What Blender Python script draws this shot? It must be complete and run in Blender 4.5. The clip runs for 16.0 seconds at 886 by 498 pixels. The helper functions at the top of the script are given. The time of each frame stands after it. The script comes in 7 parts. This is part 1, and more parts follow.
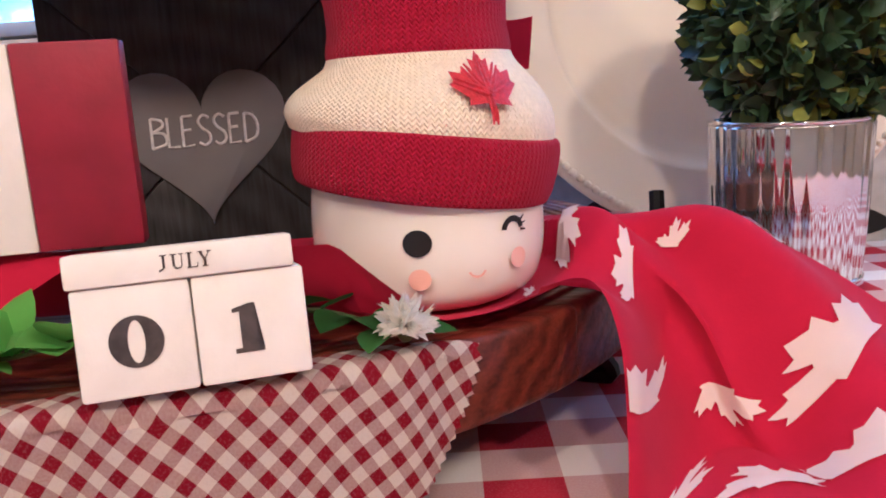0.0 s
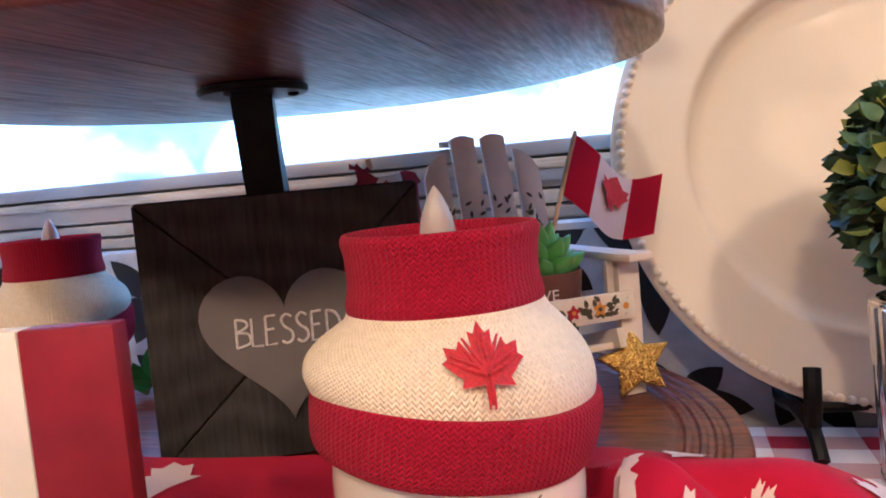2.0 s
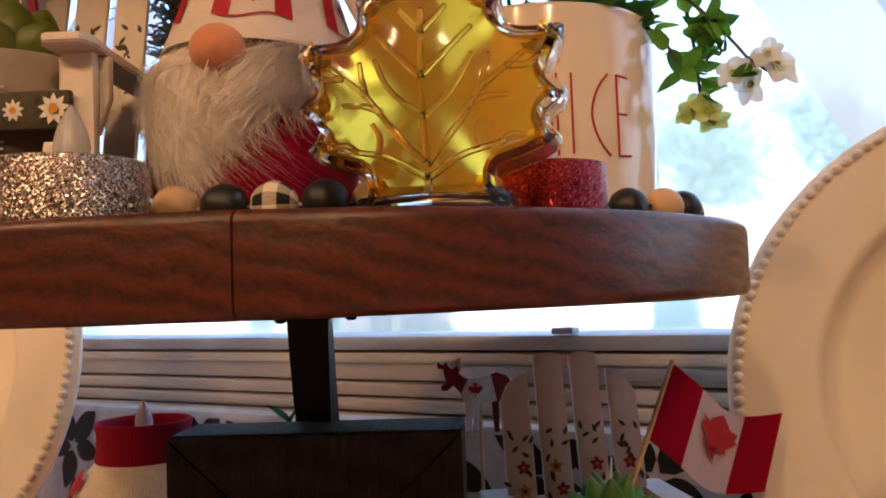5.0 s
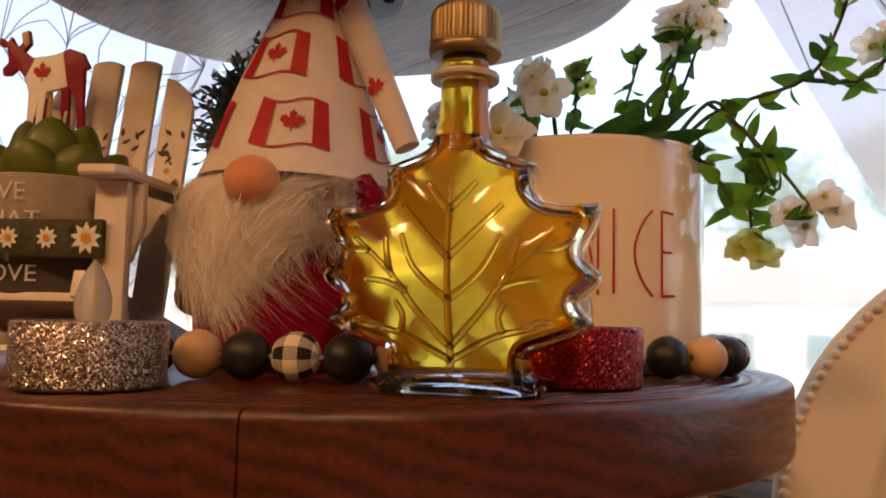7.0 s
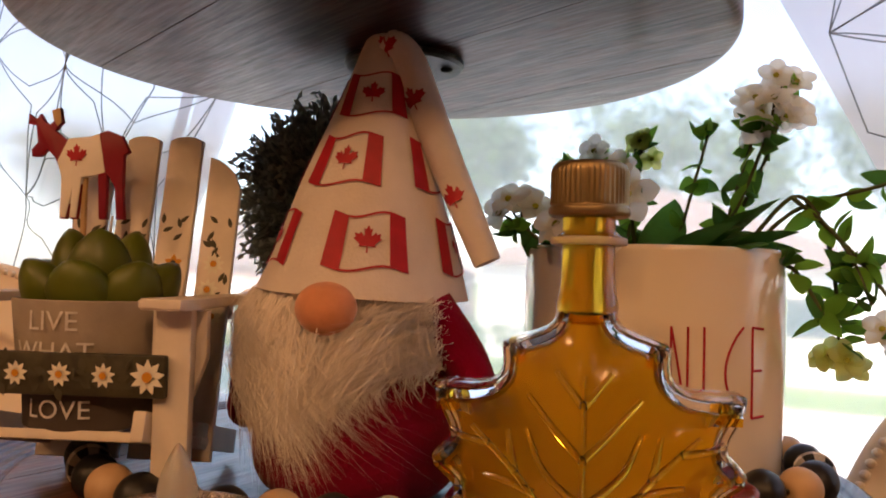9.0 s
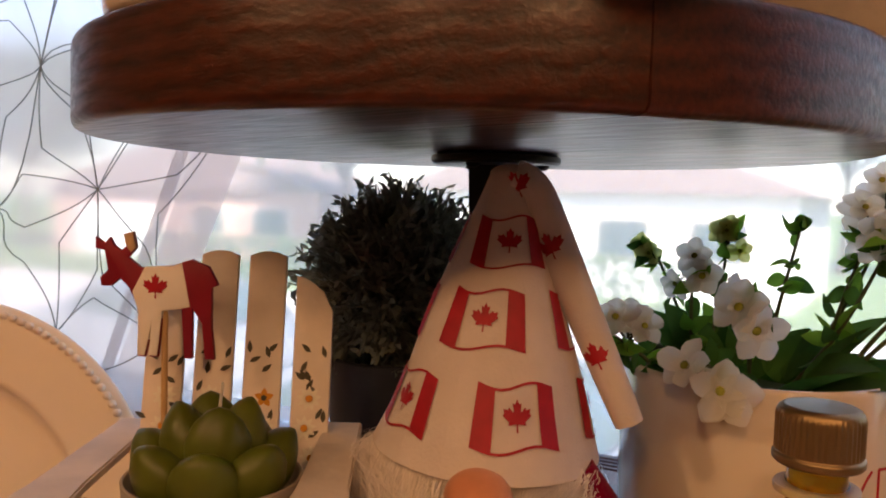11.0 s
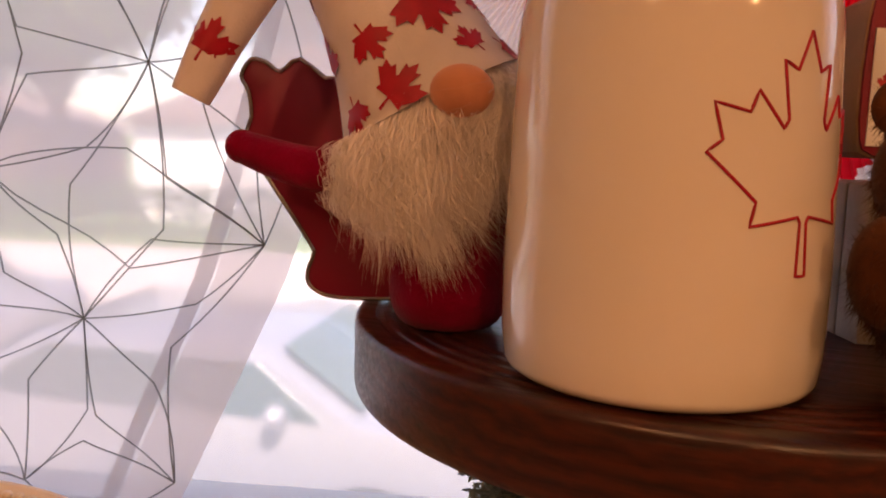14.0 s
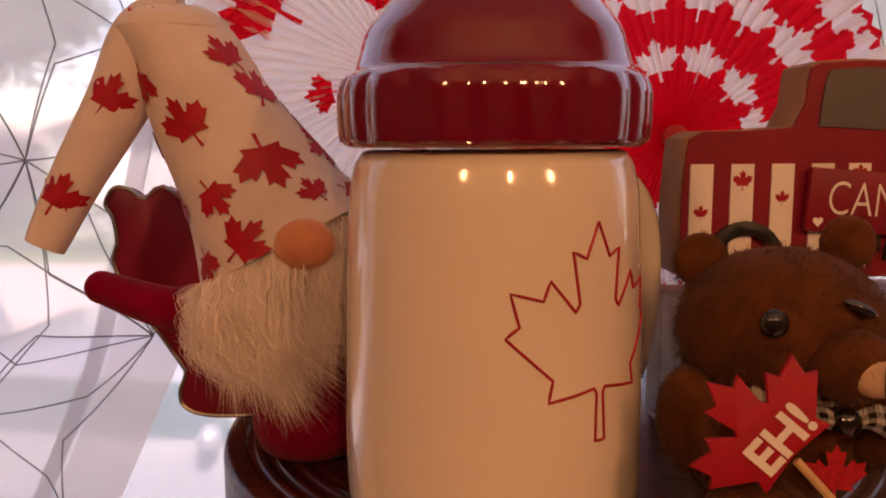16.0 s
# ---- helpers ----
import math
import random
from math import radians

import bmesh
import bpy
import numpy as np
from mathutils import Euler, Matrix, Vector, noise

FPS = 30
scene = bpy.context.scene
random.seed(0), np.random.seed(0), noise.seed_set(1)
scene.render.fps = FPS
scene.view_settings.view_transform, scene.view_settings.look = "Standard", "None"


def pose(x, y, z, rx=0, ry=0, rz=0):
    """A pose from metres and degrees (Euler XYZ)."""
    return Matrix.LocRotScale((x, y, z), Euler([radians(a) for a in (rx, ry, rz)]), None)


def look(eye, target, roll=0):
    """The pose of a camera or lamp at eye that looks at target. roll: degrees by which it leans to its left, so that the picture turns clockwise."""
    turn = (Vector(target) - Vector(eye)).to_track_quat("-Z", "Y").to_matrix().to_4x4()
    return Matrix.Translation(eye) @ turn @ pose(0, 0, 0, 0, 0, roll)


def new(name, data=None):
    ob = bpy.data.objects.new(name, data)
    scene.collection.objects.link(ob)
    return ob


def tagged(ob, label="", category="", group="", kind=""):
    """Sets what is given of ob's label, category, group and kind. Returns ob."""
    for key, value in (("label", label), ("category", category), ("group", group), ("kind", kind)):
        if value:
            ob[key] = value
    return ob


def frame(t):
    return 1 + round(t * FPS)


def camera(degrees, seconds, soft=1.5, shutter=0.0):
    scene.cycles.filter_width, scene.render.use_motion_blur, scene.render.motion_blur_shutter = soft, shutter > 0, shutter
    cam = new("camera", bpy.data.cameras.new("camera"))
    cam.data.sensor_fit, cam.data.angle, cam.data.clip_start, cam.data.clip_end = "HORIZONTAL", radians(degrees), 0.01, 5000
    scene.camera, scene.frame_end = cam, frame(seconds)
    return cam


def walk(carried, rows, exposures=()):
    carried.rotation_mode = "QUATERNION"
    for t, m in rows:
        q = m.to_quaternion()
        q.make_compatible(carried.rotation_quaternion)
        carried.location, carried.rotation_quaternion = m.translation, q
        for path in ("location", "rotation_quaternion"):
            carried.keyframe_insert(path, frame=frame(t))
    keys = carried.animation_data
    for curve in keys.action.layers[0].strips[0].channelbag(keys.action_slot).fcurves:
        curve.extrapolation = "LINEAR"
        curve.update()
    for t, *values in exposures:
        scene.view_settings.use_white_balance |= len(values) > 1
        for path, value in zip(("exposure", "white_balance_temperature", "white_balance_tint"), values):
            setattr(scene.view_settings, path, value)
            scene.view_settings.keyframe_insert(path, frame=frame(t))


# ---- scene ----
from mathutils.geometry import delaunay_2d_cdt

cam = camera(58.0, 16.0, soft=1.9)
METRES, EYE, TILT, LEAN, TURN = 0.7, 0.12, -11.5, 3.5, 0.0
LAMP_WATTS = 4.3
EXPOSURES = [(0.0, 3.2, 3850, 6), (2.0, 3.2, 4250, 4), (4.2, 2.58, 5250, 7), (7.0, 1.95, 6900, 16), (8.2, 1.84, 7050, 19), (10.5, 1.66, 6700, 19), (11.6, 1.75, 6550, 20), (12.6, 1.98, 7400, 28), (14.0, 1.6, 7500, 34), (16.0, 1.5, 7450, 38)]
ROWS = [
    (0.0, 0.0, 0.0, 0.0, 0.0, 0.0, -0.0),
    (0.5, 0.0222, -0.0027, 0.022, 3.42, 0.56, 0.45),
    (1.0, 0.0491, 0.0064, 0.0366, 8.15, 1.63, 0.26),
    (1.5, 0.0643, 0.0202, 0.0601, 12.23, 3.42, -0.64),
    (2.0, 0.0777, 0.0335, 0.0787, 15.42, 5.06, -1.44),
    (2.5, 0.0998, 0.0394, 0.0931, 18.09, 6.42, -2.05),
    (3.0, 0.1091, 0.0494, 0.107, 20.99, 7.89, -2.54),
    (3.5, 0.1151, 0.0683, 0.1246, 23.14, 9.36, -3.2),
    (4.0, 0.1244, 0.078, 0.1388, 24.98, 10.41, -4.14),
    (6.5, 0.1364, 0.0986, 0.2207, 30.95, 12.52, -9.56),
    (7.0, 0.1363, 0.0922, 0.2318, 31.16, 12.81, -10.14),
    (7.5, 0.1271, 0.0876, 0.2519, 31.12, 12.73, -10.47),
    (8.0, 0.1176, 0.0805, 0.2703, 30.84, 12.58, -10.66),
    (10.5, -0.0099, 0.0546, 0.3662, 25.36, 6.09, -9.58),
    (11.0, -0.033, 0.0329, 0.3931, 23.87, 5.72, -9.63),
    (11.5, -0.0757, 0.016, 0.4173, 21.85, 5.24, -9.6),
    (12.0, -0.1311, 0.0034, 0.449, 19.3, 4.6, -9.29),
    (12.5, -0.1732, -0.0113, 0.4762, 15.79, 4.16, -8.66),
    (13.0, -0.2142, -0.0272, 0.4881, 12.06, 3.95, -8.18),
    (13.5, -0.2673, -0.0332, 0.5021, 8.29, 3.98, -7.45),
    (14.0, -0.3133, -0.0467, 0.5208, 5.17, 3.39, -6.17),
    (14.5, -0.3267, -0.0664, 0.5263, 2.78, 3.15, -5.0),
    (15.0, -0.312, -0.0813, 0.5373, 1.05, 3.43, -4.25),
    (15.5, -0.2962, -0.077, 0.5638, 0.4, 3.63, -3.71),
    (16.0, -0.2761, -0.0688, 0.5881, 0.77, 3.8, -3.46),
]
cam_rows = [(t, pose(0, 0, EYE, TILT, LEAN, TURN) @ pose(METRES * x, METRES * y, METRES * z, 90 + pitch, roll, yaw)) for t, x, y, z, yaw, pitch, roll in ROWS]
walk(cam, cam_rows, EXPOSURES)

# ---- world and light ----
world = bpy.data.worlds.new("daylight")
scene.world = world
world.use_nodes = True
wn = world.node_tree.nodes
sky = wn.new("ShaderNodeTexSky")
sky.sky_type = "NISHITA"
sky.sun_disc = False
sky.sun_elevation, sky.sun_rotation = radians(49), radians(153)
world.node_tree.links.new(sky.outputs[0], wn["Background"].inputs[0])
wn["Background"].inputs[1].default_value = 0.15
sun = new("sun", bpy.data.lights.new("sun", "SUN"))
sun.data.energy, sun.data.angle, sun.data.color = 5.0, radians(0.6), (1.0, 0.95, 0.86)
sun.matrix_world = look((5, -10, 13), (0, 0.5, 0))


# the warm ceiling lamps of the room
LAMPS = [(-0.75, -1.0, 1.25), (0.15, -1.25, 1.3), (0.85, -0.8, 1.2)]


# ---- materials ----
def mat(name, colour, rough=0.5, metal=0.0, noise_scale=0.0, vary=0.15, bump=0.0, bump_scale=None, spec=0.5, coat=0.0, sheen=0.0, trans=0.0, ior=1.45, emit=None, island=0.0, sss=0.0):
    m = bpy.data.materials.new(name)
    m.use_nodes = True
    nt = m.node_tree
    b = nt.nodes["Principled BSDF"]
    b.inputs["Base Color"].default_value = (*colour, 1)
    b.inputs["Roughness"].default_value = rough
    b.inputs["Metallic"].default_value = metal
    b.inputs["Specular IOR Level"].default_value = spec
    b.inputs["Coat Weight"].default_value = coat
    b.inputs["Coat Roughness"].default_value = 0.06
    b.inputs["Sheen Weight"].default_value = sheen
    b.inputs["Transmission Weight"].default_value = trans
    b.inputs["IOR"].default_value = ior
    b.inputs["Subsurface Weight"].default_value = sss
    b.inputs["Subsurface Radius"].default_value = (0.006, 0.004, 0.003)
    if emit:
        b.inputs["Emission Color"].default_value = (*emit[:3], 1)
        b.inputs["Emission Strength"].default_value = emit[3]
    if noise_scale:
        tc = nt.nodes.new("ShaderNodeTexCoord")
        n1 = nt.nodes.new("ShaderNodeTexNoise")
        n1.inputs["Scale"].default_value, n1.inputs["Detail"].default_value = noise_scale, 5
        nt.links.new(tc.outputs["Object"], n1.inputs["Vector"])
        mr = nt.nodes.new("ShaderNodeMapRange")
        mr.inputs["To Min"].default_value, mr.inputs["To Max"].default_value = 1 - vary, 1 + vary
        mr.inputs["From Min"].default_value, mr.inputs["From Max"].default_value = 0.3, 0.7
        nt.links.new(n1.outputs[0], mr.inputs[0])
        hv = nt.nodes.new("ShaderNodeHueSaturation")
        hv.inputs["Color"].default_value = (*colour, 1)
        last = mr.outputs[0]
        if island:
            gi = nt.nodes.new("ShaderNodeNewGeometry")
            m2 = nt.nodes.new("ShaderNodeMapRange")
            m2.inputs["To Min"].default_value, m2.inputs["To Max"].default_value = 1 - island, 1 + island
            nt.links.new(gi.outputs["Random Per Island"], m2.inputs[0])
            mm = nt.nodes.new("ShaderNodeMath")
            mm.operation = "MULTIPLY"
            nt.links.new(last, mm.inputs[0]), nt.links.new(m2.outputs[0], mm.inputs[1])
            last = mm.outputs[0]
        nt.links.new(last, hv.inputs["Value"])
        nt.links.new(hv.outputs[0], b.inputs["Base Color"])
        if bump:
            n2 = nt.nodes.new("ShaderNodeTexNoise")
            n2.inputs["Scale"].default_value, n2.inputs["Detail"].default_value = bump_scale or noise_scale * 8, 4
            nt.links.new(tc.outputs["Object"], n2.inputs["Vector"])
            bp = nt.nodes.new("ShaderNodeBump")
            bp.inputs["Strength"].default_value, bp.inputs["Distance"].default_value = bump, 0.001
            nt.links.new(n2.outputs[0], bp.inputs["Height"])
            nt.links.new(bp.outputs[0], b.inputs["Normal"])
    return m


def wood(name, dark, light, scale=1.0, rough=0.35, stretch=(12, 12, 1.2), coat=0.0, rnd=0.35, bands=0.5, ring=20.0):
    """Streaked grain along one axis, rings, a tone of its own for each board."""
    m = bpy.data.materials.new(name)
    m.use_nodes = True
    nt = m.node_tree
    b = nt.nodes["Principled BSDF"]
    tc, mp = nt.nodes.new("ShaderNodeTexCoord"), nt.nodes.new("ShaderNodeMapping")
    mp.inputs["Scale"].default_value = [s * scale for s in stretch]
    oi = nt.nodes.new("ShaderNodeObjectInfo")
    cm = nt.nodes.new("ShaderNodeCombineXYZ")
    ml = nt.nodes.new("ShaderNodeMath")
    ml.operation, ml.inputs[1].default_value = "MULTIPLY", 7.0
    nt.links.new(oi.outputs["Random"], ml.inputs[0])
    nt.links.new(ml.outputs[0], cm.inputs[2]), nt.links.new(ml.outputs[0], cm.inputs[0])
    nt.links.new(cm.outputs[0], mp.inputs["Location"])
    nt.links.new(tc.outputs["Object"], mp.inputs["Vector"])
    n1, n2, wv = nt.nodes.new("ShaderNodeTexNoise"), nt.nodes.new("ShaderNodeTexNoise"), nt.nodes.new("ShaderNodeTexWave")
    n1.inputs["Scale"].default_value, n1.inputs["Detail"].default_value, n1.inputs["Distortion"].default_value = 5.0, 7, 0.3
    n2.inputs["Scale"].default_value, n2.inputs["Detail"].default_value = 8.0, 4
    wv.wave_type = "RINGS"
    wv.inputs["Scale"].default_value, wv.inputs["Distortion"].default_value, wv.inputs["Detail"].default_value = ring, 5.0, 3
    wv.inputs["Detail Scale"].default_value = 1.4
    wv.rings_direction = "X" if stretch[0] < stretch[1] else "Y"
    pl = nt.nodes.new("ShaderNodeVectorMath")
    pl.inputs[1].default_value = (0.03, 0.03, 0.035)
    nt.links.new(tc.outputs["Object"], pl.inputs[0]), nt.links.new(pl.outputs[0], wv.inputs["Vector"])
    for n in (n1, n2):
        nt.links.new(mp.outputs[0], n.inputs["Vector"])
    mx = nt.nodes.new("ShaderNodeMix")
    mx.inputs[0].default_value = bands
    nt.links.new(n1.outputs[0], mx.inputs[2]), nt.links.new(wv.outputs[1], mx.inputs[3])
    m3 = nt.nodes.new("ShaderNodeMix")
    m3.inputs[0].default_value = 0.42
    nt.links.new(mx.outputs[0], m3.inputs[2]), nt.links.new(n2.outputs[0], m3.inputs[3])
    rp = nt.nodes.new("ShaderNodeValToRGB")
    rp.color_ramp.elements[0].position, rp.color_ramp.elements[0].color = 0.30, (*dark, 1)
    rp.color_ramp.elements[1].position, rp.color_ramp.elements[1].color = 0.74, (*light, 1)
    nt.links.new(m3.outputs[0], rp.inputs[0])
    hv, mr = nt.nodes.new("ShaderNodeHueSaturation"), nt.nodes.new("ShaderNodeMapRange")
    mr.inputs["To Min"].default_value, mr.inputs["To Max"].default_value = 1 - rnd, 1 + rnd
    nt.links.new(oi.outputs["Random"], mr.inputs[0]), nt.links.new(mr.outputs[0], hv.inputs["Value"])
    nt.links.new(rp.outputs[0], hv.inputs["Color"]), nt.links.new(hv.outputs[0], b.inputs["Base Color"])
    bp = nt.nodes.new("ShaderNodeBump")
    bp.inputs["Strength"].default_value, bp.inputs["Distance"].default_value = 0.45, 0.0006
    nt.links.new(m3.outputs[0], bp.inputs["Height"]), nt.links.new(bp.outputs[0], b.inputs["Normal"])
    rg = nt.nodes.new("ShaderNodeMapRange")
    rg.inputs["From Min"].default_value, rg.inputs["From Max"].default_value = 0.3, 0.7
    rg.inputs["To Min"].default_value, rg.inputs["To Max"].default_value = rough * 1.4, rough * 0.85
    nt.links.new(n1.outputs[0], rg.inputs[0]), nt.links.new(rg.outputs[0], b.inputs["Roughness"])
    b.inputs["Coat Weight"].default_value = coat
    b.inputs["Coat Roughness"].default_value = 0.25
    return m


def uv_stripes(name, base, other, su, sv, rough=0.9, both=True, bump=0.3, thread=0.0):
    """Woven check from the UVs in metres: su, sv are the widths of one stripe pair."""
    m = bpy.data.materials.new(name)
    m.use_nodes = True
    nt = m.node_tree
    b = nt.nodes["Principled BSDF"]
    uv, sp = nt.nodes.new("ShaderNodeUVMap"), nt.nodes.new("ShaderNodeSeparateXYZ")
    nt.links.new(uv.outputs[0], sp.inputs[0])
    masks = []
    for axis, w in ((0, su), (1, sv)):
        d, f, g = [nt.nodes.new("ShaderNodeMath") for _ in range(3)]
        d.operation, f.operation, g.operation = "DIVIDE", "FRACT", "GREATER_THAN"
        d.inputs[1].default_value, g.inputs[1].default_value = w, 0.5
        nt.links.new(sp.outputs[axis], d.inputs[0]), nt.links.new(d.outputs[0], f.inputs[0]), nt.links.new(f.outputs[0], g.inputs[0])
        masks.append(g.outputs[0])
    s = nt.nodes.new("ShaderNodeMath")
    s.operation = "ADD"
    nt.links.new(masks[0], s.inputs[0]), nt.links.new(masks[1], s.inputs[1])
    h = nt.nodes.new("ShaderNodeMath")
    h.operation, h.inputs[1].default_value = "MULTIPLY", 0.5
    nt.links.new(s.outputs[0], h.inputs[0])
    nz = nt.nodes.new("ShaderNodeTexNoise")
    nz.inputs["Scale"].default_value, nz.inputs["Detail"].default_value = 1400.0, 2
    nt.links.new(uv.outputs[0], nz.inputs["Vector"])
    a = nt.nodes.new("ShaderNodeMath")
    a.operation, a.inputs[1].default_value, a.inputs[2].default_value = "MULTIPLY_ADD", 0.35, -0.17
    nt.links.new(nz.outputs[0], a.inputs[0])
    t = nt.nodes.new("ShaderNodeMath")
    t.operation, t.use_clamp = "ADD", True
    nt.links.new(h.outputs[0], t.inputs[0]), nt.links.new(a.outputs[0], t.inputs[1])
    mx = nt.nodes.new("ShaderNodeMix")
    mx.data_type = "RGBA"
    mx.inputs[6].default_value, mx.inputs[7].default_value = (*base, 1), (*other, 1)
    nt.links.new(t.outputs[0], mx.inputs[0]), nt.links.new(mx.outputs[2], b.inputs["Base Color"])
    bp = nt.nodes.new("ShaderNodeBump")
    bp.inputs["Strength"].default_value, bp.inputs["Distance"].default_value = bump, 0.0004
    nt.links.new(nz.outputs[0], bp.inputs["Height"]), nt.links.new(bp.outputs[0], b.inputs["Normal"])
    b.inputs["Roughness"].default_value = rough
    b.inputs["Specular IOR Level"].default_value = 0.2
    return m


def knit(name, colour):
    """Stockinette rows: little v-shaped loops from UVs in metres."""
    m = mat(name, colour, rough=0.95, spec=0.1, sheen=0.06, noise_scale=500, vary=0.06)
    nt = m.node_tree
    b = nt.nodes["Principled BSDF"]
    uv = nt.nodes.new("ShaderNodeUVMap")
    sp = nt.nodes.new("ShaderNodeSeparateXYZ")
    nt.links.new(uv.outputs[0], sp.inputs[0])

    def sine(sock, k):
        a, c = nt.nodes.new("ShaderNodeMath"), nt.nodes.new("ShaderNodeMath")
        a.operation, a.inputs[1].default_value, c.operation = "MULTIPLY", k, "SINE"
        nt.links.new(sock, a.inputs[0]), nt.links.new(a.outputs[0], c.inputs[0])
        return c.outputs[0]

    cu = sine(sp.outputs[0], 2 * math.pi / 0.0019)
    ab = nt.nodes.new("ShaderNodeMath")
    ab.operation, ab.inputs[1].default_value, ab.inputs[2].default_value = "MULTIPLY_ADD", 0.0005, 0.0
    nt.links.new(cu, ab.inputs[0])
    ad = nt.nodes.new("ShaderNodeMath")
    ad.operation = "ADD"
    nt.links.new(sp.outputs[1], ad.inputs[0]), nt.links.new(ab.outputs[0], ad.inputs[1])
    cv = sine(ad.outputs[0], 2 * math.pi / 0.0015)
    sm = nt.nodes.new("ShaderNodeMath")
    sm.operation = "ADD"
    nt.links.new(cu, sm.inputs[0]), nt.links.new(cv, sm.inputs[1])
    nz = nt.nodes.new("ShaderNodeTexNoise")
    nz.inputs["Scale"].default_value = 2500.0
    nt.links.new(uv.outputs[0], nz.inputs["Vector"])
    s2 = nt.nodes.new("ShaderNodeMath")
    s2.operation = "ADD"
    nt.links.new(sm.outputs[0], s2.inputs[0]), nt.links.new(nz.outputs[0], s2.inputs[1])
    bp = nt.nodes.new("ShaderNodeBump")
    bp.inputs["Strength"].default_value, bp.inputs["Distance"].default_value = 0.7, 0.0004
    nt.links.new(s2.outputs[0], bp.inputs["Height"]), nt.links.new(bp.outputs[0], b.inputs["Normal"])
    return m


def glitter(name, colour, metal=0.9):
    m = mat(name, colour, rough=0.25, metal=metal, spec=0.8)
    nt = m.node_tree
    b = nt.nodes["Principled BSDF"]
    tc, vo = nt.nodes.new("ShaderNodeTexCoord"), nt.nodes.new("ShaderNodeTexVoronoi")
    vo.inputs["Scale"].default_value = 2600.0
    nt.links.new(tc.outputs["Object"], vo.inputs["Vector"])
    sub, nm = nt.nodes.new("ShaderNodeVectorMath"), nt.nodes.new("ShaderNodeVectorMath")
    sub.operation, sub.inputs[1].default_value = "SUBTRACT", (0.5, 0.5, 0.5)
    nt.links.new(vo.outputs["Color"], sub.inputs[0])
    ge, ad = nt.nodes.new("ShaderNodeNewGeometry"), nt.nodes.new("ShaderNodeVectorMath")
    ad.operation = "ADD"
    nt.links.new(ge.outputs["Normal"], ad.inputs[0]), nt.links.new(sub.outputs[0], ad.inputs[1])
    nm.operation = "NORMALIZE"
    nt.links.new(ad.outputs[0], nm.inputs[0]), nt.links.new(nm.outputs[0], b.inputs["Normal"])
    hv, mr = nt.nodes.new("ShaderNodeHueSaturation"), nt.nodes.new("ShaderNodeMapRange")
    hv.inputs["Color"].default_value = (*colour, 1)
    mr.inputs["To Min"].default_value, mr.inputs["To Max"].default_value = 0.35, 1.5
    sc = nt.nodes.new("ShaderNodeSeparateXYZ")
    nt.links.new(vo.outputs["Color"], sc.inputs[0]), nt.links.new(sc.outputs[0], mr.inputs[0])
    nt.links.new(mr.outputs[0], hv.inputs["Value"]), nt.links.new(hv.outputs[0], b.inputs["Base Color"])
    return m


def sheer(name, colour, see):
    m = bpy.data.materials.new(name)
    m.use_nodes = True
    nt = m.node_tree
    nt.nodes.remove(nt.nodes["Principled BSDF"])
    out = nt.nodes["Material Output"]
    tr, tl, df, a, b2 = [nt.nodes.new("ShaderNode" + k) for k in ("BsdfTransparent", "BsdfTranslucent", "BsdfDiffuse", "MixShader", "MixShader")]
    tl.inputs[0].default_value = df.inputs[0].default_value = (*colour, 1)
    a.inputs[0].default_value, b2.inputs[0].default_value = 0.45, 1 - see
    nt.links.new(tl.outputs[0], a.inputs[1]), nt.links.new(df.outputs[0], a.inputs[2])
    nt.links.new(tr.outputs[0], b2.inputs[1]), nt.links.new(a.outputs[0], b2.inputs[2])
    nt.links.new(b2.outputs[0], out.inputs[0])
    return m


def cloth(name, colour, through_light=0.25, sheen=0.05, **kw):
    """Thin cloth that lets some light through."""
    m = mat(name, colour, rough=0.85, spec=0.2, sheen=sheen, **kw)
    nt = m.node_tree
    out, b = nt.nodes["Material Output"], nt.nodes["Principled BSDF"]
    tl, mx = nt.nodes.new("ShaderNodeBsdfTranslucent"), nt.nodes.new("ShaderNodeMixShader")
    tl.inputs[0].default_value, mx.inputs[0].default_value = (*colour, 1), through_light
    nt.links.new(b.outputs[0], mx.inputs[1]), nt.links.new(tl.outputs[0], mx.inputs[2]), nt.links.new(mx.outputs[0], out.inputs[0])
    return m


RED, WHITE, BLACK = (0.50, 0.012, 0.025), (0.80, 0.77, 0.72), (0.012, 0.012, 0.014)
M = {}
M["acacia"] = wood("acacia_wood", (0.026, 0.0052, 0.0026), (0.135, 0.0250, 0.0082), 6.0, 0.33, (1.2, 16, 16), coat=0.10, rnd=0.42, bands=0.36, ring=52.0)
M["iron"] = mat("black_iron", (0.012, 0.013, 0.016), 0.42, 0.6, 60, 0.3, 0.15, 500)
M["ceramic"] = mat("white_ceramic", (0.83, 0.79, 0.71), 0.16, coat=0.6, noise_scale=14, vary=0.03)
M["jar"] = mat("cream_ceramic", (0.80, 0.72, 0.60), 0.14, coat=0.8, noise_scale=12, vary=0.04)
M["redglaze"] = mat("red_glaze", (0.17, 0.001, 0.016), 0.12, coat=0.9, noise_scale=20, vary=0.12)
M["plate"] = mat("cream_lacquer", (0.82, 0.74, 0.62), 0.5, coat=0.08, noise_scale=9, vary=0.05, bump=0.05, bump_scale=60)
M["whitepaint"] = mat("white_paint", (0.80, 0.77, 0.72), 0.55, noise_scale=70, vary=0.06, bump=0.15, bump_scale=300)
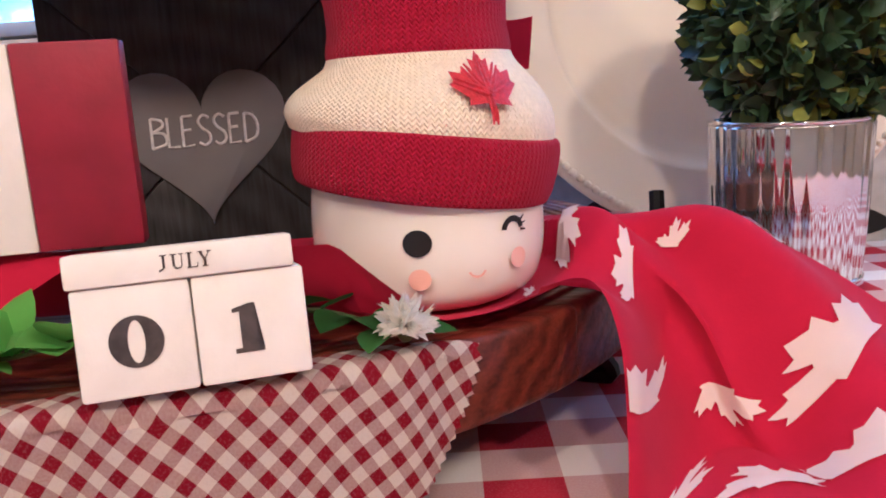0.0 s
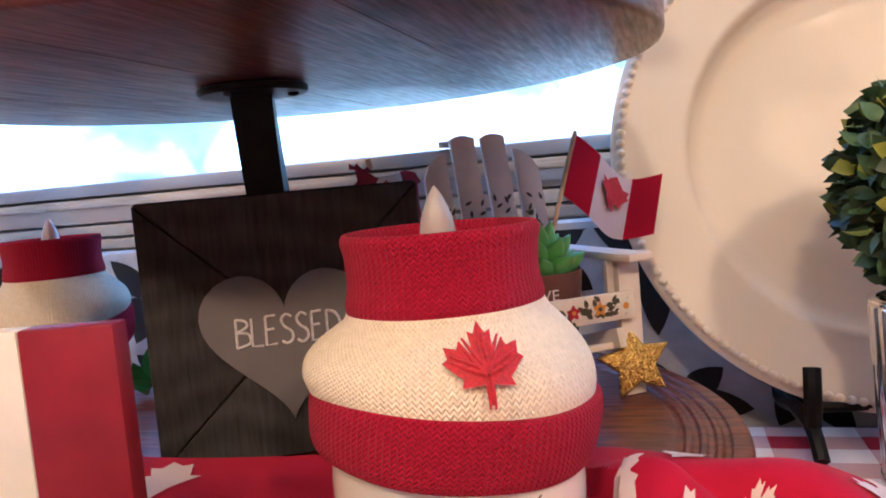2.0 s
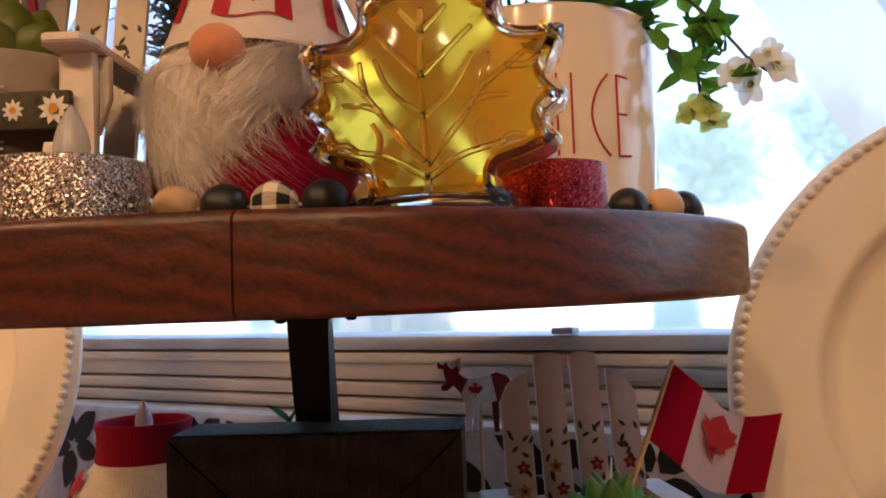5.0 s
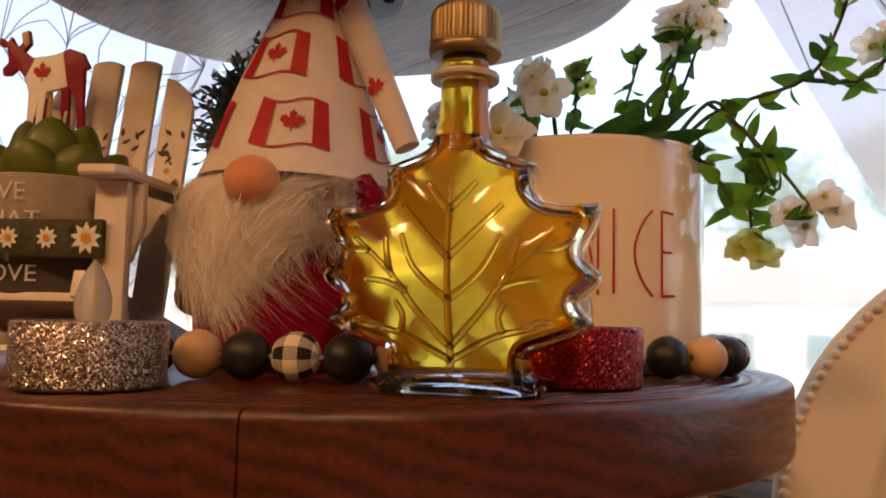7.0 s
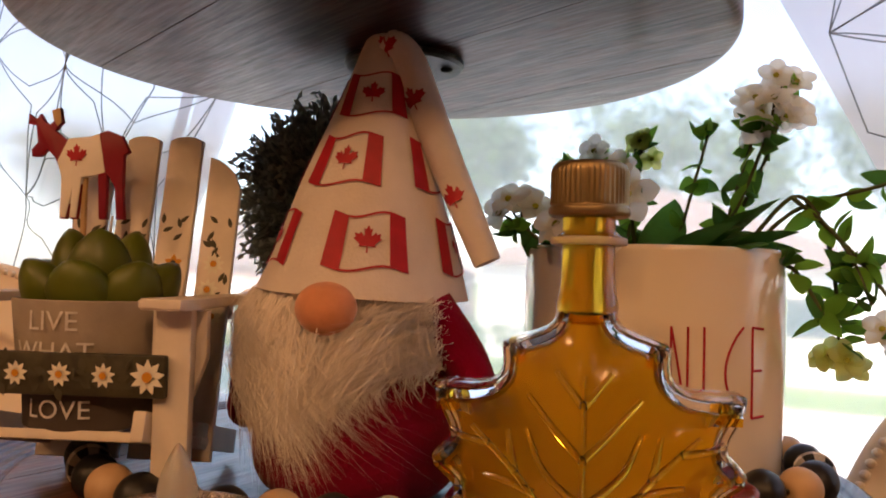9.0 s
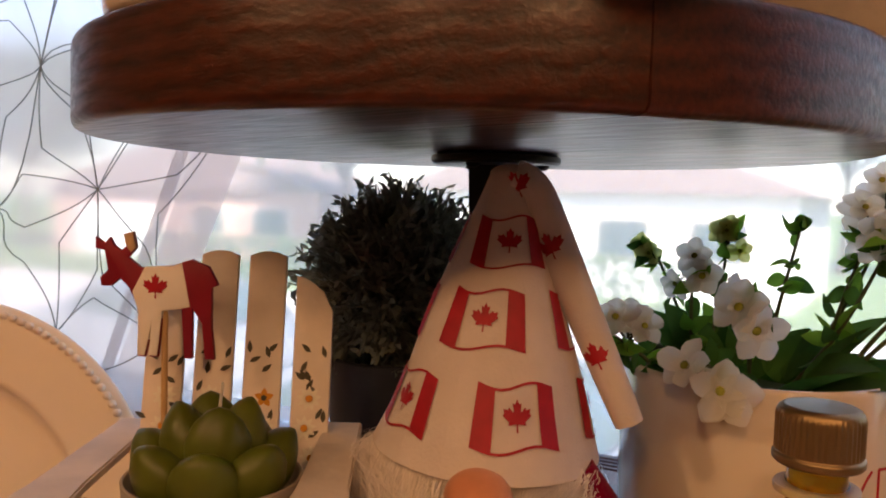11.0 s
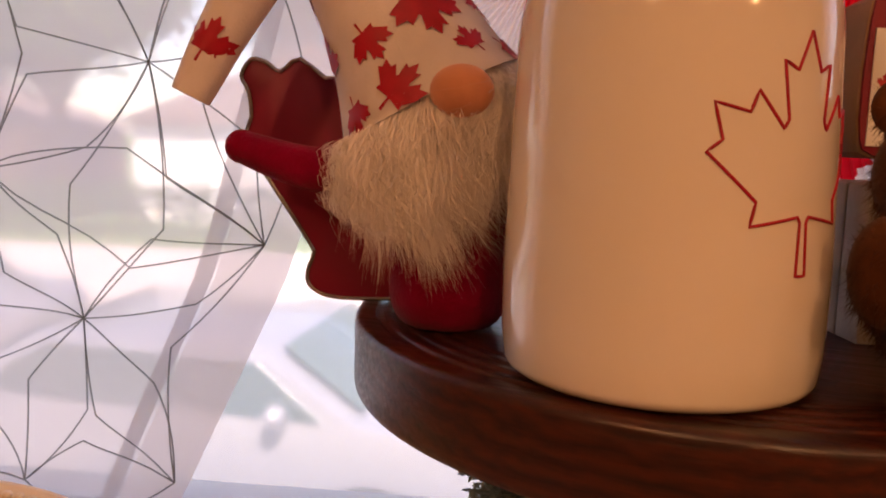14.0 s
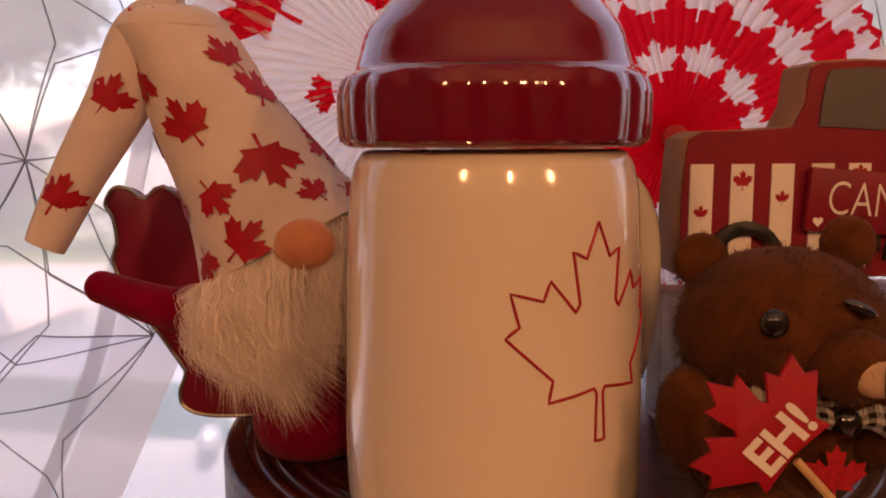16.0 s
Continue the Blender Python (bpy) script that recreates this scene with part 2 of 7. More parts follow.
M["chairpaint"] = mat("whitewashed_wood", (0.72, 0.64, 0.56), 0.6, noise_scale=50, vary=0.13, bump=0.25, bump_scale=260)
M["darkpaint"] = mat("dark_olive_paint", (0.045, 0.040, 0.022), 0.6, noise_scale=200, vary=0.4)
M["black"] = mat("black_paint", BLACK, 0.4, noise_scale=80, vary=0.3)
M["ink"] = mat("dark_print", (0.055, 0.045, 0.045), 0.6, noise_scale=300, vary=0.35)
M["redprint"] = mat("red_print", (0.38, 0.005, 0.018), 0.55, noise_scale=200, vary=0.15)
M["redpaint"] = mat("red_paint", (0.22, 0.004, 0.020), 0.5, noise_scale=60, vary=0.15, bump=0.15, bump_scale=300)
M["redtin"] = mat("red_enamel_tin", (0.22, 0.002, 0.026), 0.5, 0.0, 30, 0.12)
M["tinrim"] = mat("tin_rim", (0.45, 0.43, 0.40), 0.25, 0.9, 60, 0.2)
M["knitred"] = knit("red_knit", (0.33, 0.003, 0.026))
M["knitwhite"] = knit("cream_knit", (0.93, 0.82, 0.63))
M["embroidery"] = mat("red_embroidery", (0.46, 0.006, 0.014), 0.45, noise_scale=700, vary=0.3, bump=0.5, bump_scale=1500, sheen=0.08)
M["blush"] = mat("blush_pink", (0.80, 0.46, 0.36), 0.25, coat=0.5)
M["flame"] = mat("frosted_plastic", (0.85, 0.83, 0.80), 0.30, trans=0.65, noise_scale=80, vary=0.05, sss=0.3)
M["wax"] = mat("dark_plastic", (0.06, 0.03, 0.035), 0.5, noise_scale=80, vary=0.2)
M["scarfred"] = cloth("red_satin_cloth", (0.46, 0.002, 0.030), 0.18, noise_scale=25, vary=0.08, bump=0.1, bump_scale=900)
M["scarfwhite"] = cloth("white_cloth_print", (0.80, 0.66, 0.62), 0.2, noise_scale=40, vary=0.06)
M["gingham"] = uv_stripes("small_red_gingham", (0.85, 0.77, 0.70), (0.29, 0.004, 0.022), 0.0071, 0.0071)
M["buffalo"] = uv_stripes("large_red_check", (0.78, 0.74, 0.72), (0.34, 0.01, 0.03), 0.05, 0.05)
M["blackcheck"] = uv_stripes("black_white_check", (0.75, 0.72, 0.66), (0.015, 0.015, 0.015), 0.005, 0.005)
M["beadcheck"] = uv_stripes("bead_black_check", (0.78, 0.70, 0.58), (0.012, 0.012, 0.012), 0.0085, 0.0085)
M["darkwood"] = wood("charcoal_stained_wood", (0.010, 0.009, 0.010), (0.034, 0.030, 0.032), 8.0, 0.62, (14, 14, 1.2), rnd=0.2)
M["heart"] = mat("grey_painted_heart", (0.155, 0.145, 0.15), 0.6, noise_scale=60, vary=0.06)
M["chalk"] = mat("chalk_white", (0.62, 0.60, 0.60), 0.7, noise_scale=400, vary=0.2)
M["leaf"] = cloth("faux_leaf", (0.065, 0.19, 0.035), 0.5, noise_scale=60, vary=0.35, island=0.3, bump=0.2, bump_scale=400)
M["leafbright"] = cloth("faux_leaf_light", (0.17, 0.42, 0.05), 0.4, noise_scale=60, vary=0.3, island=0.3)
M["leafdark"] = mat("boxwood_leaf", (0.048, 0.092, 0.038), 0.45, noise_scale=40, vary=0.4, island=0.6)
M["leafyellow"] = mat("boxwood_tip", (0.24, 0.27, 0.03), 0.45, noise_scale=40, vary=0.3, island=0.4)
M["sage"] = cloth("grey_green_sprig", (0.25, 0.29, 0.24), 0.45, noise_scale=60, vary=0.3, island=0.35)
M["stem"] = mat("plant_stem", (0.055, 0.075, 0.02), 0.6, noise_scale=90, vary=0.3)
M["petal"] = cloth("white_silk_petal", (0.90, 0.90, 0.84), 0.68, noise_scale=90, vary=0.06)
M["petalyellow"] = cloth("cream_silk_petal", (0.66, 0.74, 0.28), 0.6, noise_scale=90, vary=0.1)
M["succulent"] = mat("succulent_green", (0.12, 0.33, 0.07), 0.38, noise_scale=60, vary=0.25, island=0.15, sss=0.3)
M["succulentwarm"] = mat("succulent_olive", (0.10, 0.125, 0.012), 0.38, noise_scale=50, vary=0.25, island=0.12, sss=0.3)
M["terracotta"] = mat("brown_glazed_pot", (0.11, 0.04, 0.028), 0.5, noise_scale=60, vary=0.25)
M["potgrey"] = mat("grey_washed_pot", (0.36, 0.31, 0.26), 0.7, noise_scale=70, vary=0.15, bump=0.2, bump_scale=300)
M["potdark"] = mat("dark_washed_pot", (0.075, 0.06, 0.055), 0.7, noise_scale=70, vary=0.25, bump=0.2, bump_scale=300)
M["slate"] = mat("dark_blue_pot", (0.02, 0.022, 0.032), 0.5, noise_scale=60, vary=0.2)
M["soil"] = mat("pebbles", (0.22, 0.20, 0.18), 0.8, noise_scale=500, vary=0.5, bump=0.8, bump_scale=700)
M["gold"] = glitter("gold_glitter", (0.62, 0.40, 0.07))
M["silverglit"] = glitter("silver_glitter", (0.52, 0.47, 0.44))
M["redglit"] = glitter("red_glitter", (0.30, 0.008, 0.02), 0.6)
M["bronze"] = mat("bronze_cap", (0.28, 0.20, 0.10), 0.38, 0.85, 60, 0.12)
M["felt"] = mat("red_felt", (0.20, 0.001, 0.024), 0.95, noise_scale=80, vary=0.2, bump=0.5, bump_scale=900, sheen=0.08, spec=0.1)
M["hatfelt"] = cloth("white_felt", (0.78, 0.70, 0.66), 0.15, noise_scale=90, vary=0.06, bump=0.3, bump_scale=900)
M["fur"] = mat("white_faux_fur", (0.84, 0.77, 0.72), 0.7, noise_scale=60, vary=0.1, island=0.14, sheen=0.3)
M["nose"] = mat("peach_cloth", (0.64, 0.26, 0.13), 0.8, noise_scale=120, vary=0.1, bump=0.2, bump_scale=900, sheen=0.3, sss=0.3)
M["brownfur"] = mat("brown_plush", (0.095, 0.031, 0.010), 0.9, noise_scale=120, vary=0.3, island=0.35, sheen=0.1, spec=0.1)
M["tan"] = mat("tan_felt", (0.55, 0.38, 0.24), 0.9, noise_scale=90, vary=0.12)
M["eye"] = mat("glossy_black", (0.008, 0.007, 0.007), 0.08, coat=1.0)
M["beadwood"] = mat("pale_wood_bead", (0.52, 0.34, 0.19), 0.5, noise_scale=60, vary=0.18)
M["mdf"] = mat("raw_board_edge", (0.30, 0.17, 0.08), 0.7, noise_scale=60, vary=0.15)
M["pick"] = mat("bamboo_pick", (0.55, 0.36, 0.17), 0.6, noise_scale=60, vary=0.2)
M["greyglass"] = mat("grey_print", (0.10, 0.095, 0.09), 0.5, noise_scale=30, vary=0.2)
M["paperwhite"] = cloth("white_tissue", (0.88, 0.82, 0.80), 0.85)
M["paperred"] = cloth("red_tissue", (0.80, 0.018, 0.03), 0.8)
M["daisy"] = mat("daisy_white", (0.80, 0.76, 0.66), 0.6)
M["daisyyellow"] = mat("daisy_centre", (0.60, 0.26, 0.02), 0.6)
M["vine"] = mat("painted_vine", (0.06, 0.055, 0.035), 0.6)
M["glass"] = mat("clear_glass", (1, 1, 1), 0.015, trans=1.0, ior=1.30)
M["syrup"] = mat("amber_syrup", (1.0, 0.63, 0.05), 0.10, trans=1.0, ior=1.33)
# same syrup with scattering mixed in, a backlit glow put into the material
M["syrupglow"] = mat("backlit_amber_syrup", (1.0, 0.62, 0.05), 0.25, trans=1.0, ior=1.33)
_n = M["syrupglow"].node_tree
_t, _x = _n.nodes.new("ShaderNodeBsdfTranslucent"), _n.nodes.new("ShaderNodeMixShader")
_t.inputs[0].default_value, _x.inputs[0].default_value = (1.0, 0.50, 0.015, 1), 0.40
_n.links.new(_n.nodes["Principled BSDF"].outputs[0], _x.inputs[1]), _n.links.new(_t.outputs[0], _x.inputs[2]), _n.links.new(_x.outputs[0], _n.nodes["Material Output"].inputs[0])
M["mirrorglass"] = mat("silvered_glass", (0.80, 0.78, 0.74), 0.07, 0.95, 30, 0.12)
M["plasticclear"] = mat("milky_plastic", (0.75, 0.66, 0.50), 0.4, trans=0.5)
# haze put into the glass: translucent white pales the view, roughness blurs it
M["pane"] = mat("hazed_window_pane", (1, 1, 1), 0.20, trans=1.0, ior=1.05)
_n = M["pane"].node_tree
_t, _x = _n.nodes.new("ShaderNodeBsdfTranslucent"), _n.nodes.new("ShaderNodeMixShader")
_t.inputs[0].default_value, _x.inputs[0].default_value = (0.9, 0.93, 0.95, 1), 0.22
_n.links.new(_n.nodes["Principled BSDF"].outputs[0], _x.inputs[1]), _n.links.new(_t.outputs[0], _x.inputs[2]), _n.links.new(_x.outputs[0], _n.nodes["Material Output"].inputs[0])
M["frame"] = mat("cream_vinyl", (0.56, 0.48, 0.39), 0.5, noise_scale=10, vary=0.08)
M["alu"] = mat("grey_aluminium", (0.42, 0.42, 0.43), 0.45, 0.4, 20, 0.12)
# unseen room walls, set dark so that they bounce less light
M["wall"] = mat("darkened_cream_wall", (0.34, 0.29, 0.24), 0.85, noise_scale=6, vary=0.06, bump=0.2, bump_scale=120)
M["ceilingpaint"] = mat("ceiling_white", (0.55, 0.52, 0.48), 0.9, noise_scale=5, vary=0.05)
M["floorwood"] = wood("floor_oak", (0.13, 0.07, 0.035), (0.33, 0.20, 0.11), 1.2, 0.45, (1, 12, 12))
M["damaskblack"] = mat("black_damask", (0.012, 0.012, 0.016), 0.75, noise_scale=90, vary=0.25, sheen=0.2)
M["damaskgrey"] = mat("silver_damask", (0.50, 0.49, 0.50), 0.65, noise_scale=90, vary=0.12, sheen=0.2)
M["sheer"] = sheer("sheer_voile", (0.86, 0.84, 0.86), 0.52)
# the hem fold's darkness is put into a greyer, denser voile
M["sheerfold"] = sheer("sheer_voile_fold_dark", (0.58, 0.57, 0.60), 0.3)
M["thread"] = sheer("grey_thread", (0.26, 0.28, 0.28), 0.40)
M["lampglass"] = mat("lit_bulb", (1, 0.8, 0.5), 0.3, emit=(1.0, 0.72, 0.40, 14.0))
M["brass"] = mat("dark_brass", (0.10, 0.07, 0.04), 0.4, 0.8, 30, 0.1)
M["asphalt"] = mat("asphalt", (0.12, 0.115, 0.11), 0.9, noise_scale=2, vary=0.2)
M["concrete"] = mat("pale_concrete", (0.46, 0.42, 0.38), 0.9, noise_scale=1.5, vary=0.12)
M["grass"] = mat("lawn", (0.10, 0.16, 0.04), 0.9, noise_scale=3, vary=0.35)
M["brick"] = mat("pinkish_brick", (0.42, 0.26, 0.20), 0.9, noise_scale=4, vary=0.2)
M["siding"] = mat("pale_siding", (0.70, 0.69, 0.66), 0.8, noise_scale=1.5, vary=0.06)
M["roof"] = mat("brown_shingle", (0.20, 0.15, 0.13), 0.9, noise_scale=8, vary=0.25)
M["carsilver"] = mat("silver_car_paint", (0.26, 0.27, 0.29), 0.30, 0.4, coat=0.5)
M["cardark"] = mat("dark_car_paint", (0.05, 0.055, 0.065), 0.25, 0.3, coat=0.8)
M["carglass"] = mat("car_glass", (0.05, 0.08, 0.075), 0.12, coat=0.2, spec=0.3)
M["rubber"] = mat("tyre_rubber", (0.02, 0.02, 0.02), 0.8)
M["treeleaf"] = cloth("tree_leaf", (0.11, 0.17, 0.065), 0.45, noise_scale=2, vary=0.2, island=0.2)
M["bark"] = mat("bark", (0.12, 0.09, 0.06), 0.9, noise_scale=10, vary=0.3)


# ---- mesh helpers ----
def link(name, bm, material, parent=None, label="", smooth=True):
    me = bpy.data.meshes.new(name)
    bm.normal_update()
    bm.to_mesh(me)
    bm.free()
    if smooth:
        for p in me.polygons:
            p.use_smooth = True
        me.set_sharp_from_angle(angle=radians(38))
    for mm in material if isinstance(material, (list, tuple)) else (material,):
        me.materials.append(mm)
    ob = new(name, me)
    if parent is not None:
        ob.parent = parent
    if label:
        ob["label"] = label
    return ob


def part(name, bm, material, parent, label="", smooth=True):
    return link(name, bm, material, parent, label, smooth)


def thing(name, m, label, category, group="", kind=""):
    e = new(name)
    e.empty_display_size = 0.02
    e.matrix_basis = m
    return tagged(e, label, category, group, kind)


def put(bm, m):
    bm.transform(m)
    return bm


def join(*bms):
    """The bmeshes in one, each face keeping its material index."""
    out = bms[0]
    for b in bms[1:]:
        me = bpy.data.meshes.new("tmp")
        b.to_mesh(me)
        b.free()
        out.from_mesh(me)
        bpy.data.meshes.remove(me)
    return out


def slot(bm, i):
    for f in bm.faces:
        f.material_index = i
    return bm


def box(sx, sy, sz, bevel=0.0, seg=2, base=False):
    """A block about its middle, or standing on z = 0 where base is set."""
    bm = bmesh.new()
    bmesh.ops.create_cube(bm, size=1.0)
    bmesh.ops.transform(bm, matrix=Matrix.Diagonal((sx, sy, sz, 1)), verts=bm.verts)
    if bevel:
        bmesh.ops.bevel(bm, geom=list(bm.edges), offset=bevel, segments=seg, affect="EDGES", profile=0.5)
    if base:
        bmesh.ops.translate(bm, vec=(0, 0, sz / 2), verts=bm.verts)
    return bm


def lathe(profile, seg=48, wobble=None):
    """Turned about z from (radius, height) pairs, with UVs in metres (along the girth, along the profile)."""
    bm = bmesh.new()
    uvl = bm.loops.layers.uv.new("UVMap")
    length = [0.0]
    for (r0, z0), (r1, z1) in zip(profile, profile[1:]):
        length.append(length[-1] + math.hypot(r1 - r0, z1 - z0))
    rmax = max(r for r, _ in profile)
    rings = []
    for r, z in profile:
        if r < 1e-6:
            rings.append([bm.verts.new((0, 0, z))] * seg)
        else:
            ring = []
            for i in range(seg):
                a = 2 * math.pi * i / seg
                rr = r * (wobble(a, z) if wobble else 1)
                ring.append(bm.verts.new((rr * math.cos(a), rr * math.sin(a), z)))
            rings.append(ring)
    for k in range(len(rings) - 1):
        for i in range(seg):
            j = (i + 1) % seg
            vs, co = [], []
            for v, c in ((rings[k][i], (i, k)), (rings[k][j], (i + 1, k)), (rings[k + 1][j], (i + 1, k + 1)), (rings[k + 1][i], (i, k + 1))):
                if v not in vs:
                    vs.append(v)
                    co.append(c)
            if len(vs) > 2:
                try:
                    f = bm.faces.new(vs)
                except ValueError:
                    continue
                for lp, (ci, ck) in zip(f.loops, co):
                    lp[uvl].uv = (2 * math.pi * rmax * ci / seg, length[ck])
    bmesh.ops.recalc_face_normals(bm, faces=bm.faces)
    return bm


def round_profile(pts, r=0.002, n=3):
    """Rounds the corners of a profile."""
    out = [pts[0]]
    for a, b, c in zip(pts, pts[1:], pts[2:]):
        A, B, C = Vector(a), Vector(b), Vector(c)
        d1, d2 = (A - B), (C - B)
        k = min(r, d1.length * 0.45, d2.length * 0.45)
        p, q = B + d1.normalized() * k, B + d2.normalized() * k
        for i in range(n + 1):
            t = i / n
            out.append(tuple((1 - t) ** 2 * p + 2 * t * (1 - t) * B + t * t * q))
    out.append(pts[-1])
    return out


def flat(outline, cuts=0):
    """One face from an outline in x, y, cut by a lattice so that it can be bent."""
    bm = bmesh.new()
    bm.faces.new([bm.verts.new((x, y, 0)) for x, y in outline])
    bmesh.ops.triangulate(bm, faces=bm.faces)
    if cuts:
        xs, ys = [p[0] for p in outline], [p[1] for p in outline]
        for axis, lo, hi in ((0, min(xs), max(xs)), (1, min(ys), max(ys))):
            for i in range(1, cuts + 1):
                c = lo + (hi - lo) * i / (cuts + 1)
                co, no = [0, 0, 0], [0, 0, 0]
                co[axis], no[axis] = c, 1
                bmesh.ops.bisect_plane(bm, geom=bm.verts[:] + bm.edges[:] + bm.faces[:], plane_co=co, plane_no=no)
    return bm


def slab(outline, thick, bevel=0.0):
    """A plate of that thickness from an outline in x, z, facing -y, its front at y = -thick / 2."""
    bm = bmesh.new()
    f = bm.faces.new([bm.verts.new((x, -thick / 2, z)) for x, z in outline])
    ex = bmesh.ops.extrude_face_region(bm, geom=[f])
    bmesh.ops.translate(bm, vec=(0, thick, 0), verts=[v for v in ex["geom"] if isinstance(v, bmesh.types.BMVert)])
    bmesh.ops.recalc_face_normals(bm, faces=bm.faces)
    if bevel:
        es = [e for e in bm.edges if abs(e.verts[0].co.y - e.verts[1].co.y) < 1e-7]
        bmesh.ops.bevel(bm, geom=es, offset=bevel, segments=2, affect="EDGES", profile=0.5)
    return bm


def bend(bm, fn):
    for v in bm.verts:
        v.co = fn(v.co.x, v.co.y, v.co.z)
    return bm


def tube(points, r, seg=8, r_end=None, cap=True):
    """A rod along points, tapering to r_end."""
    bm = bmesh.new()
    pts = [Vector(p) for p in points]
    n = len(pts)
    rings, side = [], None
    for i, p in enumerate(pts):
        d = (pts[min(i + 1, n - 1)] - pts[max(i - 1, 0)]).normalized()
        if side is None:
            side = d.orthogonal().normalized()
        side = (side - d * side.dot(d)).normalized()
        up = d.cross(side)
        rr = r if r_end is None else r + (r_end - r) * i / max(n - 1, 1)
        rings.append([bm.verts.new(p + rr * (math.cos(2 * math.pi * k / seg) * side + math.sin(2 * math.pi * k / seg) * up)) for k in range(seg)])
    for a, b in zip(rings, rings[1:]):
        for k in range(seg):
            bm.faces.new((a[k], a[(k + 1) % seg], b[(k + 1) % seg], b[k]))
    if cap:
        bm.faces.new(rings[0][::-1]), bm.faces.new(rings[-1])
    return bm


def spline(pts, n=8):
    """Points along a smooth line through pts."""
    P = [Vector(p) for p in pts]
    out = []
    for i in range(len(P) - 1):
        a, b, c, d = P[max(i - 1, 0)], P[i], P[i + 1], P[min(i + 2, len(P) - 1)]
        for k in range(n):
            t = k / n
            out.append(0.5 * (2 * b + (c - a) * t + (2 * a - 5 * b + 4 * c - d) * t * t + (3 * b - a - 3 * c + d) * t ** 3))
    out.append(P[-1])
    return out


def blob(rx, ry, rz, seg=20, rings=12, m=None):
    bm = bmesh.new()
    bmesh.ops.create_uvsphere(bm, u_segments=seg, v_segments=rings, radius=1.0)
    bmesh.ops.transform(bm, matrix=Matrix.Diagonal((rx, ry, rz, 1)), verts=bm.verts)
    return put(bm, m) if m is not None else bm


def letters(text, height, thick=0.0, squeeze=1.0, bold=0.0):
    """Text in the built-in font about its middle, in x, y; height is that of a capital."""
    cu = bpy.data.curves.new("text", "FONT")
    cu.body, cu.size, cu.align_x, cu.extrude, cu.resolution_u, cu.offset = text, height / 0.70, "CENTER", thick, 4, bold
    ob = bpy.data.objects.new("text", cu)
    scene.collection.objects.link(ob)
    bpy.context.view_layer.update()
    me = bpy.data.meshes.new_from_object(ob.evaluated_get(bpy.context.evaluated_depsgraph_get()))
    bm = bmesh.new()
    bm.from_mesh(me)
    bpy.data.objects.remove(ob)
    bpy.data.curves.remove(cu)
    bpy.data.meshes.remove(me)
    bmesh.ops.translate(bm, vec=(0, -height / 2, 0), verts=bm.verts)
    bmesh.ops.scale(bm, vec=(squeeze, 1, 1), verts=bm.verts)
    return bm


def upright(bm):
    """From x, y to x, z, facing -y."""
    return put(bm, Matrix.Rotation(radians(90), 4, "X"))


HALF_LEAF = [(0.0, 1.0), (0.13, 0.74), (0.26, 0.80), (0.20, 0.42), (0.24, 0.36), (0.46, 0.60), (0.52, 0.46), (0.78, 0.52), (0.71, 0.28), (0.82, 0.20), (0.44, -0.12), (0.48, -0.28), (0.06, -0.22), (0.035, -0.26), (0.05, -0.62)]


def maple(size, stalk=True):
    """Outline of a maple leaf with eleven points; size is half its height, about."""
    half = HALF_LEAF if stalk else HALF_LEAF[:-2]
    pts = [(x * size, y * size) for x, y in half]
    return pts + [(-x, y) for x, y in reversed(pts[1:])] if half[0][0] == 0 else pts


def leaf_blade(length, width, curl=0.15, fold=0.12, n=5):
    """A leaf along +y from the origin, creased along its rib and curling down."""
    bm = bmesh.new()
    rows = []
    for i in range(n + 1):
        t = i / n
        w = width * math.sin(math.pi * min(1, t ** 0.75)) ** 0.8 / 2 + 0.0001
        z = -curl * length * t * t
        rows.append([bm.verts.new((-w, t * length, z + fold * w)), bm.verts.new((0, t * length, z)), bm.verts.new((w, t * length, z + fold * w))])
    for a, b in zip(rows, rows[1:]):
        bm.faces.new((a[0], a[1], b[1], b[0])), bm.faces.new((a[1], a[2], b[2], b[1]))
    return bm


def petal(length, width, cup=0.3, n=5):
    """A rounded petal along +y, cupped towards +z."""
    bm = bmesh.new()
    rows = []
    for i in range(n + 1):
        t = i / n
        w = width / 2 * math.sqrt(max(0.0, 1 - ((t - 0.6) / (0.62 if t < 0.6 else 0.42)) ** 2)) + 0.0002
        rows.append([bm.verts.new((w * k, length * t - 0.06 * length * abs(k) * t, length * cup * t * t * 0.5 + abs(k) ** 2 * w * 0.35)) for k in (-1, -0.5, 0, 0.5, 1)])
    for a, b in zip(rows, rows[1:]):
        for k in range(4):
            bm.faces.new((a[k], a[k + 1], b[k + 1], b[k]))
    return bm


def aim(at, direction, roll=0.0):
    """A pose at a place whose +y goes along a direction."""
    d = Vector(direction).normalized()
    return Matrix.Translation(at) @ d.to_track_quat("Y", "Z").to_matrix().to_4x4() @ Matrix.Rotation(roll, 4, "Y")


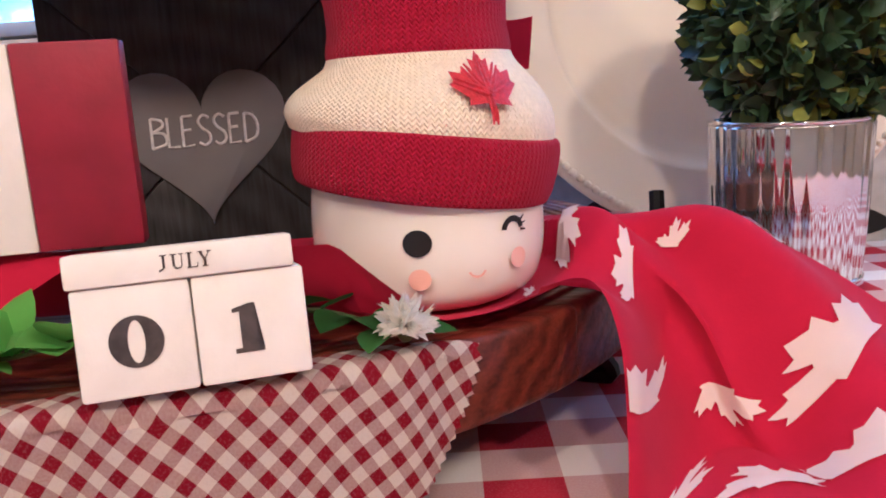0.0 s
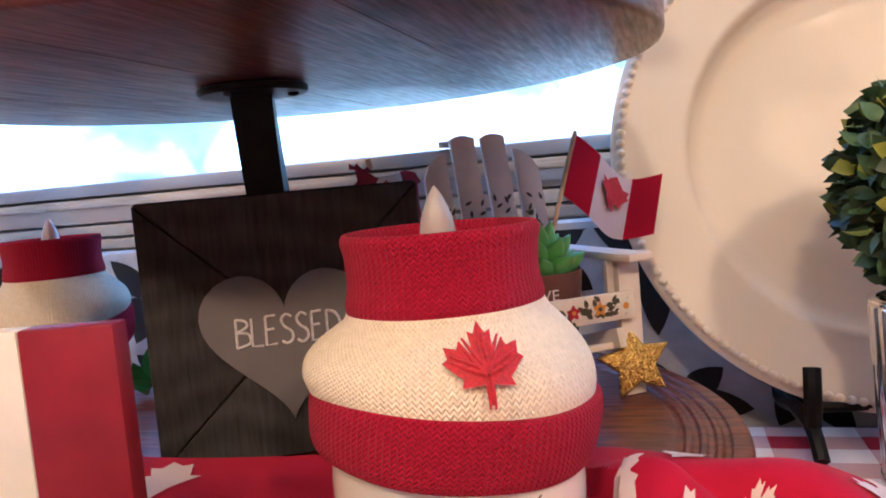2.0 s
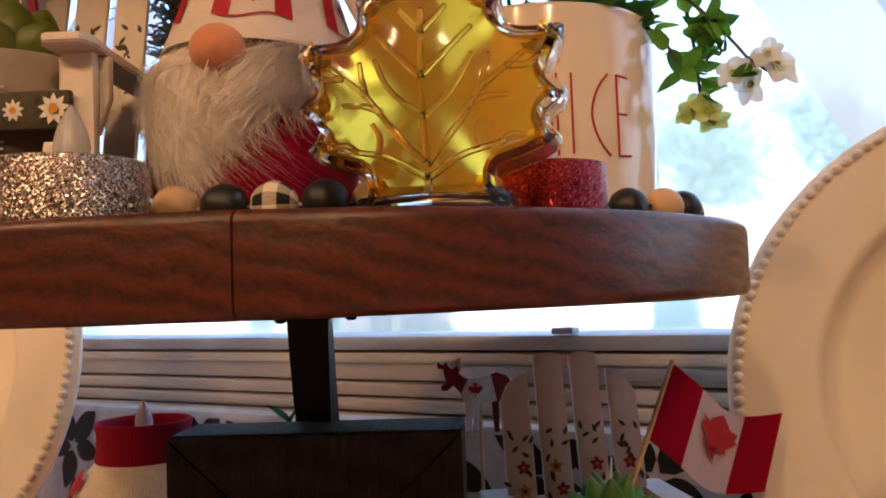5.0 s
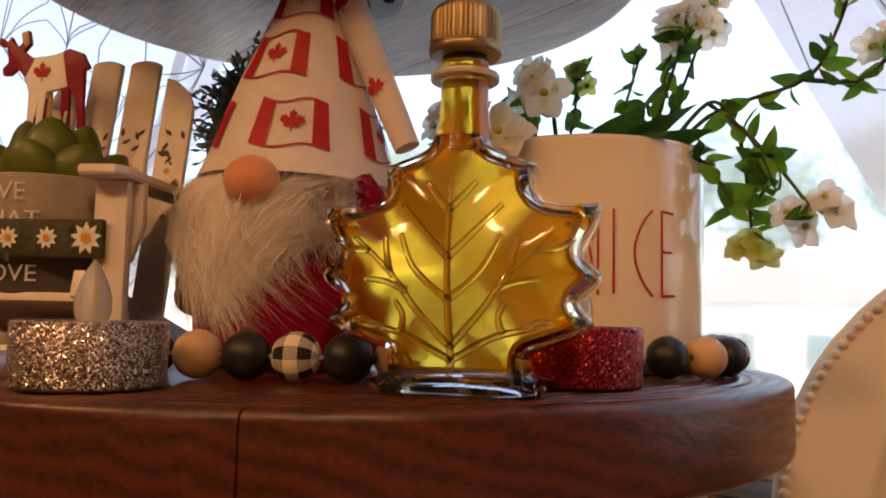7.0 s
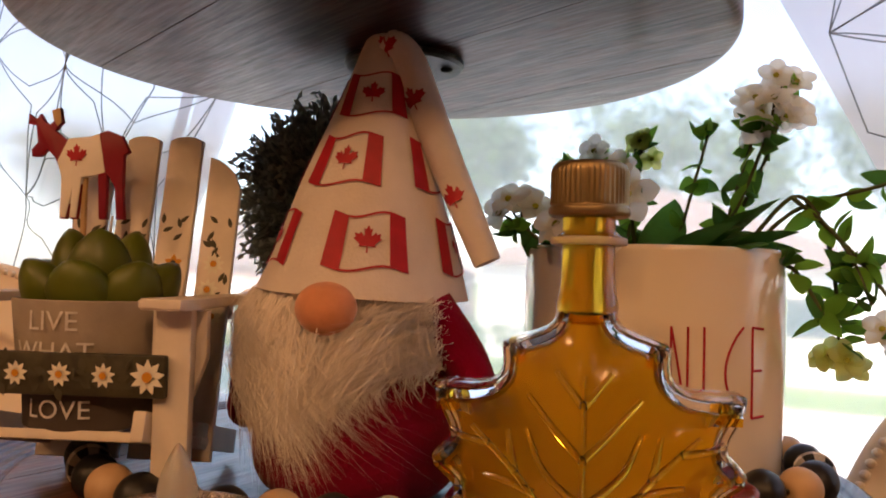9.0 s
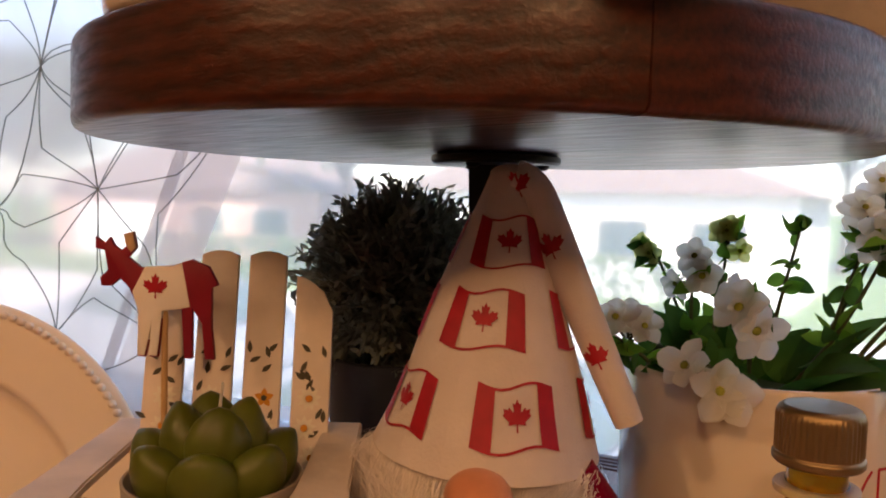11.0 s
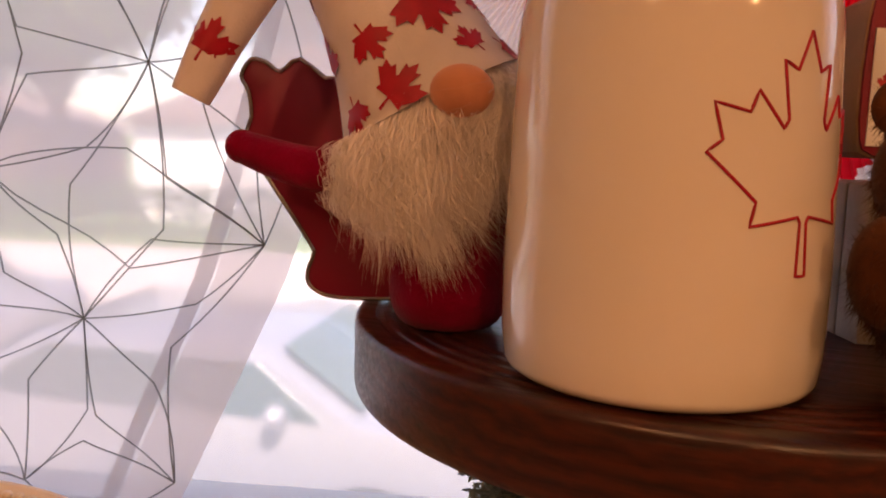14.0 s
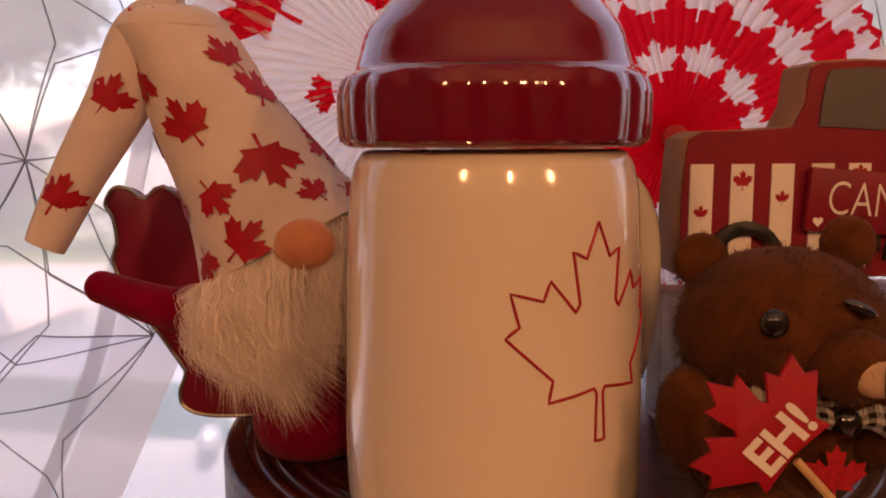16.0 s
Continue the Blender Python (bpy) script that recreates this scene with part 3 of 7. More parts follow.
class Soup:
    """Many small copies of a few shapes in one mesh, by plain lists."""

    def __init__(self):
        self.v, self.f, self.m = [], [], []

    def add(self, bm, m, index=0):
        base = len(self.v)
        bm.verts.index_update()
        self.v += [tuple(m @ v.co) for v in bm.verts]
        for f in bm.faces:
            self.f.append([base + v.index for v in f.verts])
            self.m.append(index)

    def strand(self, pts, w, index=0, side=None):
        """A tapering three-sided hair along points."""
        base, n = len(self.v), len(pts)
        for i, p in enumerate(pts):
            ww = w * (1 - i / (n - 1)) if i < n - 1 else 0.00001
            for k in range(3):
                a = 2.094 * k
                self.v.append((p[0] + ww * math.cos(a), p[1] + ww * math.sin(a), p[2]))
        for i in range(n - 1):
            for k in range(3):
                j = (k + 1) % 3
                self.f.append([base + 3 * i + k, base + 3 * i + j, base + 3 * i + 3 + j, base + 3 * i + 3 + k])
                self.m.append(index)

    def bm(self):
        me = bpy.data.meshes.new("soup")
        me.from_pydata(self.v, [], self.f)
        me.polygons.foreach_set("material_index", self.m)
        out = bmesh.new()
        out.from_mesh(me)
        bpy.data.meshes.remove(me)
        return out


def sheet(fn, nu, nv, su, sv, thick=0.0):
    """A cloth from fn(u, v) for u, v in 0..1, with UVs in metres (su, sv: its sizes)."""
    bm = bmesh.new()
    uvl = bm.loops.layers.uv.new("UVMap")
    grid = [[bm.verts.new(fn(i / nu, j / nv)) for j in range(nv + 1)] for i in range(nu + 1)]
    for i in range(nu):
        for j in range(nv):
            f = bm.faces.new((grid[i][j], grid[i + 1][j], grid[i + 1][j + 1], grid[i][j + 1]))
            for lp, (a, b) in zip(f.loops, ((i, j), (i + 1, j), (i + 1, j + 1), (i, j + 1))):
                lp[uvl].uv = (a / nu * su, b / nv * sv)
    if thick:
        bmesh.ops.solidify(bm, geom=bm.faces[:], thickness=thick)
    return bm


AXIS = (-0.115, 0.368)
TIERS = {1: (0.200, 0.026, 0.052), 2: (0.1756, 0.2150, 0.2400), 3: (0.1385, 0.4052, 0.4322)}
SHIFT = {1: (0, 0), 2: (0, 0), 3: (-0.009, -0.012)}

# ---- the room ----
def wall_piece(name, x0, x1, y0, y1, z0, z1, material, label):
    ob = link(name, box(x1 - x0, y1 - y0, z1 - z0), material, smooth=False)
    ob.location = ((x0 + x1) / 2, (y0 + y1) / 2, (z0 + z1) / 2)
    return tagged(ob, label, name.split("_")[0], kind="structure")


# unseen shell added round the table to keep direct sun out
FLOOR, CEIL = -0.76, 1.66
wall_piece("floor", -2.6, 2.6, -3.2, 0.82, FLOOR - 0.06, FLOOR, M["floorwood"], "oak floor of the dining room")
wall_piece("ceiling", -2.6, 2.6, -3.2, 0.82, CEIL, CEIL + 0.08, M["ceilingpaint"], "unseen white ceiling closing the room")
wall_piece("wall_west", -2.7, -2.6, -3.2, 0.82, FLOOR, CEIL, M["wall"], "unseen cream side wall closing the room")
wall_piece("wall_east", 2.6, 2.7, -3.2, 0.82, FLOOR, CEIL, M["wall"], "unseen cream side wall closing the room")
wall_piece("wall_south", -2.7, 2.7, -3.3, -3.2, FLOOR, CEIL, M["wall"], "unseen cream wall closing the far end")
WX0, WX1, WZ0, WZ1 = -1.75, 1.35, 0.09, 1.45
wall_piece("wall_north_below", WX0, WX1, 0.618, 0.78, FLOOR, WZ0, M["wall"], "cream wall under the wide window")
wall_piece("wall_north_above", WX0, WX1, 0.618, 0.78, WZ1, CEIL, M["wall"], "cream wall over the wide window")
wall_piece("wall_north_left", -2.6, WX0, 0.618, 0.78, FLOOR, CEIL, M["wall"], "cream wall beside the wide window")
wall_piece("wall_north_right", WX1, 2.6, 0.618, 0.78, FLOOR, CEIL, M["wall"], "cream wall beside the wide window")

win = thing("window_1", pose(0, 0, 0), "wide sliding window with cream vinyl frame and grey rail", "window", kind="structure")


def bar(x0, x1, y0, y1, z0, z1, bevel=0.004):
    b = box(x1 - x0, y1 - y0, z1 - z0, bevel)
    return put(b, Matrix.Translation(((x0 + x1) / 2, (y0 + y1) / 2, (z0 + z1) / 2)))


part("window_sill", bar(WX0, WX1, 0.604, 0.618, 0.098, 0.128, 0.004), M["frame"], win)
part("window_frame", join(bar(WX0, WX1, 0.66, 0.705, 0.091, 0.186, 0.002), bar(WX0, WX1, 0.608, 0.70, 0.130, 0.139, 0.002), bar(WX0, WX1, 0.612, 0.70, 0.141, 0.151, 0.002), bar(WX0, WX1, 0.616, 0.70, 0.153, 0.174, 0.002),
                          bar(WX0, WX1, 0.62, 0.70, WZ1 - 0.05, WZ1 - 0.002), bar(WX0, WX0 + 0.05, 0.62, 0.70, 0.176, WZ1 - 0.052), bar(WX1 - 0.05, WX1, 0.62, 0.70, 0.176, WZ1 - 0.052)), M["frame"], win)
part("rail", bar(WX0 + 0.052, WX1 - 0.052, 0.618, 0.665, 0.176, 0.187, 0.002), M["alu"], win, "grey aluminium rail")
part("latch", bar(-0.104, -0.088, 0.612, 0.626, 0.188, 0.1925, 0.001), M["alu"], win)
part("rail", bar(-0.175, 1.1, 0.611, 0.6155, 0.157, 0.165, 0.001), M["alu"], win, "dark sliding track")
part("rail", bar(-1.4, 1.1, 0.613, 0.6155, 0.1665, 0.1705, 0.0008), M["frame"], win)
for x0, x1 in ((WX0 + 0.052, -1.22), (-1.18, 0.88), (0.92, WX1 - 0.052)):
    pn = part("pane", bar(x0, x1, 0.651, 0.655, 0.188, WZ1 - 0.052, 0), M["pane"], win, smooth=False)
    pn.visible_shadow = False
for x in (-1.2, 0.9):
    part("mullion", bar(x - 0.018, x + 0.018, 0.622, 0.682, 0.188, WZ1 - 0.052), M["frame"], win)

# lamps behind the camera
def pendant(p):
    lamp = thing("pendant_lamp", pose(*p), "small brass pendant lamp with a warm lit bulb", "lamp", "pendant lamps over the room")
    part("rod", tube([(0, 0, 0.09), (0, 0, CEIL - p[2])], 0.006), M["brass"], lamp)
    part("bulb", lathe([(0, -0.055), (0.03, -0.045), (0.042, -0.015), (0.036, 0.015), (0.018, 0.04), (0.0, 0.045)], 24), M["lampglass"], lamp, "warm glowing bulb")
    part("shade", lathe([(0.02, 0.095), (0.03, 0.09), (0.05, 0.06), (0.054, 0.05), (0.048, 0.058), (0.02, 0.085)], 24), M["brass"], lamp)
    li = new("pendant_light", bpy.data.lights.new("pendant_light", "POINT"))
    li.data.energy, li.data.color, li.data.shadow_soft_size = LAMP_WATTS, (1.0, 0.51, 0.20), 0.05
    li.location = (p[0], p[1] + 0.02, p[2] - 0.12)


for p in LAMPS:
    pendant(p)

# ---- the table and the tiered stand ----
table = thing("dining_table", pose(0, 0, 0), "dining table under a red checked tablecloth", "table")
TX0, TX1, TY0, TY1 = -0.95, 0.75, -0.28, 0.552
part("tabletop", bar(TX0, TX1, TY0, TY1, -0.036, -0.004, 0.004), M["darkwood"], table)
for x in (TX0 + 0.07, TX1 - 0.07):
    for y in (TY0 + 0.07, TY1 - 0.07):
        part("leg", bar(x - 0.035, x + 0.035, y - 0.035, y + 0.035, FLOOR, -0.036, 0.004), M["darkwood"], table)


def cloth_fn(u, v):
    x, y = TX0 - 0.12 + u * (TX1 - TX0 + 0.24), TY0 - 0.12 + v * (TY1 - TY0 + 0.24)
    over = max(TX0 - x, x - TX1, TY0 - y, y - TY1, 0)
    z = 0.0008 * math.sin(9 * x + 4 * y) - 0.001
    if over > 0:
        z -= over * 1.1
        k = 0.012
        x, y = min(max(x, TX0 - k), TX1 + k), min(max(y, TY0 - k), TY1 + k)
    return Vector((x, y, z))


tagged(link("tablecloth", sheet(cloth_fn, 60, 48, 1.94, 1.28), M["buffalo"]), "red and white buffalo-checked cotton tablecloth", "tablecloth")


def tier(n):
    """One round board of the stand, built of planks, with turned grooves near its rim."""
    R, z0, z1 = TIERS[n]
    prof = [(0.0, z0), (R, z0), (R, z1)]
    for k in range(4):
        r = R - 0.008 - 0.006 * k
        prof += [(r, z1), (r - 0.0008, z1 - 0.0009), (r - 0.0030, z1 - 0.0009), (r - 0.0038, z1)]
    prof += [(0.0, z1)]
    turn = {1: 0.0, 2: radians(90), 3: radians(-19)}[n]
    offs = {1: [-0.13, -0.045, 0.04, 0.125], 2: [-0.091, 0.001, 0.091], 3: [-0.0762, 0.0103, 0.0963]}[n]
    seam = [-1] + offs + [1]
    for a, b in zip(seam, seam[1:]):
        bm = lathe(round_profile(prof, 0.0032, 4), 120)
        for c, s in ((a + 0.00025, -1), (b - 0.00025, 1)):
            if abs(c) < 0.9:
                g = bmesh.ops.bisect_plane(bm, geom=bm.verts[:] + bm.edges[:] + bm.faces[:], plane_co=(0, c, 0), plane_no=(0, s, 0), clear_outer=True)
                bmesh.ops.edgeloop_fill(bm, edges=[e for e in g["geom_cut"] if isinstance(e, bmesh.types.BMEdge)])
        bmesh.ops.recalc_face_normals(bm, faces=bm.faces)
        ob = part("plank", bm, M["acacia"], stand)
        ob.matrix_basis = pose(*SHIFT[n], 0, 0, 0, math.degrees(turn))
    # hidden disc added inside the board, stops sky light leaking through the seams
    part("spline_core", put(lathe([(0.0, -0.002), (R - 0.003, -0.002), (R - 0.003, 0.002), (0.0, 0.002)], 80), Matrix.Translation((*SHIFT[n], (z0 + z1) / 2))), M["darkwood"], stand)


stand = thing("tiered_tray", pose(*AXIS, 0), "three-tier round acacia serving stand with black iron post", "serving stand")
for n in (1, 2, 3):
    tier(n)


def post(z0, z1):
    """A flat twisted iron strap between two boards, with a round flange at each end."""
    pts = [(-0.004, 0, z0 + 0.002), (0.003, 0, z0 + (z1 - z0) * 0.35), (-0.004, 0, z0 + (z1 - z0) * 0.7), (-0.007, 0, z1 - 0.002)]
    bm = bmesh.new()
    rings = []
    line = spline(pts, 6)
    for i, p in enumerate(line):
        a = radians(-35 + 55 * i / (len(line) - 1))
        c, s = math.cos(a), math.sin(a)
        rings.append([bm.verts.new(p + Vector((x * c - y * s, x * s + y * c, 0))) for x, y in ((-0.0095, -0.003), (0.0095, -0.003), (0.0095, 0.003), (-0.0095, 0.003))])
    for a, b in zip(rings, rings[1:]):
        for k in range(4):
            bm.faces.new((a[k], a[(k + 1) % 4], b[(k + 1) % 4], b[k]))
    bmesh.ops.recalc_face_normals(bm, faces=bm.faces)
    part("post", bm, M["iron"], stand, "black iron strap post")
    disc = [(0.0, 0.0), (0.024, 0.0), (0.025, 0.001), (0.025, 0.003), (0.023, 0.004), (0.0, 0.004)]
    part("flange", put(lathe(disc, 40), Matrix.Translation((-0.006, 0, z1 - 0.0042))), M["iron"], stand)
    part("flange", put(lathe(disc, 40), Matrix.Translation((-0.004, 0, z0))), M["iron"], stand)
    for k in range(3):
        a = 2.1 * k + 0.4
        part("screw", put(blob(0.0028, 0.0028, 0.0014, 10, 6), Matrix.Translation((-0.006 + 0.018 * math.cos(a), 0.018 * math.sin(a), z1 - 0.0046))), M["iron"], stand)


post(TIERS[1][2], TIERS[2][1])
post(TIERS[2][2], TIERS[3][1])
for k in range(4):
    a = radians(-20 + 90 * k)
    c, s = math.cos(a), math.sin(a)
    part("foot", tube(spline([(0.165 * c, 0.165 * s, 0.025), (0.178 * c, 0.178 * s, 0.014), (0.186 * c, 0.186 * s, 0.004), (0.176 * c, 0.176 * s, 0.0035), (0.160 * c, 0.160 * s, 0.0055)], 5), 0.0045), M["iron"], stand)


# ---- charger plates on iron easels ----
def charger(at, R, yaw, tilt):
    pl = thing("charger_plate", pose(*at, tilt, 0, yaw), "round cream charger plate with a beaded rim", "plate", "charger plates behind the stand")
    k = R / 0.165
    prof = [(0.0, 0.016), (0.096, 0.016), (0.108, 0.014), (0.1135, 0.0085), (0.116, 0.001), (0.1185, -0.0025), (0.123, -0.003), (0.150, -0.006), (0.158, -0.007), (0.163, -0.005), (0.165, -0.003), (0.164, 0.0), (0.150, 0.001), (0.124, 0.006), (0.116, 0.014), (0.106, 0.020), (0.0, 0.020)]
    turn = Matrix.Rotation(radians(90), 4, "X")
    prof2 = [(r * k, -z * k) for r, z in prof]
    part("dish", put(lathe(round_profile(prof2, 0.003, 3), 160), turn), M["plate"], pl)
    sp = Soup()
    n = 150
    bead = blob(0.0029 * k, 0.0029 * k, 0.0026 * k, 8, 6)
    for i in range(n):
        a = 2 * math.pi * i / n
        sp.add(bead, Matrix.Translation((0.1585 * k * math.cos(a), -0.0085 * k, 0.1585 * k * math.sin(a))))
    bead.free()
    tagged(part("beaded_rim", sp.bm(), M["plate"], pl), kind="stuff")
    # easel
    z0 = at[2]
    ea = thing("plate_easel", pose(at[0], at[1], 0, 0, 0, yaw), "black wrought iron plate easel", "easel", "plate easels")
    lean = math.tan(radians(tilt))
    for s in (-1, 1):
        x = 0.062 * s
        part("leg", tube(spline([(x, -0.075, 0.0045), (x, -0.06, 0.018), (x, -0.03, 0.020), (x, 0.006, 0.022), (x * 0.8, 0.018, 0.09), (x * 0.5, 0.040, z0 + 0.02)], 5), 0.0042), M["iron"], ea)
        part("hook", tube(spline([(x, -0.062, 0.02), (x, -0.064, 0.036), (x * 0.98, -0.060, 0.05)], 4), 0.0048), M["iron"], ea)
    part("crossbar", tube([(-0.062, -0.03, 0.02), (0.062, -0.03, 0.02)], 0.004), M["iron"], ea)
    part("back_leg", tube(spline([(0, 0.040, z0 * 0.5), (0, 0.030, 0.05), (0, 0.012, 0.0045)], 5), 0.004), M["iron"], ea)
    part("crossbar", tube([(-0.034, 0.037, z0 + 0.005), (0.034, 0.037, z0 + 0.005)], 0.004), M["iron"], ea)


charger((0.178, 0.5475, 0.1635), 0.1535, 7, -11)
charger((-0.4818, 0.356, 0.170), 0.1555, 22, -19)


# ---- sheer curtains with a web of stitched stars ----
def curtain(name, y, x_of, z0, z1, stars, flip, wave):
    """x_of(z) is the free inner edge; the panel runs from it outwards."""
    outer = 1.25 * flip

    def fn(u, v):
        z = z0 + (z1 - z0) * v
        xi = x_of(z)
        x = xi + (outer - xi) * u
        dy = wave * (math.sin(26 * u + 3 * v) + 0.7 * math.sin(61 * u))
        return Vector((x, y + dy * min(1, 6 * u + 0.2), z))

    cu = thing(name, pose(0, 0, 0), "sheer white voile curtain with stitched grey web stars, tied aside", "curtain", "window curtains")
    part("panel", sheet(fn, 90, 40, 1, 1), M["sheer"], cu)
    part("hem", sheet(lambda u, v: fn(0.046 * u, v) + Vector((0, -0.002, 0)), 3, 40, 1, 1), M["sheer"], cu)
    # flat strip, read as a fold only by its darker colour
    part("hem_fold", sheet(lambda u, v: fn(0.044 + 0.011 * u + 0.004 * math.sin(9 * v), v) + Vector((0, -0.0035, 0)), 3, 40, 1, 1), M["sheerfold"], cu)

    def on(x, z):
        xi = x_of(z)
        u = (x - xi) / (outer - xi)
        return fn(min(max(u, 0), 1), (z - z0) / (z1 - z0)) + Vector((0, -0.0045, 0))

    rnd = random.Random(4)
    pts = [Vector(p) for p in stars]

    def stitch(a, b, bow):
        n = Vector((-(b - a).y, (b - a).x)) * bow
        line = [a.lerp(b, t / 7) + n * 4 * (t / 7) * (1 - t / 7) for t in range(8)]
        part("thread", tube([on(p.x, p.y) for p in line], 0.00052, 5), M["thread"], cu)

    for i, a in enumerate(pts):
        for b in pts[i + 1:]:
            d = b - a
            if d.length > 0.175:
                continue
            side = Vector((-d.y, d.x)).normalized()
            for o in (-0.030, 0.030) if d.length > 0.12 else (-0.022, 0.022):
                node = a.lerp(b, 0.5) + side * (o + rnd.uniform(-0.006, 0.006)) + d * rnd.uniform(-0.08, 0.08)
                if (node.x - x_of(node.y)) * flip < 0.0:
                    continue
                stitch(a, node, rnd.uniform(-0.03, 0.05) * (1 if o > 0 else -1))
                stitch(b, node, rnd.uniform(-0.05, 0.03) * (1 if o > 0 else -1))
    return cu


curtain("curtain_sheer", 0.477, lambda z: -0.3275 + (0.47 if z < 0.4266 else 0.25) * (z - 0.4266), 0.12, 1.3,
        [(-0.4525, 0.388), (-0.408, 0.535), (-0.510, 0.474), (-0.568, 0.372), (-0.520, 0.612), (-0.415, 0.675), (-0.620, 0.50), (-0.495, 0.285), (-0.62, 0.64), (-0.345, 0.435), (-0.345, 0.60), (-0.40, 0.29)], -1, 0.008)
curtain("curtain_sheer", 0.598, lambda z: -0.006 + 0.5 * (0.485 - z), 0.137, 1.3,
        [(0.021, 0.461), (0.115, 0.385), (0.085, 0.545), (0.175, 0.475), (-0.02, 0.60), (0.20, 0.36), (0.10, 0.66), (0.21, 0.58), (0.29, 0.47)], 1, 0.003)


# ---- damask bench behind the table ----
bench = thing("bench", pose(0, 0, 0), "bench back covered in black and silver damask cloth", "bench")
part("backrest", bar(-1.5, 1.1, 0.574, 0.592, FLOOR, 0.130, 0.006), M["damaskgrey"], bench)
rnd = random.Random(3)
sp = Soup()
for i in range(66):
    x0, z0 = -1.42 + (i % 33) * 0.077 + 0.02 * rnd.random(), 0.085 - 0.085 * (i // 33) + 0.02 * rnd.random()
    for k in range(5):
        a = 2 * math.pi * k / 5 + rnd.random()
        lf = leaf_blade(0.030 + 0.02 * rnd.random(), 0.020, 0, 0, 8)
        sp.add(lf, Matrix.Translation((x0, 0.5732 - 0.00004 * k, z0)) @ Matrix.Rotation(radians(90), 4, "X") @ Matrix.Rotation(a, 4, "Z") @ Matrix.Translation((0, 0.004, 0)))
        lf.free()
sp = sp.bm()
for v in sp.verts:
    v.co.z = min(v.co.z, 0.124)
tagged(part("damask_pattern", sp, M["damaskblack"], bench), kind="stuff")

# ---- outside ----
GROUND = -2.2
gd = link("ground", bar(-400, 400, 0.85, 900, GROUND - 0.5, GROUND, 0), M["grass"], smooth=False)
tagged(gd, "green lawn reaching the horizon", "ground", kind="structure")
tagged(link("pavement", bar(-12, 6, 0.85, 9.0, GROUND - 0.1, GROUND + 0.006, 0), M["concrete"], smooth=False), "pale concrete drive before the house", "pavement", kind="structure")
tagged(link("road", bar(-200, 200, 10.5, 18, GROUND - 0.1, GROUND + 0.004, 0), M["concrete"], smooth=False), "pale sunlit street", "road", kind="structure")


def car(m, body, label):
    c = thing("car", m, label, "car", "parked cars")
    side = [(-2.2, 0.35), (-2.25, 0.75), (-2.1, 0.95), (-1.3, 1.02), (-0.75, 1.42), (0.75, 1.46), (1.5, 1.05), (2.15, 0.98), (2.25, 0.7), (2.2, 0.35)]
    part("body", put(slab(side, 1.7, 0.06), Matrix.Identity(4)), body, c)
    for s in (-1, 1):
        part("side_window", put(slab([(-1.1, 1.03), (-0.7, 1.36), (0.68, 1.39), (1.25, 1.06)], 0.02), Matrix.Translation((0, 0.86 * s, 0))), M["carglass"], c)
    part("windscreen", put(box(0.62, 1.4, 0.02, 0.005), pose(-1.06, 0, 1.25, 0, -36, 0)), M["carglass"], c)
    part("rear_window", put(box(0.75, 1.4, 0.02, 0.005), pose(1.15, 0, 1.285, 0, 28.5, 0)), M["carglass"], c)
    for x in (-1.4, 1.4):
        for s in (-1, 1):
            w = part("wheel", put(lathe([(0.0, -0.1), (0.3, -0.1), (0.33, -0.07), (0.33, 0.07), (0.3, 0.1), (0.0, 0.1)], 28), pose(x, 0.82 * s, 0.33, 90)), M["rubber"], c)
            part("rim", put(lathe([(0.0, -0.115), (0.2, -0.11), (0.21, -0.09), (0.21, 0.09), (0.2, 0.11), (0.0, 0.115)], 20), pose(x, 0.82 * s, 0.33, 90)), M["alu"], w)
    for s in (-1, 1):
        part("wing_mirror", put(blob(0.07, 0.09, 0.07, 12, 8), Matrix.Translation((-0.85, 0.95 * s, 1.08))), body, c)
        part("headlight", put(blob(0.05, 0.16, 0.07, 12, 8), Matrix.Translation((-2.2, 0.6 * s, 0.75))), M["glass"], c)
    return c


car(pose(-2.4, 5.4, GROUND, 0, 0, 176), M["carsilver"], "silver saloon car parked on the drive")
car(pose(-7.6, 8.2, GROUND, 0, 0, 175), M["carsilver"], "silver car parked farther along the drive")


def house(m, w, d, h, wall, label):
    ho = thing("house", m, label, "house", "houses across the street")
    part("wall", box(w, d, h, 0, base=True), wall, ho, smooth=False)
    gable = slab([(-w / 2 - 0.4, h), (0, h + 2.3), (w / 2 + 0.4, h)], d + 0.8)
    part("roof", gable, M["roof"], ho, smooth=False)
    part("garage_door", put(box(w * 0.32, 0.1, h * 0.75, 0.02, base=True), Matrix.Translation((-w * 0.22, -d / 2 - 0.03, 0))), M["siding"], ho)
    for x in (0.12, 0.34):
        wdw = part("window", put(box(w * 0.14, 0.12, h * 0.4, 0.02), Matrix.Translation((w * x, -d / 2 - 0.02, h * 0.58))), M["frame"], ho)
        part("pane", put(box(w * 0.12, 0.1, h * 0.34), Matrix.Translation((w * x, -d / 2 - 0.05, h * 0.58))), M["carglass"], wdw)


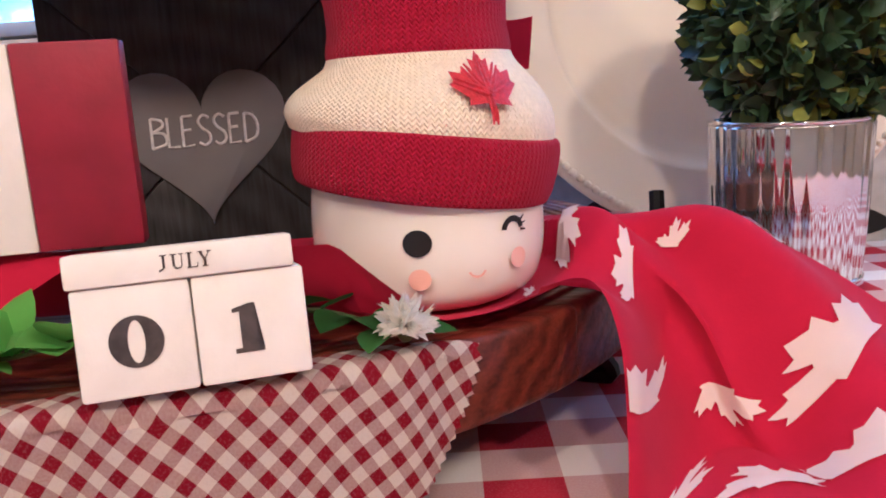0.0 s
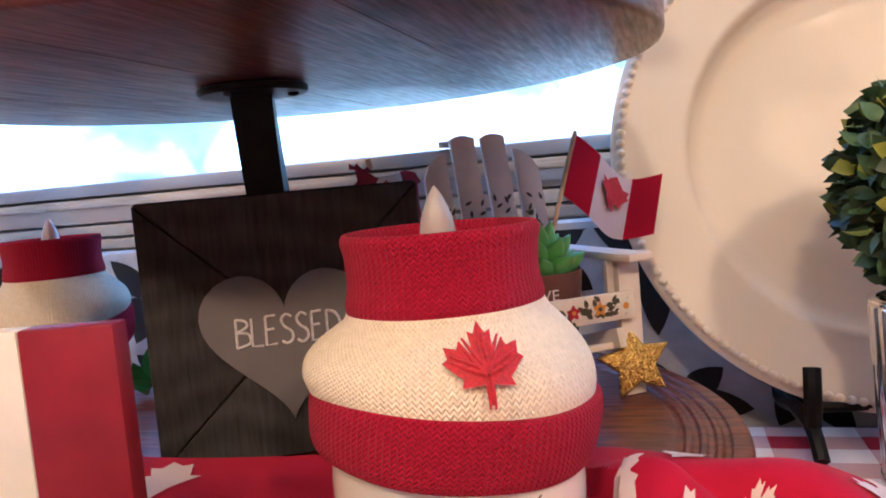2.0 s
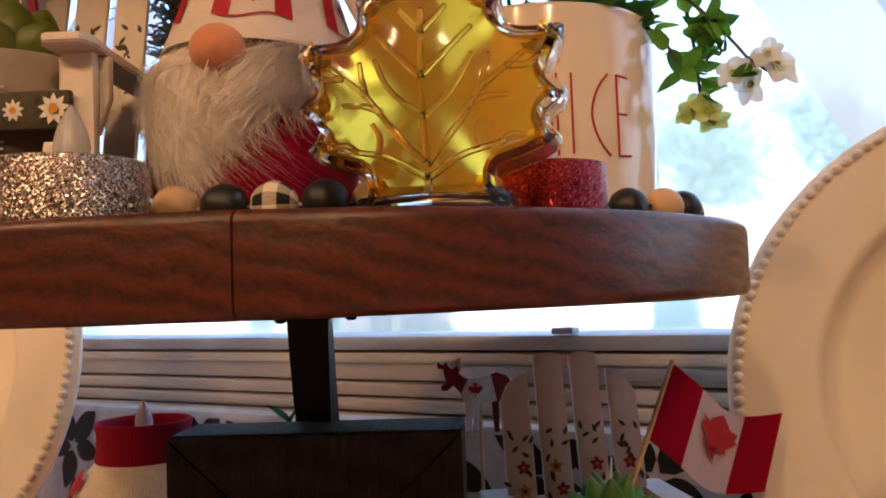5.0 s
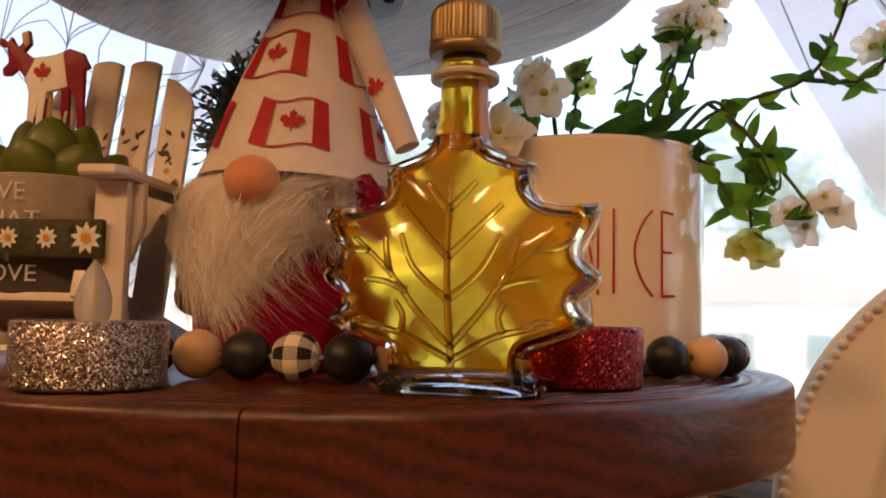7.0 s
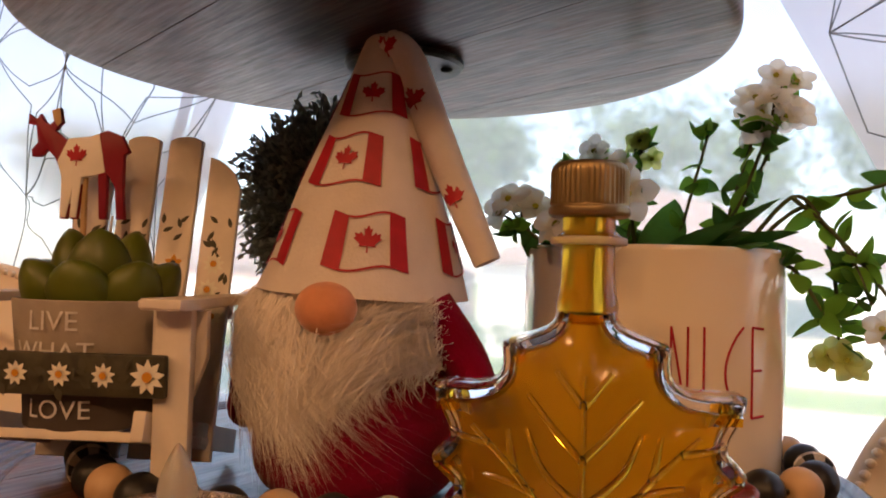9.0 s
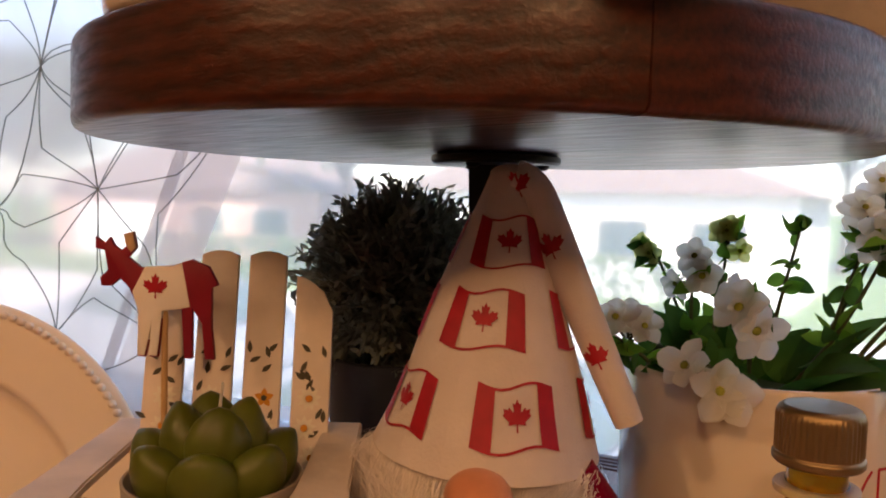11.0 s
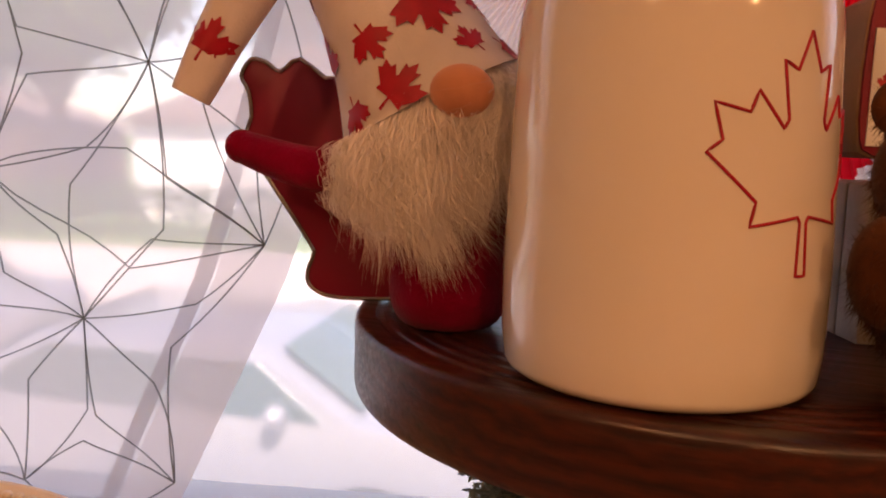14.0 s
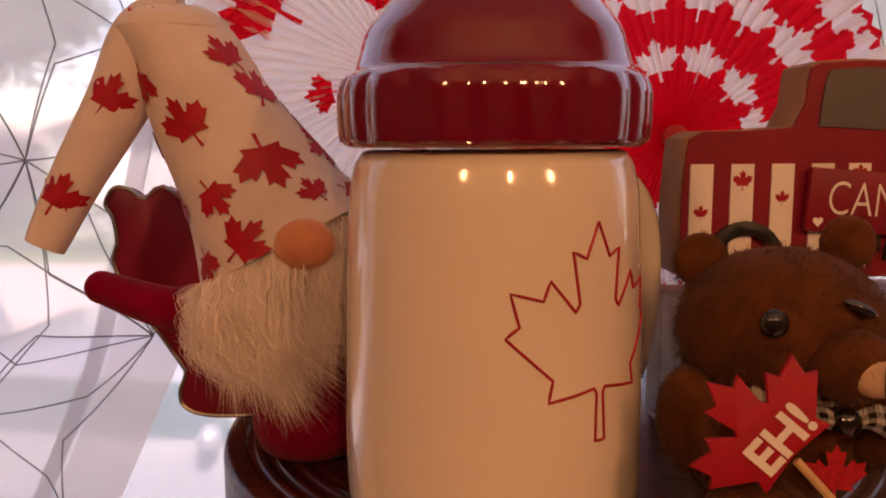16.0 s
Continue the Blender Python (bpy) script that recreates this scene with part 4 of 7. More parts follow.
house(pose(-6, 27, GROUND, 0, 0, -6), 12, 8, 3.0, M["siding"], "pale bungalow with a gabled roof across the street")
house(pose(-24, 29, GROUND, 0, 0, 5), 13, 8, 2.8, M["brick"], "low pinkish brick house across the street")
house(pose(12, 30, GROUND), 12, 8, 3.0, M["brick"], "low brick house across the street")
hg = Soup()
rnd = random.Random(8)
lf = leaf_blade(0.22, 0.16, 0.2, 0.2, 2)
for i in range(2600):
    p = Vector((-20 + 17 * rnd.random(), 19.5 + 1.2 * rnd.random(), GROUND + 1.3 * rnd.random() ** 0.6))
    hg.add(lf, aim(p, (rnd.gauss(0, 1), rnd.gauss(0, 1), rnd.gauss(0.3, 1)), rnd.random() * 6))
tagged(link("hedge", hg.bm(), M["treeleaf"]), "clipped green hedge along the street", "hedge", kind="stuff")


def tree(p, h, r, seed):
    rn = random.Random(seed)
    tr = thing("tree", pose(*p), "leafy green street tree with a spreading crown", "tree", "trees across the street")
    wood_bm = tube(spline([(0, 0, 0), (0.1, 0, h * 0.3), (0, 0.1, h * 0.6)], 4), 0.22, 8, 0.1)
    crown = Soup()
    for k in range(9):
        a = 2.4 * k
        tip = Vector((r * 0.75 * math.cos(a), r * 0.75 * math.sin(a), h * (0.55 + 0.4 * rn.random())))
        wood_bm = join(wood_bm, tube([(0, 0, h * 0.4), (tip * 0.5 + Vector((0, 0, h * 0.25))), tip], 0.09, 6, 0.03))
        for i in range(620):
            q = tip + Vector((rn.gauss(0, 1), rn.gauss(0, 1), rn.gauss(0, 0.8))) * r * 0.26
            crown.add(TREE_LEAF, aim(q, (rn.gauss(0, 1), rn.gauss(0, 1), rn.gauss(0, 1)), 6 * rn.random()))
    part("trunk", wood_bm, M["bark"], tr)
    part("crown", crown.bm(), M["treeleaf"], tr)


TREE_LEAF = leaf_blade(0.36, 0.24, 0.2, 0.2, 2)
for i, (x, y, h, r) in enumerate(((-15, 24, 8, 3.2), (-9, 36, 11, 4.5), (-27, 38, 12, 5), (1, 38, 10, 4), (-34, 26, 9, 4), (8, 22, 7, 2.6))):
    tree((x, y, GROUND), h, r, i)

# ---- printing on curved things ----
def on_cylinder(R, turn, z0):
    """x, y of a print to a cylinder round the origin; turn in degrees from -y towards +x."""
    def fn(x, y, z):
        a = radians(turn) + x / R
        return Vector(((R + z) * math.sin(a), -(R + z) * math.cos(a), z0 + y))
    return fn


def disc(r, n=24, sx=1.0):
    return [(sx * r * math.cos(2 * math.pi * i / n), r * math.sin(2 * math.pi * i / n)) for i in range(n)]


def arc_band(r0, r1, a0, a1, n=12):
    o = [(r1 * math.cos(a0 + (a1 - a0) * i / n), r1 * math.sin(a0 + (a1 - a0) * i / n)) for i in range(n + 1)]
    return o + [(r0 * math.cos(a1 + (a0 - a1) * i / n), r0 * math.sin(a1 + (a0 - a1) * i / n)) for i in range(n + 1)]


def lift(bm, h):
    for v in bm.verts:
        v.co.z += h
    return bm


def shift(outline, dx, dy):
    return [(x + dx, y + dy) for x, y in outline]


def led_flame(parent, z, r=0.0048, h=0.022):
    prof = [(0.0, 0.0), (r * 0.6, 0.0), (r * 0.88, h * 0.12), (r, h * 0.32), (r * 0.86, h * 0.55), (r * 0.52, h * 0.78), (r * 0.2, h * 0.94), (0.0, h)]
    part("flame_bulb", put(lathe(round_profile(prof, 0.002, 3), 24), Matrix.Translation((0, 0, z))), M["flame"], parent, "frosted plastic flame-shaped bulb")


# ---- candle jars in knitted hats ----
def hat_jar(m, face, label):
    j = thing("candle_jar", m, label, "candle jar", "candle jars in knitted hats")
    body = [(0.0, 0.0), (0.025, 0.0), (0.0325, 0.005), (0.0352, 0.015), (0.0355, 0.026), (0.0348, 0.036), (0.033, 0.050), (0.026, 0.072), (0.025, 0.085), (0.0235, 0.085), (0.0235, 0.078), (0.0, 0.078)]
    part("jar", lathe(round_profile(body, 0.006, 5), 64), M["ceramic"], j, "glossy cream ceramic jar")
    tip = pose(0, 0, 0.045, 0, 9.5, 0)
    wob = lambda a, z: 1 + 0.012 * math.sin(3 * a + 1) + 0.006 * math.sin(7 * a)
    cuff = [(0.0360, -0.010), (0.0385, -0.0104), (0.0398, -0.007), (0.0405, 0.0), (0.0405, 0.006), (0.0397, 0.0095), (0.0372, 0.0098)]
    part("hat_cuff", put(lathe(round_profile(cuff, 0.002, 3), 80, wob), tip), M["knitred"], j, "red knitted turned-up cuff")

    def lean(bm):
        for v in bm.verts:
            k = max(0.0, min(1.0, 1 - (v.co.z - 0.052) / 0.022))
            v.co.z -= k * v.co.x * 0.165
            if v.co.x < 0:
                v.co.x *= 1 + 0.05 * k
        return bm

    mid = [(0.0380, 0.051), (0.0396, 0.0555), (0.0392, 0.061), (0.0362, 0.066), (0.0318, 0.0705), (0.0285, 0.0735), (0.0272, 0.0765), (0.0268, 0.078)]
    part("hat_crown", lean(lathe(round_profile(mid, 0.003, 3), 80, wob)), M["knitwhite"], j, "cream knitted crown")
    top = [(0.0272, 0.0757), (0.0276, 0.078), (0.0264, 0.084), (0.0266, 0.092), (0.0276, 0.0965), (0.0268, 0.0985), (0.0255, 0.0985), (0.0242, 0.0965), (0.0237, 0.088), (0.0235, 0.082)]
    part("hat_band", lathe(round_profile(top, 0.0015, 3), 80, wob), M["knitred"], j, "red knitted top band")
    part("candle_top", put(lathe([(0.0, 0.0), (0.022, 0.0), (0.0232, 0.001), (0.0232, -0.004)], 40), Matrix.Translation((0, 0, 0.089))), M["wax"], j)
    led_flame(j, 0.0895, 0.0052, 0.021)
    # maple leaf, stitched in raised satin lobes
    la = 29.0
    lf = lift(flat([(x * 1.18, y) for x, y in maple(0.0106)], 5), 0.0012)

    def crown_at(x, y, z):
        a = radians(la) + x / 0.0375
        zz = 0.0652 + y
        r = 0.0402 if zz < 0.0605 else 0.0402 - (zz - 0.0605) * 0.62
        r = max(r, 0.0285)
        return Vector(((r + z) * math.sin(a), -(r + z) * math.cos(a), zz - max(0.0, min(1.0, 1 - (zz - 0.052) / 0.022)) * (r * math.sin(a)) * 0.165))

    part("leaf_patch", bend(lf, crown_at), M["embroidery"], j, "red embroidered maple leaf")
    ridges = bmesh.new()
    for a, L in ((90, 0.0085), (52, 0.008), (128, 0.008), (20, 0.0085), (160, 0.0085), (-90, 0.0068)):
        for off in (-0.0006, 0.0006):
            d = Vector((math.cos(radians(a)), math.sin(radians(a)), 0))
            n = Vector((-d.y, d.x, 0)) * off
            pts = [crown_at(*(d * L * t / 4 * 1.08 + n)[:2], 0.0013) for t in range(5)]
            ridges = join(ridges, tube(pts, 0.0009 if a != -90 else 0.0005, 6, 0.0003))
    part("leaf_stitching", ridges, M["embroidery"], j)
    if face:
        f = lambda a, z: on_cylinder(0.0356, a, z)
        part("painted_dot", bend(lift(flat(disc(0.0039), 3), 0.0004), f(-3.5, 0.0238)), M["black"], j)
        part("painted_arc", bend(lift(flat(arc_band(0.0024, 0.0042, 0.1, math.pi - 0.1), 3), 0.0002), f(42, 0.0245)), M["black"], j)
        for k in range(3):
            part("painted_dash", bend(lift(put(flat([(0, -0.0004), (0.0024, -0.0002), (0.0024, 0.0002), (0, 0.0004)]), pose(0.0028, 0.0024 - 0.0013 * k, 0, 0, 0, 40 - 25 * k)), 0.0003), f(42, 0.0245)), M["black"], j)
        part("painted_curve", bend(lift(flat(arc_band(0.0021, 0.0028, -math.pi + 0.35, -0.35), 3), 0.0004), f(22, 0.0152)), M["blush"], j)
        for a, z in ((-3.5, 0.0132), (45, 0.016)):
            part("painted_blush", bend(lift(flat(disc(0.0031), 3), 0.0001), on_cylinder(0.0356 if z > 0.014 else 0.0354, a, z)), M["blush"], j)
    return j


hat_jar(pose(-0.0075, 0.2575, 0.0535) @ Matrix.Diagonal((1.06, 1.06, 1, 1)), True, "cream jar with painted wink, wearing red and cream knitted hat")
hat_jar(pose(-0.289, 0.420, 0.0525, 0, 0, -60), False, "cream jar in red and cream knitted hat, by the block sign")


# ---- wooden block calendar ----
cal = thing("block_calendar", pose(-0.0615, 0.1838, 0.0545, -8, 0, 17) @ Matrix.Scale(0.965, 4), "white wooden block calendar showing July 01", "calendar")


def printed(o, y):
    """A flat printed outline facing -y."""
    return put(upright(flat(o, 0)), Matrix.Translation((0, y, 0)))


def ring_print(cx, cz, a0, b0, a1, b1, y, n=40):
    """An upright ring between two ellipses."""
    bm = bmesh.new()
    rows = [[bm.verts.new((cx + a * math.cos(2 * math.pi * i / n), y, cz + b * math.sin(2 * math.pi * i / n))) for i in range(n)] for a, b in ((a0, b0), (a1, b1))]
    for i in range(n):
        bm.faces.new((rows[0][i], rows[0][(i + 1) % n], rows[1][(i + 1) % n], rows[1][i]))
    bmesh.ops.recalc_face_normals(bm, faces=bm.faces)
    return bm


BLOCK_X = (-0.0142, 0.0124)
blocks = [part("date_block", put(box(0.0262, 0.024, 0.0262, 0.0009, 2, True), Matrix.Translation((x, 0, 0))), M["whitepaint"], cal) for x in BLOCK_X]
part("numeral", ring_print(BLOCK_X[0] + 0.0002, 0.0130, 0.0061, 0.0061, 0.0019, 0.0050, -0.0123), M["ink"], blocks[0], "dark printed numeral 0", smooth=False)
ONE = [(-0.0034, 0.0), (0.0034, 0.0), (0.0034, 0.0011), (0.0020, 0.0012), (0.0020, 0.0118), (0.0006, 0.0118), (-0.0034, 0.0108), (-0.0034, 0.0098), (-0.0018, 0.0100), (-0.0018, 0.0012), (-0.0034, 0.0011)]
part("numeral", printed([(x + BLOCK_X[1] - 0.0012, z + 0.0068) for x, z in ONE], -0.0123), M["ink"], blocks[1], "dark printed numeral 1", smooth=False)
mb = part("month_bar", put(box(0.0515, 0.012, 0.0078, 0.0008, 2, True), Matrix.Translation((-0.0022, -0.0072, 0.0264))), M["whitepaint"], cal)
# serif capitals as thick and thin strokes: (x0, z0, x1, z1, width)
JULY = bmesh.new()
for x0, z0, x1, z1, w in ((1.0, 0.15, 1.0, 1.0, 0.22), (0.7, 0.97, 1.3, 0.97, 0.07), (0.55, -0.02, 0.98, 0.12, 0.12), (1.85, 0.2, 1.85, 1.0, 0.22), (1.55, 0.97, 2.15, 0.97, 0.07), (1.88, 0.2, 2.1, 0.03, 0.16), (2.1, 0.04, 2.4, 0.08, 0.09), (2.4, 0.06, 2.55, 0.25, 0.09), (2.55, 0.2, 2.55, 1.0, 0.08),
                          (2.35, 0.97, 2.75, 0.97, 0.07), (3.2, 0.0, 3.2, 1.0, 0.22), (2.95, 0.97, 3.5, 0.97, 0.07), (2.95, 0.03, 3.9, 0.03, 0.07), (3.86, 0.0, 3.92, 0.32, 0.08), (4.55, 0.0, 4.55, 0.5, 0.22), (4.3, 0.03, 4.8, 0.03, 0.07), (4.55, 0.42, 4.15, 1.0, 0.20), (4.58, 0.45, 4.95, 1.0, 0.08), (3.95, 0.97, 4.4, 0.97, 0.07), (4.75, 0.97, 5.15, 0.97, 0.07)):
    d = Vector((x1 - x0, z1 - z0)).normalized()
    n = Vector((-d.y, d.x)) * w / 2
    q = [(x0 + n.x, z0 + n.y), (x0 - n.x, z0 - n.y), (x1 - n.x, z1 - n.y), (x1 + n.x, z1 + n.y)]
    JULY = join(JULY, printed([((x - 2.85) * 0.0026 - 0.0012, 0.0286 + z * 0.0036) for x, z in q], -0.0134 - 0.00001 * len(JULY.faces)))
part("month_name", JULY, M["ink"], mb, "dark printed word JULY", smooth=False)

# ---- gingham napkin over the edge of the lowest board ----
R1, Z1 = TIERS[1][0], TIERS[1][2]


def drape(x, y, lift_=0.0012):
    """A place on the unrolled plane, laid on the board and over its edge."""
    dx, dy = x - AXIS[0], y - AXIS[1]
    r = math.hypot(dx, dy)
    a = math.atan2(dy, dx)
    e = 0.0032
    if r < R1 - e:
        return Vector((x, y, Z1 + lift_))
    s = r - (R1 - e)
    q = e * math.pi / 2
    if s < q:
        t = s / e
        rr, z = R1 - e + (e + lift_) * math.sin(t), Z1 - e + (e + lift_) * math.cos(t)
    else:
        rr, z = R1 + lift_ + 0.10 * (s - q) + 0.0012 * math.sin(40 * a), Z1 - e - (s - q)
    return Vector((AXIS[0] + rr * math.cos(a), AXIS[1] + rr * math.sin(a), max(z, 0.002)))


def napkin_plane(u, v):
    a, b, c, d = Vector((0.004, 0.2085)), Vector((-0.19, 0.152)), Vector((-0.20, 0.098)), Vector((-0.016, 0.138))
    p = (a * (1 - u) + b * u) * (1 - v) + (d * (1 - u) + c * u) * v
    k = max(0.0, 1 - u * 12)
    p.x += (0.012 * math.sin(math.pi * min(1, v * 1.1)) ** 0.8 + 0.0016 * abs(((v * 22) % 1) - 0.5) * 2) * k
    return p


nap = bmesh.new()
uvl = nap.loops.layers.uv.new("UVMap")
NU, NV = 110, 88
grid = [[napkin_plane(i / NU, j / NV) for j in range(NV + 1)] for i in range(NU + 1)]
vert = [[nap.verts.new(drape(p.x, p.y, 0.0014 + 0.0007 * math.sin(90 * p.x + 50 * p.y))) for p in row] for row in grid]
for i in range(NU):
    for j in range(NV):
        q = ((i, j), (i, j + 1), (i + 1, j + 1), (i + 1, j))
        f = nap.faces.new([vert[a][b] for a, b in q])
        for lp, (a, b) in zip(f.loops, q):
            p = grid[a][b]
            c, s = math.cos(radians(33)), math.sin(radians(33))
            lp[uvl].uv = (p.x * c - p.y * s, p.x * s + p.y * c)
bmesh.ops.solidify(nap, geom=nap.faces[:], thickness=0.0005)
tagged(link("napkin", nap, M["gingham"]), "red and white gingham napkin with pinked edge on the board", "napkin")

# ---- red scarf with white maple leaves ----
SC = [((-0.235, 0.195, 0.062), (-0.225, 0.30, 0.070)), ((-0.14, 0.186, 0.058), (-0.14, 0.298, 0.066)), ((-0.075, 0.206, 0.0565), (-0.07, 0.303, 0.066)), ((-0.03, 0.2075, 0.0565), (-0.03, 0.312, 0.064)),
      ((0.008, 0.2145, 0.0575), (0.006, 0.314, 0.064)), ((0.026, 0.2225, 0.062), (0.034, 0.310, 0.068)), ((0.040, 0.226, 0.0620), (0.066, 0.306, 0.066)), ((0.045, 0.219, 0.048), (0.100, 0.300, 0.065)),
      ((0.044, 0.208, 0.024), (0.135, 0.288, 0.048)), ((0.041, 0.194, 0.005), (0.168, 0.270, 0.024)), ((0.037, 0.168, 0.0025), (0.20, 0.245, 0.005)), ((0.033, 0.13, 0.0025), (0.225, 0.215, 0.0025))]
FRONT, BACK = spline([a for a, _ in SC], 10), spline([b for _, b in SC], 10)


def scarf(u, v):
    k = min(u, 0.9999) * (len(FRONT) - 1)
    i = int(k)
    f = FRONT[i].lerp(FRONT[i + 1], k - i)
    b = BACK[i].lerp(BACK[i + 1], k - i)
    p = f.lerp(b, v)
    arch = math.sin(math.pi * v)
    right = max(0.0, min(1.0, (u - 0.40) / 0.15)) * max(0.0, min(1.0, (1.0 - u) / 0.25))
    p.z += right * (0.001 * math.sin(math.pi * v) - 0.008 * math.sin(2 * math.pi * v) * (0.4 + u))
    p.z += 0.0035 * arch * math.sin(34 * u + 5 * v) * (1 if u > 0.45 else 0.5)
    p.z += right * 0.006 * math.sin(2 * math.pi * (2.1 * v + 2.2 * u)) * arch
    p.y += right * 0.008 * math.sin(9 * v + 6 * u)
    if 0.55 < u and v < 0.42:
        k_ = min(1.0, (u - 0.55) / 0.12) * math.sin(math.pi * min(1.0, max(0.0, (v - 0.05) / 0.37)))
        p.y += 0.020 * k_
        p.x += 0.006 * k_
    if u < 0.33:
        p.z += 0.027 * max(0.0, min(1.0, (0.33 - u) / 0.06)) * math.exp(-((p.y - 0.203) / 0.014) ** 2)
    d = math.hypot(p.x + 0.0075, p.y - 0.2575)
    if d < 0.047:
        p.z = min(p.z, 0.0530 + max(0.0, d - 0.033) * 0.5)
    if p.y > 0.275 and p.x < 0.04:
        p.z = min(p.z, 0.072)
    r = math.hypot(p.x - AXIS[0], p.y - AXIS[1])
    low = Z1 + 0.0012 if r < R1 + 0.002 else 0.0022
    p.z = max(p.z, low)
    return p


def scarf_off(h):
    def fn(x, y, z):
        u, v = min(max(x, 0.001), 0.998), min(max(y, 0.002), 0.998)
        p = scarf(u, v)
        n = (scarf(min(u + 0.004, 1), v) - p).cross(scarf(u, min(v + 0.01, 1)) - p)
        n = n.normalized() if n.length > 1e-12 else Vector((0, 0, 1))
        return p + n * h * (1 if n.z > -0.2 else -1)
    return fn


sf = slot(sheet(scarf, 150, 44, 0.6, 0.1), 0)
sfo = tagged(link("scarf", sf, M["scarfred"]), "red scarf printed with white maple leaves, draped over the board", "scarf")
for u, v, s, a in ((0.05, 0.35, 0.020, 20), (0.11, 0.75, 0.022, 70), (0.13, 0.15, 0.018, 10), (0.21, 0.5, 0.022, 140), (0.30, 0.78, 0.024, 30), (0.30, 0.3, 0.018, 200), (0.39, 0.60, 0.020, 100), (0.435, 0.30, 0.010, 45), (0.488, 0.52, 0.017, 240), (0.53, 0.93, 0.018, 15),
                   (0.585, 0.34, 0.019, 95), (0.615, 0.66, 0.0125, 20), (0.695, 0.03, 0.022, 85), (0.80, 0.70, 0.027, 115), (0.775, 0.345, 0.0165, 275), (0.885, 0.50, 0.019, 60), (0.90, 0.30, 0.017, 110), (0.69, 0.96, 0.018, 60), (0.845, 0.08, 0.016, 30), (0.95, 0.85, 0.022, 200), (0.97, 0.45, 0.022, 300)):
    o = [((x * math.cos(radians(a)) - y * math.sin(radians(a))) / 0.62 + u, (x * math.sin(radians(a)) + y * math.cos(radians(a))) / 0.105 + v) for x, y in maple(s, False)]
    part("leaf_print", bend(flat(o, 7), scarf_off(0.0009)), M["scarfwhite"], sfo, "white printed maple leaf")

# ---- charcoal block sign ----
sign = thing("block_sign", pose(-0.1075, 0.356, 0.0525, 0, 0, 25), "charcoal stained wooden block sign with a grey heart", "block sign")
W, H, T = 0.118, 0.1135, 0.032
part("backing", put(box(W, T, H, 0.0008, 1, True), Matrix.Identity(4)), M["darkwood"], sign)
g = 0.0006
for o in ([(-W / 2 + g, H - g), (W / 2 - g, H - g), (0, H / 2 + g)], [(-W / 2 + g, g), (W / 2 - g, g), (0, H / 2 - g)], [(-W / 2, g * 2), (-W / 2, H - g * 2), (-g * 1.5, H / 2)], [(W / 2, g * 2), (W / 2, H - g * 2), (g * 1.5, H / 2)]):
    part("panel", put(slab(o, 0.0022, 0.0003), Matrix.Translation((0, -T / 2 - 0.0012, 0))), M["darkwood"], sign)
heart = []
for i in range(48):
    t = 2 * math.pi * i / 48
    heart.append((0.00222 * 16 * math.sin(t) ** 3, 0.00222 * (13 * math.cos(t) - 5 * math.cos(2 * t) - 2 * math.cos(3 * t) - math.cos(4 * t))))
part("heart", put(slab(heart, 0.0012, 0.0002), Matrix.Translation((-0.002, -T / 2 - 0.0030, 0.0535))), M["heart"], sign, "grey painted heart")
WORD = {"B": [((0, 0), (0.02, 1)), ((0.02, 1), (0.38, 0.92), (0.42, 0.72), (0.06, 0.54)), ((0.06, 0.54), (0.46, 0.46), (0.5, 0.14), (0, 0))], "L": [((0.02, 1), (0, 0.02), (0.42, 0.0))],
        "E": [((0.02, 1), (0, 0), (0.42, 0.02)), ((0.02, 1), (0.42, 1.02)), ((0.01, 0.54), (0.34, 0.56))], "S": [((0.44, 0.92), (0.22, 1.02), (0.03, 0.84), (0.14, 0.6), (0.4, 0.4), (0.42, 0.14), (0.2, 0.0), (0.0, 0.1))],
        "D": [((0, 0), (0.02, 1)), ((0.02, 1), (0.36, 0.9), (0.52, 0.55), (0.42, 0.16), (0, 0))]}
pen = -0.0228
for ch in "BLESSED":
    sb = bmesh.new()
    for ln in WORD[ch]:
        line = spline([(x, z, 0) for x, z in ln], 5) if len(ln) > 3 else [Vector((x, z, 0)) for x, z in ln]
        sb = join(sb, tube([(pen + p.x * 0.0108, -T / 2 - 0.0037, 0.0495 + p.y * 0.0122) for p in line], 0.00062, 6))
    part("letter", sb, M["chalk"], sign, "white hand-drawn letter " + ch)
    pen += 0.0064 if ch != "L" else 0.0058

# ---- flag block ----
fb = thing("flag_block", pose(-0.1300, 0.1965, 0.0850, 0, 0, 12), "painted wooden flag block with red and white bands", "wooden block")
part("red_band", put(box(0.0255, 0.008, 0.0515, 0.0007, 2, True), Matrix.Translation((0.03825, 0, 0))), M["redpaint"], fb, "red painted band")
part("white_band", put(box(0.0451, 0.008, 0.0515, 0.0007, 2, True), Matrix.Translation((0.0028, 0, 0))), M["whitepaint"], fb, "white painted band")
part("red_band", put(box(0.031, 0.008, 0.0515, 0.0007, 2, True), Matrix.Translation((-0.0355, 0, 0))), M["redpaint"], fb, "red painted band")
part("leaf_print", put(upright(lift(flat(maple(0.014)), 0.0)), Matrix.Translation((0, -0.0044, 0.024))), M["redprint"], fb)


